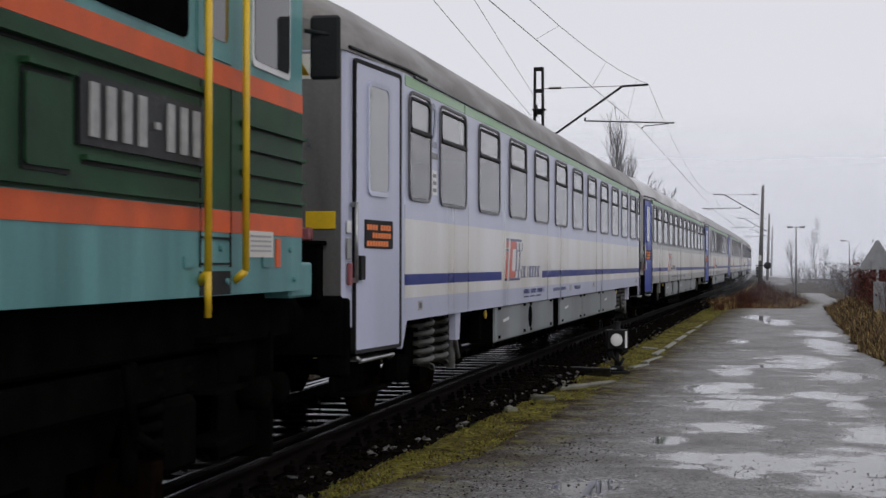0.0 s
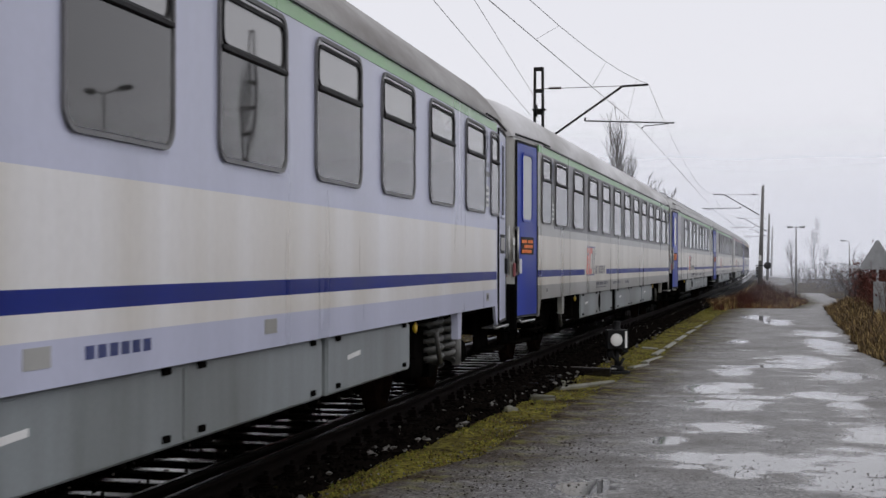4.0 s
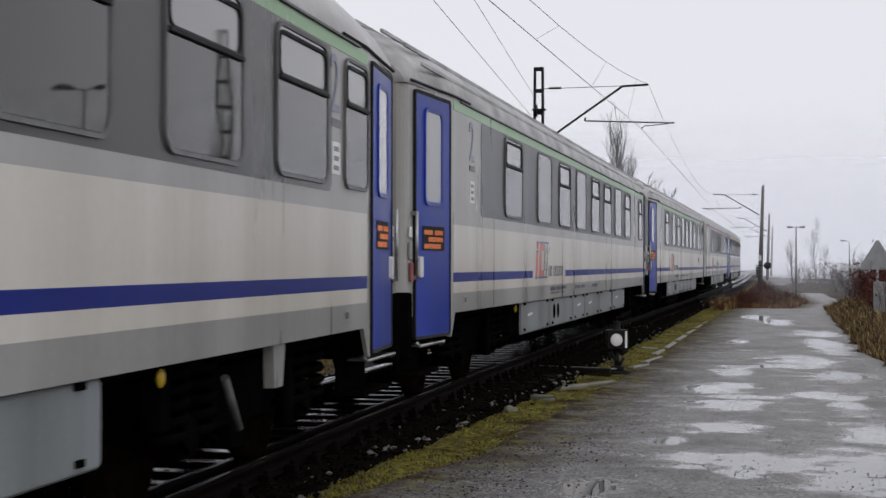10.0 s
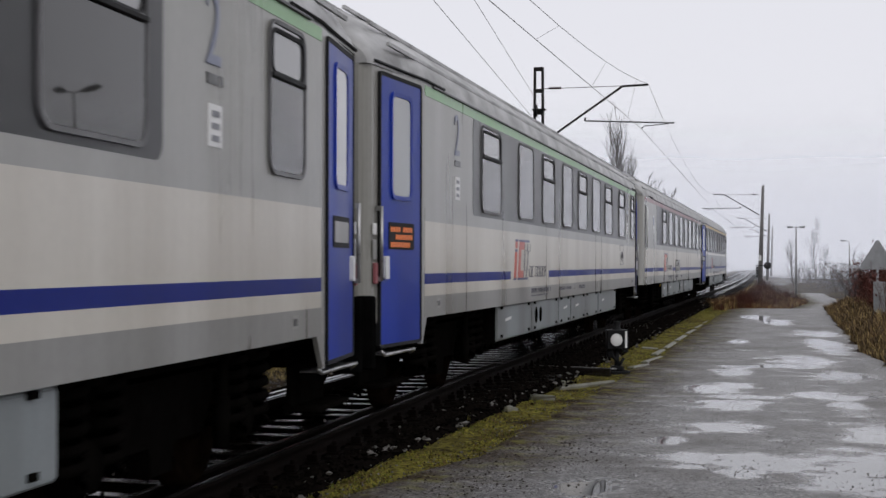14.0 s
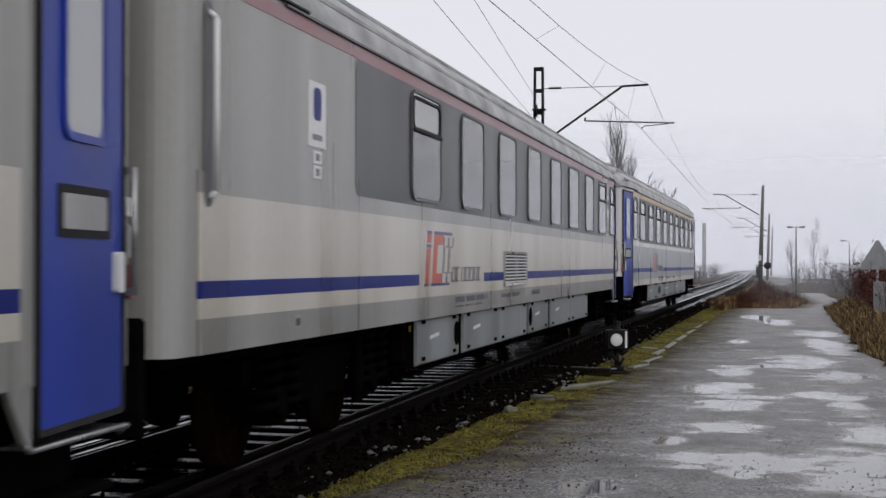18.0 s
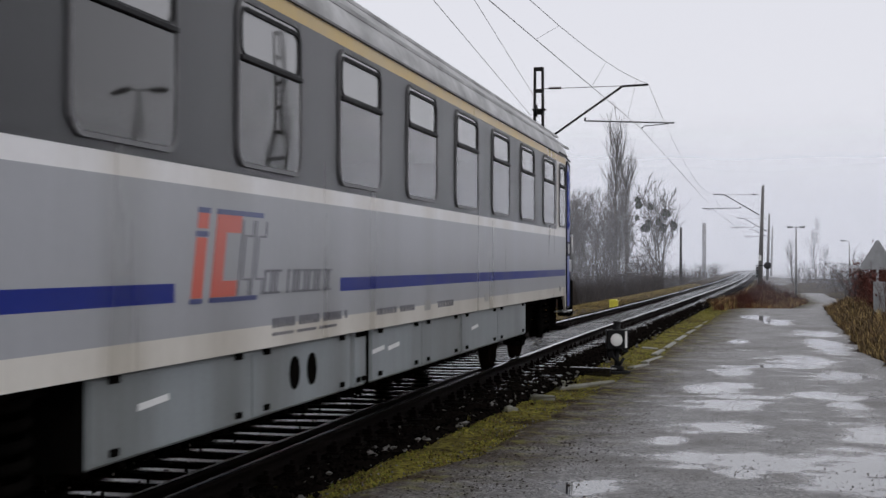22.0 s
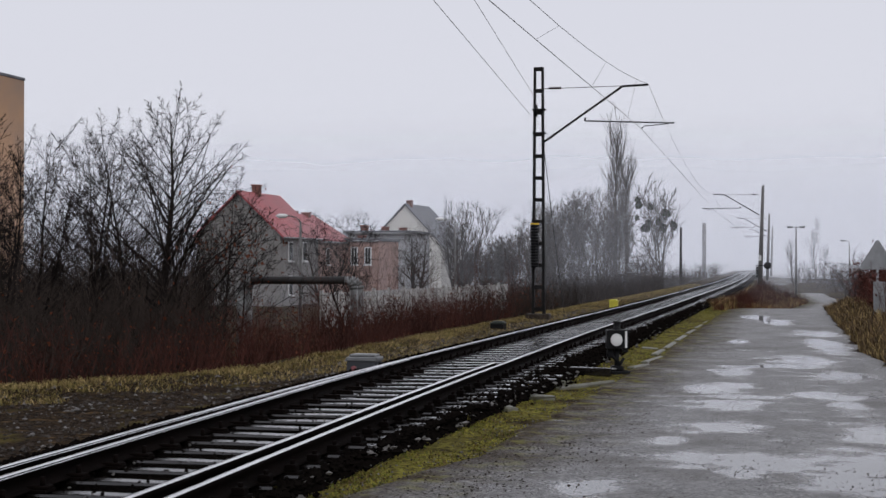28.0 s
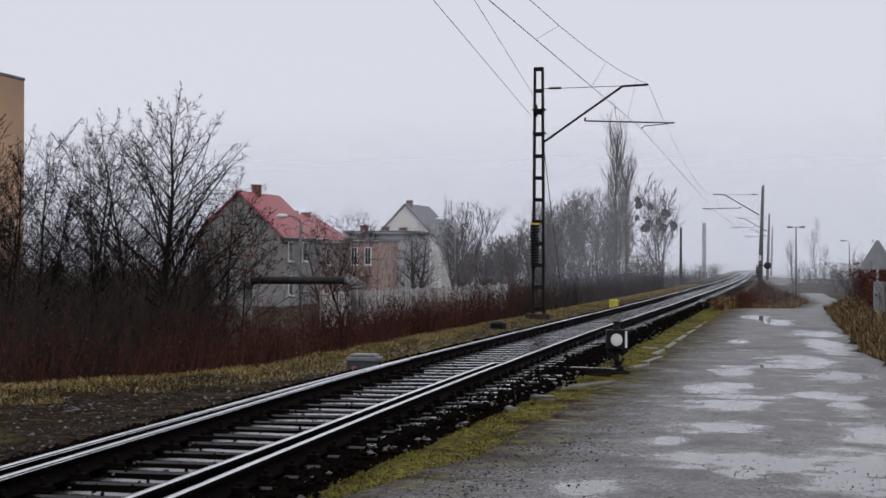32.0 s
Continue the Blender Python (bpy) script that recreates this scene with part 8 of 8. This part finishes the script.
# ---- mist: pale see-through sheets across the valley that stand in for haze ----
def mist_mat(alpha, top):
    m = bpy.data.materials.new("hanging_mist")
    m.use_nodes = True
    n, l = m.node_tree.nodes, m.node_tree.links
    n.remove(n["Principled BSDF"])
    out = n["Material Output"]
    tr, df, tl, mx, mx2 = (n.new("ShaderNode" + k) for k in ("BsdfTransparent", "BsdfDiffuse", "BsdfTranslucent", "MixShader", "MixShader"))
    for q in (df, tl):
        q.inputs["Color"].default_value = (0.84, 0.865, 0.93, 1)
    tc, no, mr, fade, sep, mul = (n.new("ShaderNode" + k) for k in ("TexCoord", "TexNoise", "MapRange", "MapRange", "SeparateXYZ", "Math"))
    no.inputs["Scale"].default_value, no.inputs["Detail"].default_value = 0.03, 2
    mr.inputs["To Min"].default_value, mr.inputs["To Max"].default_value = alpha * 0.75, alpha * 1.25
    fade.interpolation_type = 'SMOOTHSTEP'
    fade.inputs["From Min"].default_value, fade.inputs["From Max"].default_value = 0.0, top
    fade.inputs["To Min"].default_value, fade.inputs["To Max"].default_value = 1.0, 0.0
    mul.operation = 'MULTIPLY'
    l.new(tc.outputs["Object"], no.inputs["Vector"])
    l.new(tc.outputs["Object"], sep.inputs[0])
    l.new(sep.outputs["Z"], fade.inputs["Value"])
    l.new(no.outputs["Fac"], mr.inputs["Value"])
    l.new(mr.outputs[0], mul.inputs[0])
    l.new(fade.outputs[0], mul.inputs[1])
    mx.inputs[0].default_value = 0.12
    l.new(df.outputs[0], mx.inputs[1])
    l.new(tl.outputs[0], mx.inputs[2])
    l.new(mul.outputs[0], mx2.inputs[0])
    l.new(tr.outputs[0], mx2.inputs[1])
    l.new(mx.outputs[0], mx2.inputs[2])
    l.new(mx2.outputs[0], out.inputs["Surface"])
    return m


# haze painted by the sheets' colour, more opaque with distance
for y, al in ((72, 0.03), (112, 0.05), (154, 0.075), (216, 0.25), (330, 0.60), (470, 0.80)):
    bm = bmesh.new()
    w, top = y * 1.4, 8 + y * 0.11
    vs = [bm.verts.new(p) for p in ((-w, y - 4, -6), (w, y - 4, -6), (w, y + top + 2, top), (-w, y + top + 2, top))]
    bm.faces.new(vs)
    tagged(part("mist", bm, mist_mat(al, top)), "see-through grey sheet standing in for mist haze", "mist", kind="stuff")


# ---- motion of the train ----
RUN = [(0, 24.76), (1, 20.32), (2, 15.72), (3, 11.0), (4, 6.15), (5, 1.15), (6, -4.04), (7, -9.46), (8, -15.25), (9, -21.24), (10, -27.50), (11, -34.1), (12, -40.88), (13, -47.77), (14, -54.84),
       (15, -62.12), (16, -69.57), (17, -77.16), (18, -84.86), (19, -92.74), (20, -100.80), (21, -109.14), (22, -117.68), (23, -126.05), (24, -134.92), (25, -143.8), (26, -152.8), (28, -171.0), (30, -189.2), (32, -207.4)]


def carried(s_mid, pivot):
    a, b = track(s_mid - pivot), track(s_mid + pivot)
    d = b - a
    return Matrix.Translation((a + b) / 2) @ Matrix.Rotation(-math.atan2(d.x, d.y), 4, 'Z') @ Matrix.Rotation(math.atan2(d.z, math.hypot(d.x, d.y)), 4, 'X')


def motions():
    for c, (a, b) in zip(coaches, ENDS):
        walk(c, [(t, carried(s + (a + b) / 2, (b - a) / 2 - 3.82)) for t, s in RUN])
    walk(loco, [(t, carried(s + ENDS[0][0] - 1.3 - 7.8, 4.3)) for t, s in RUN])


motions()
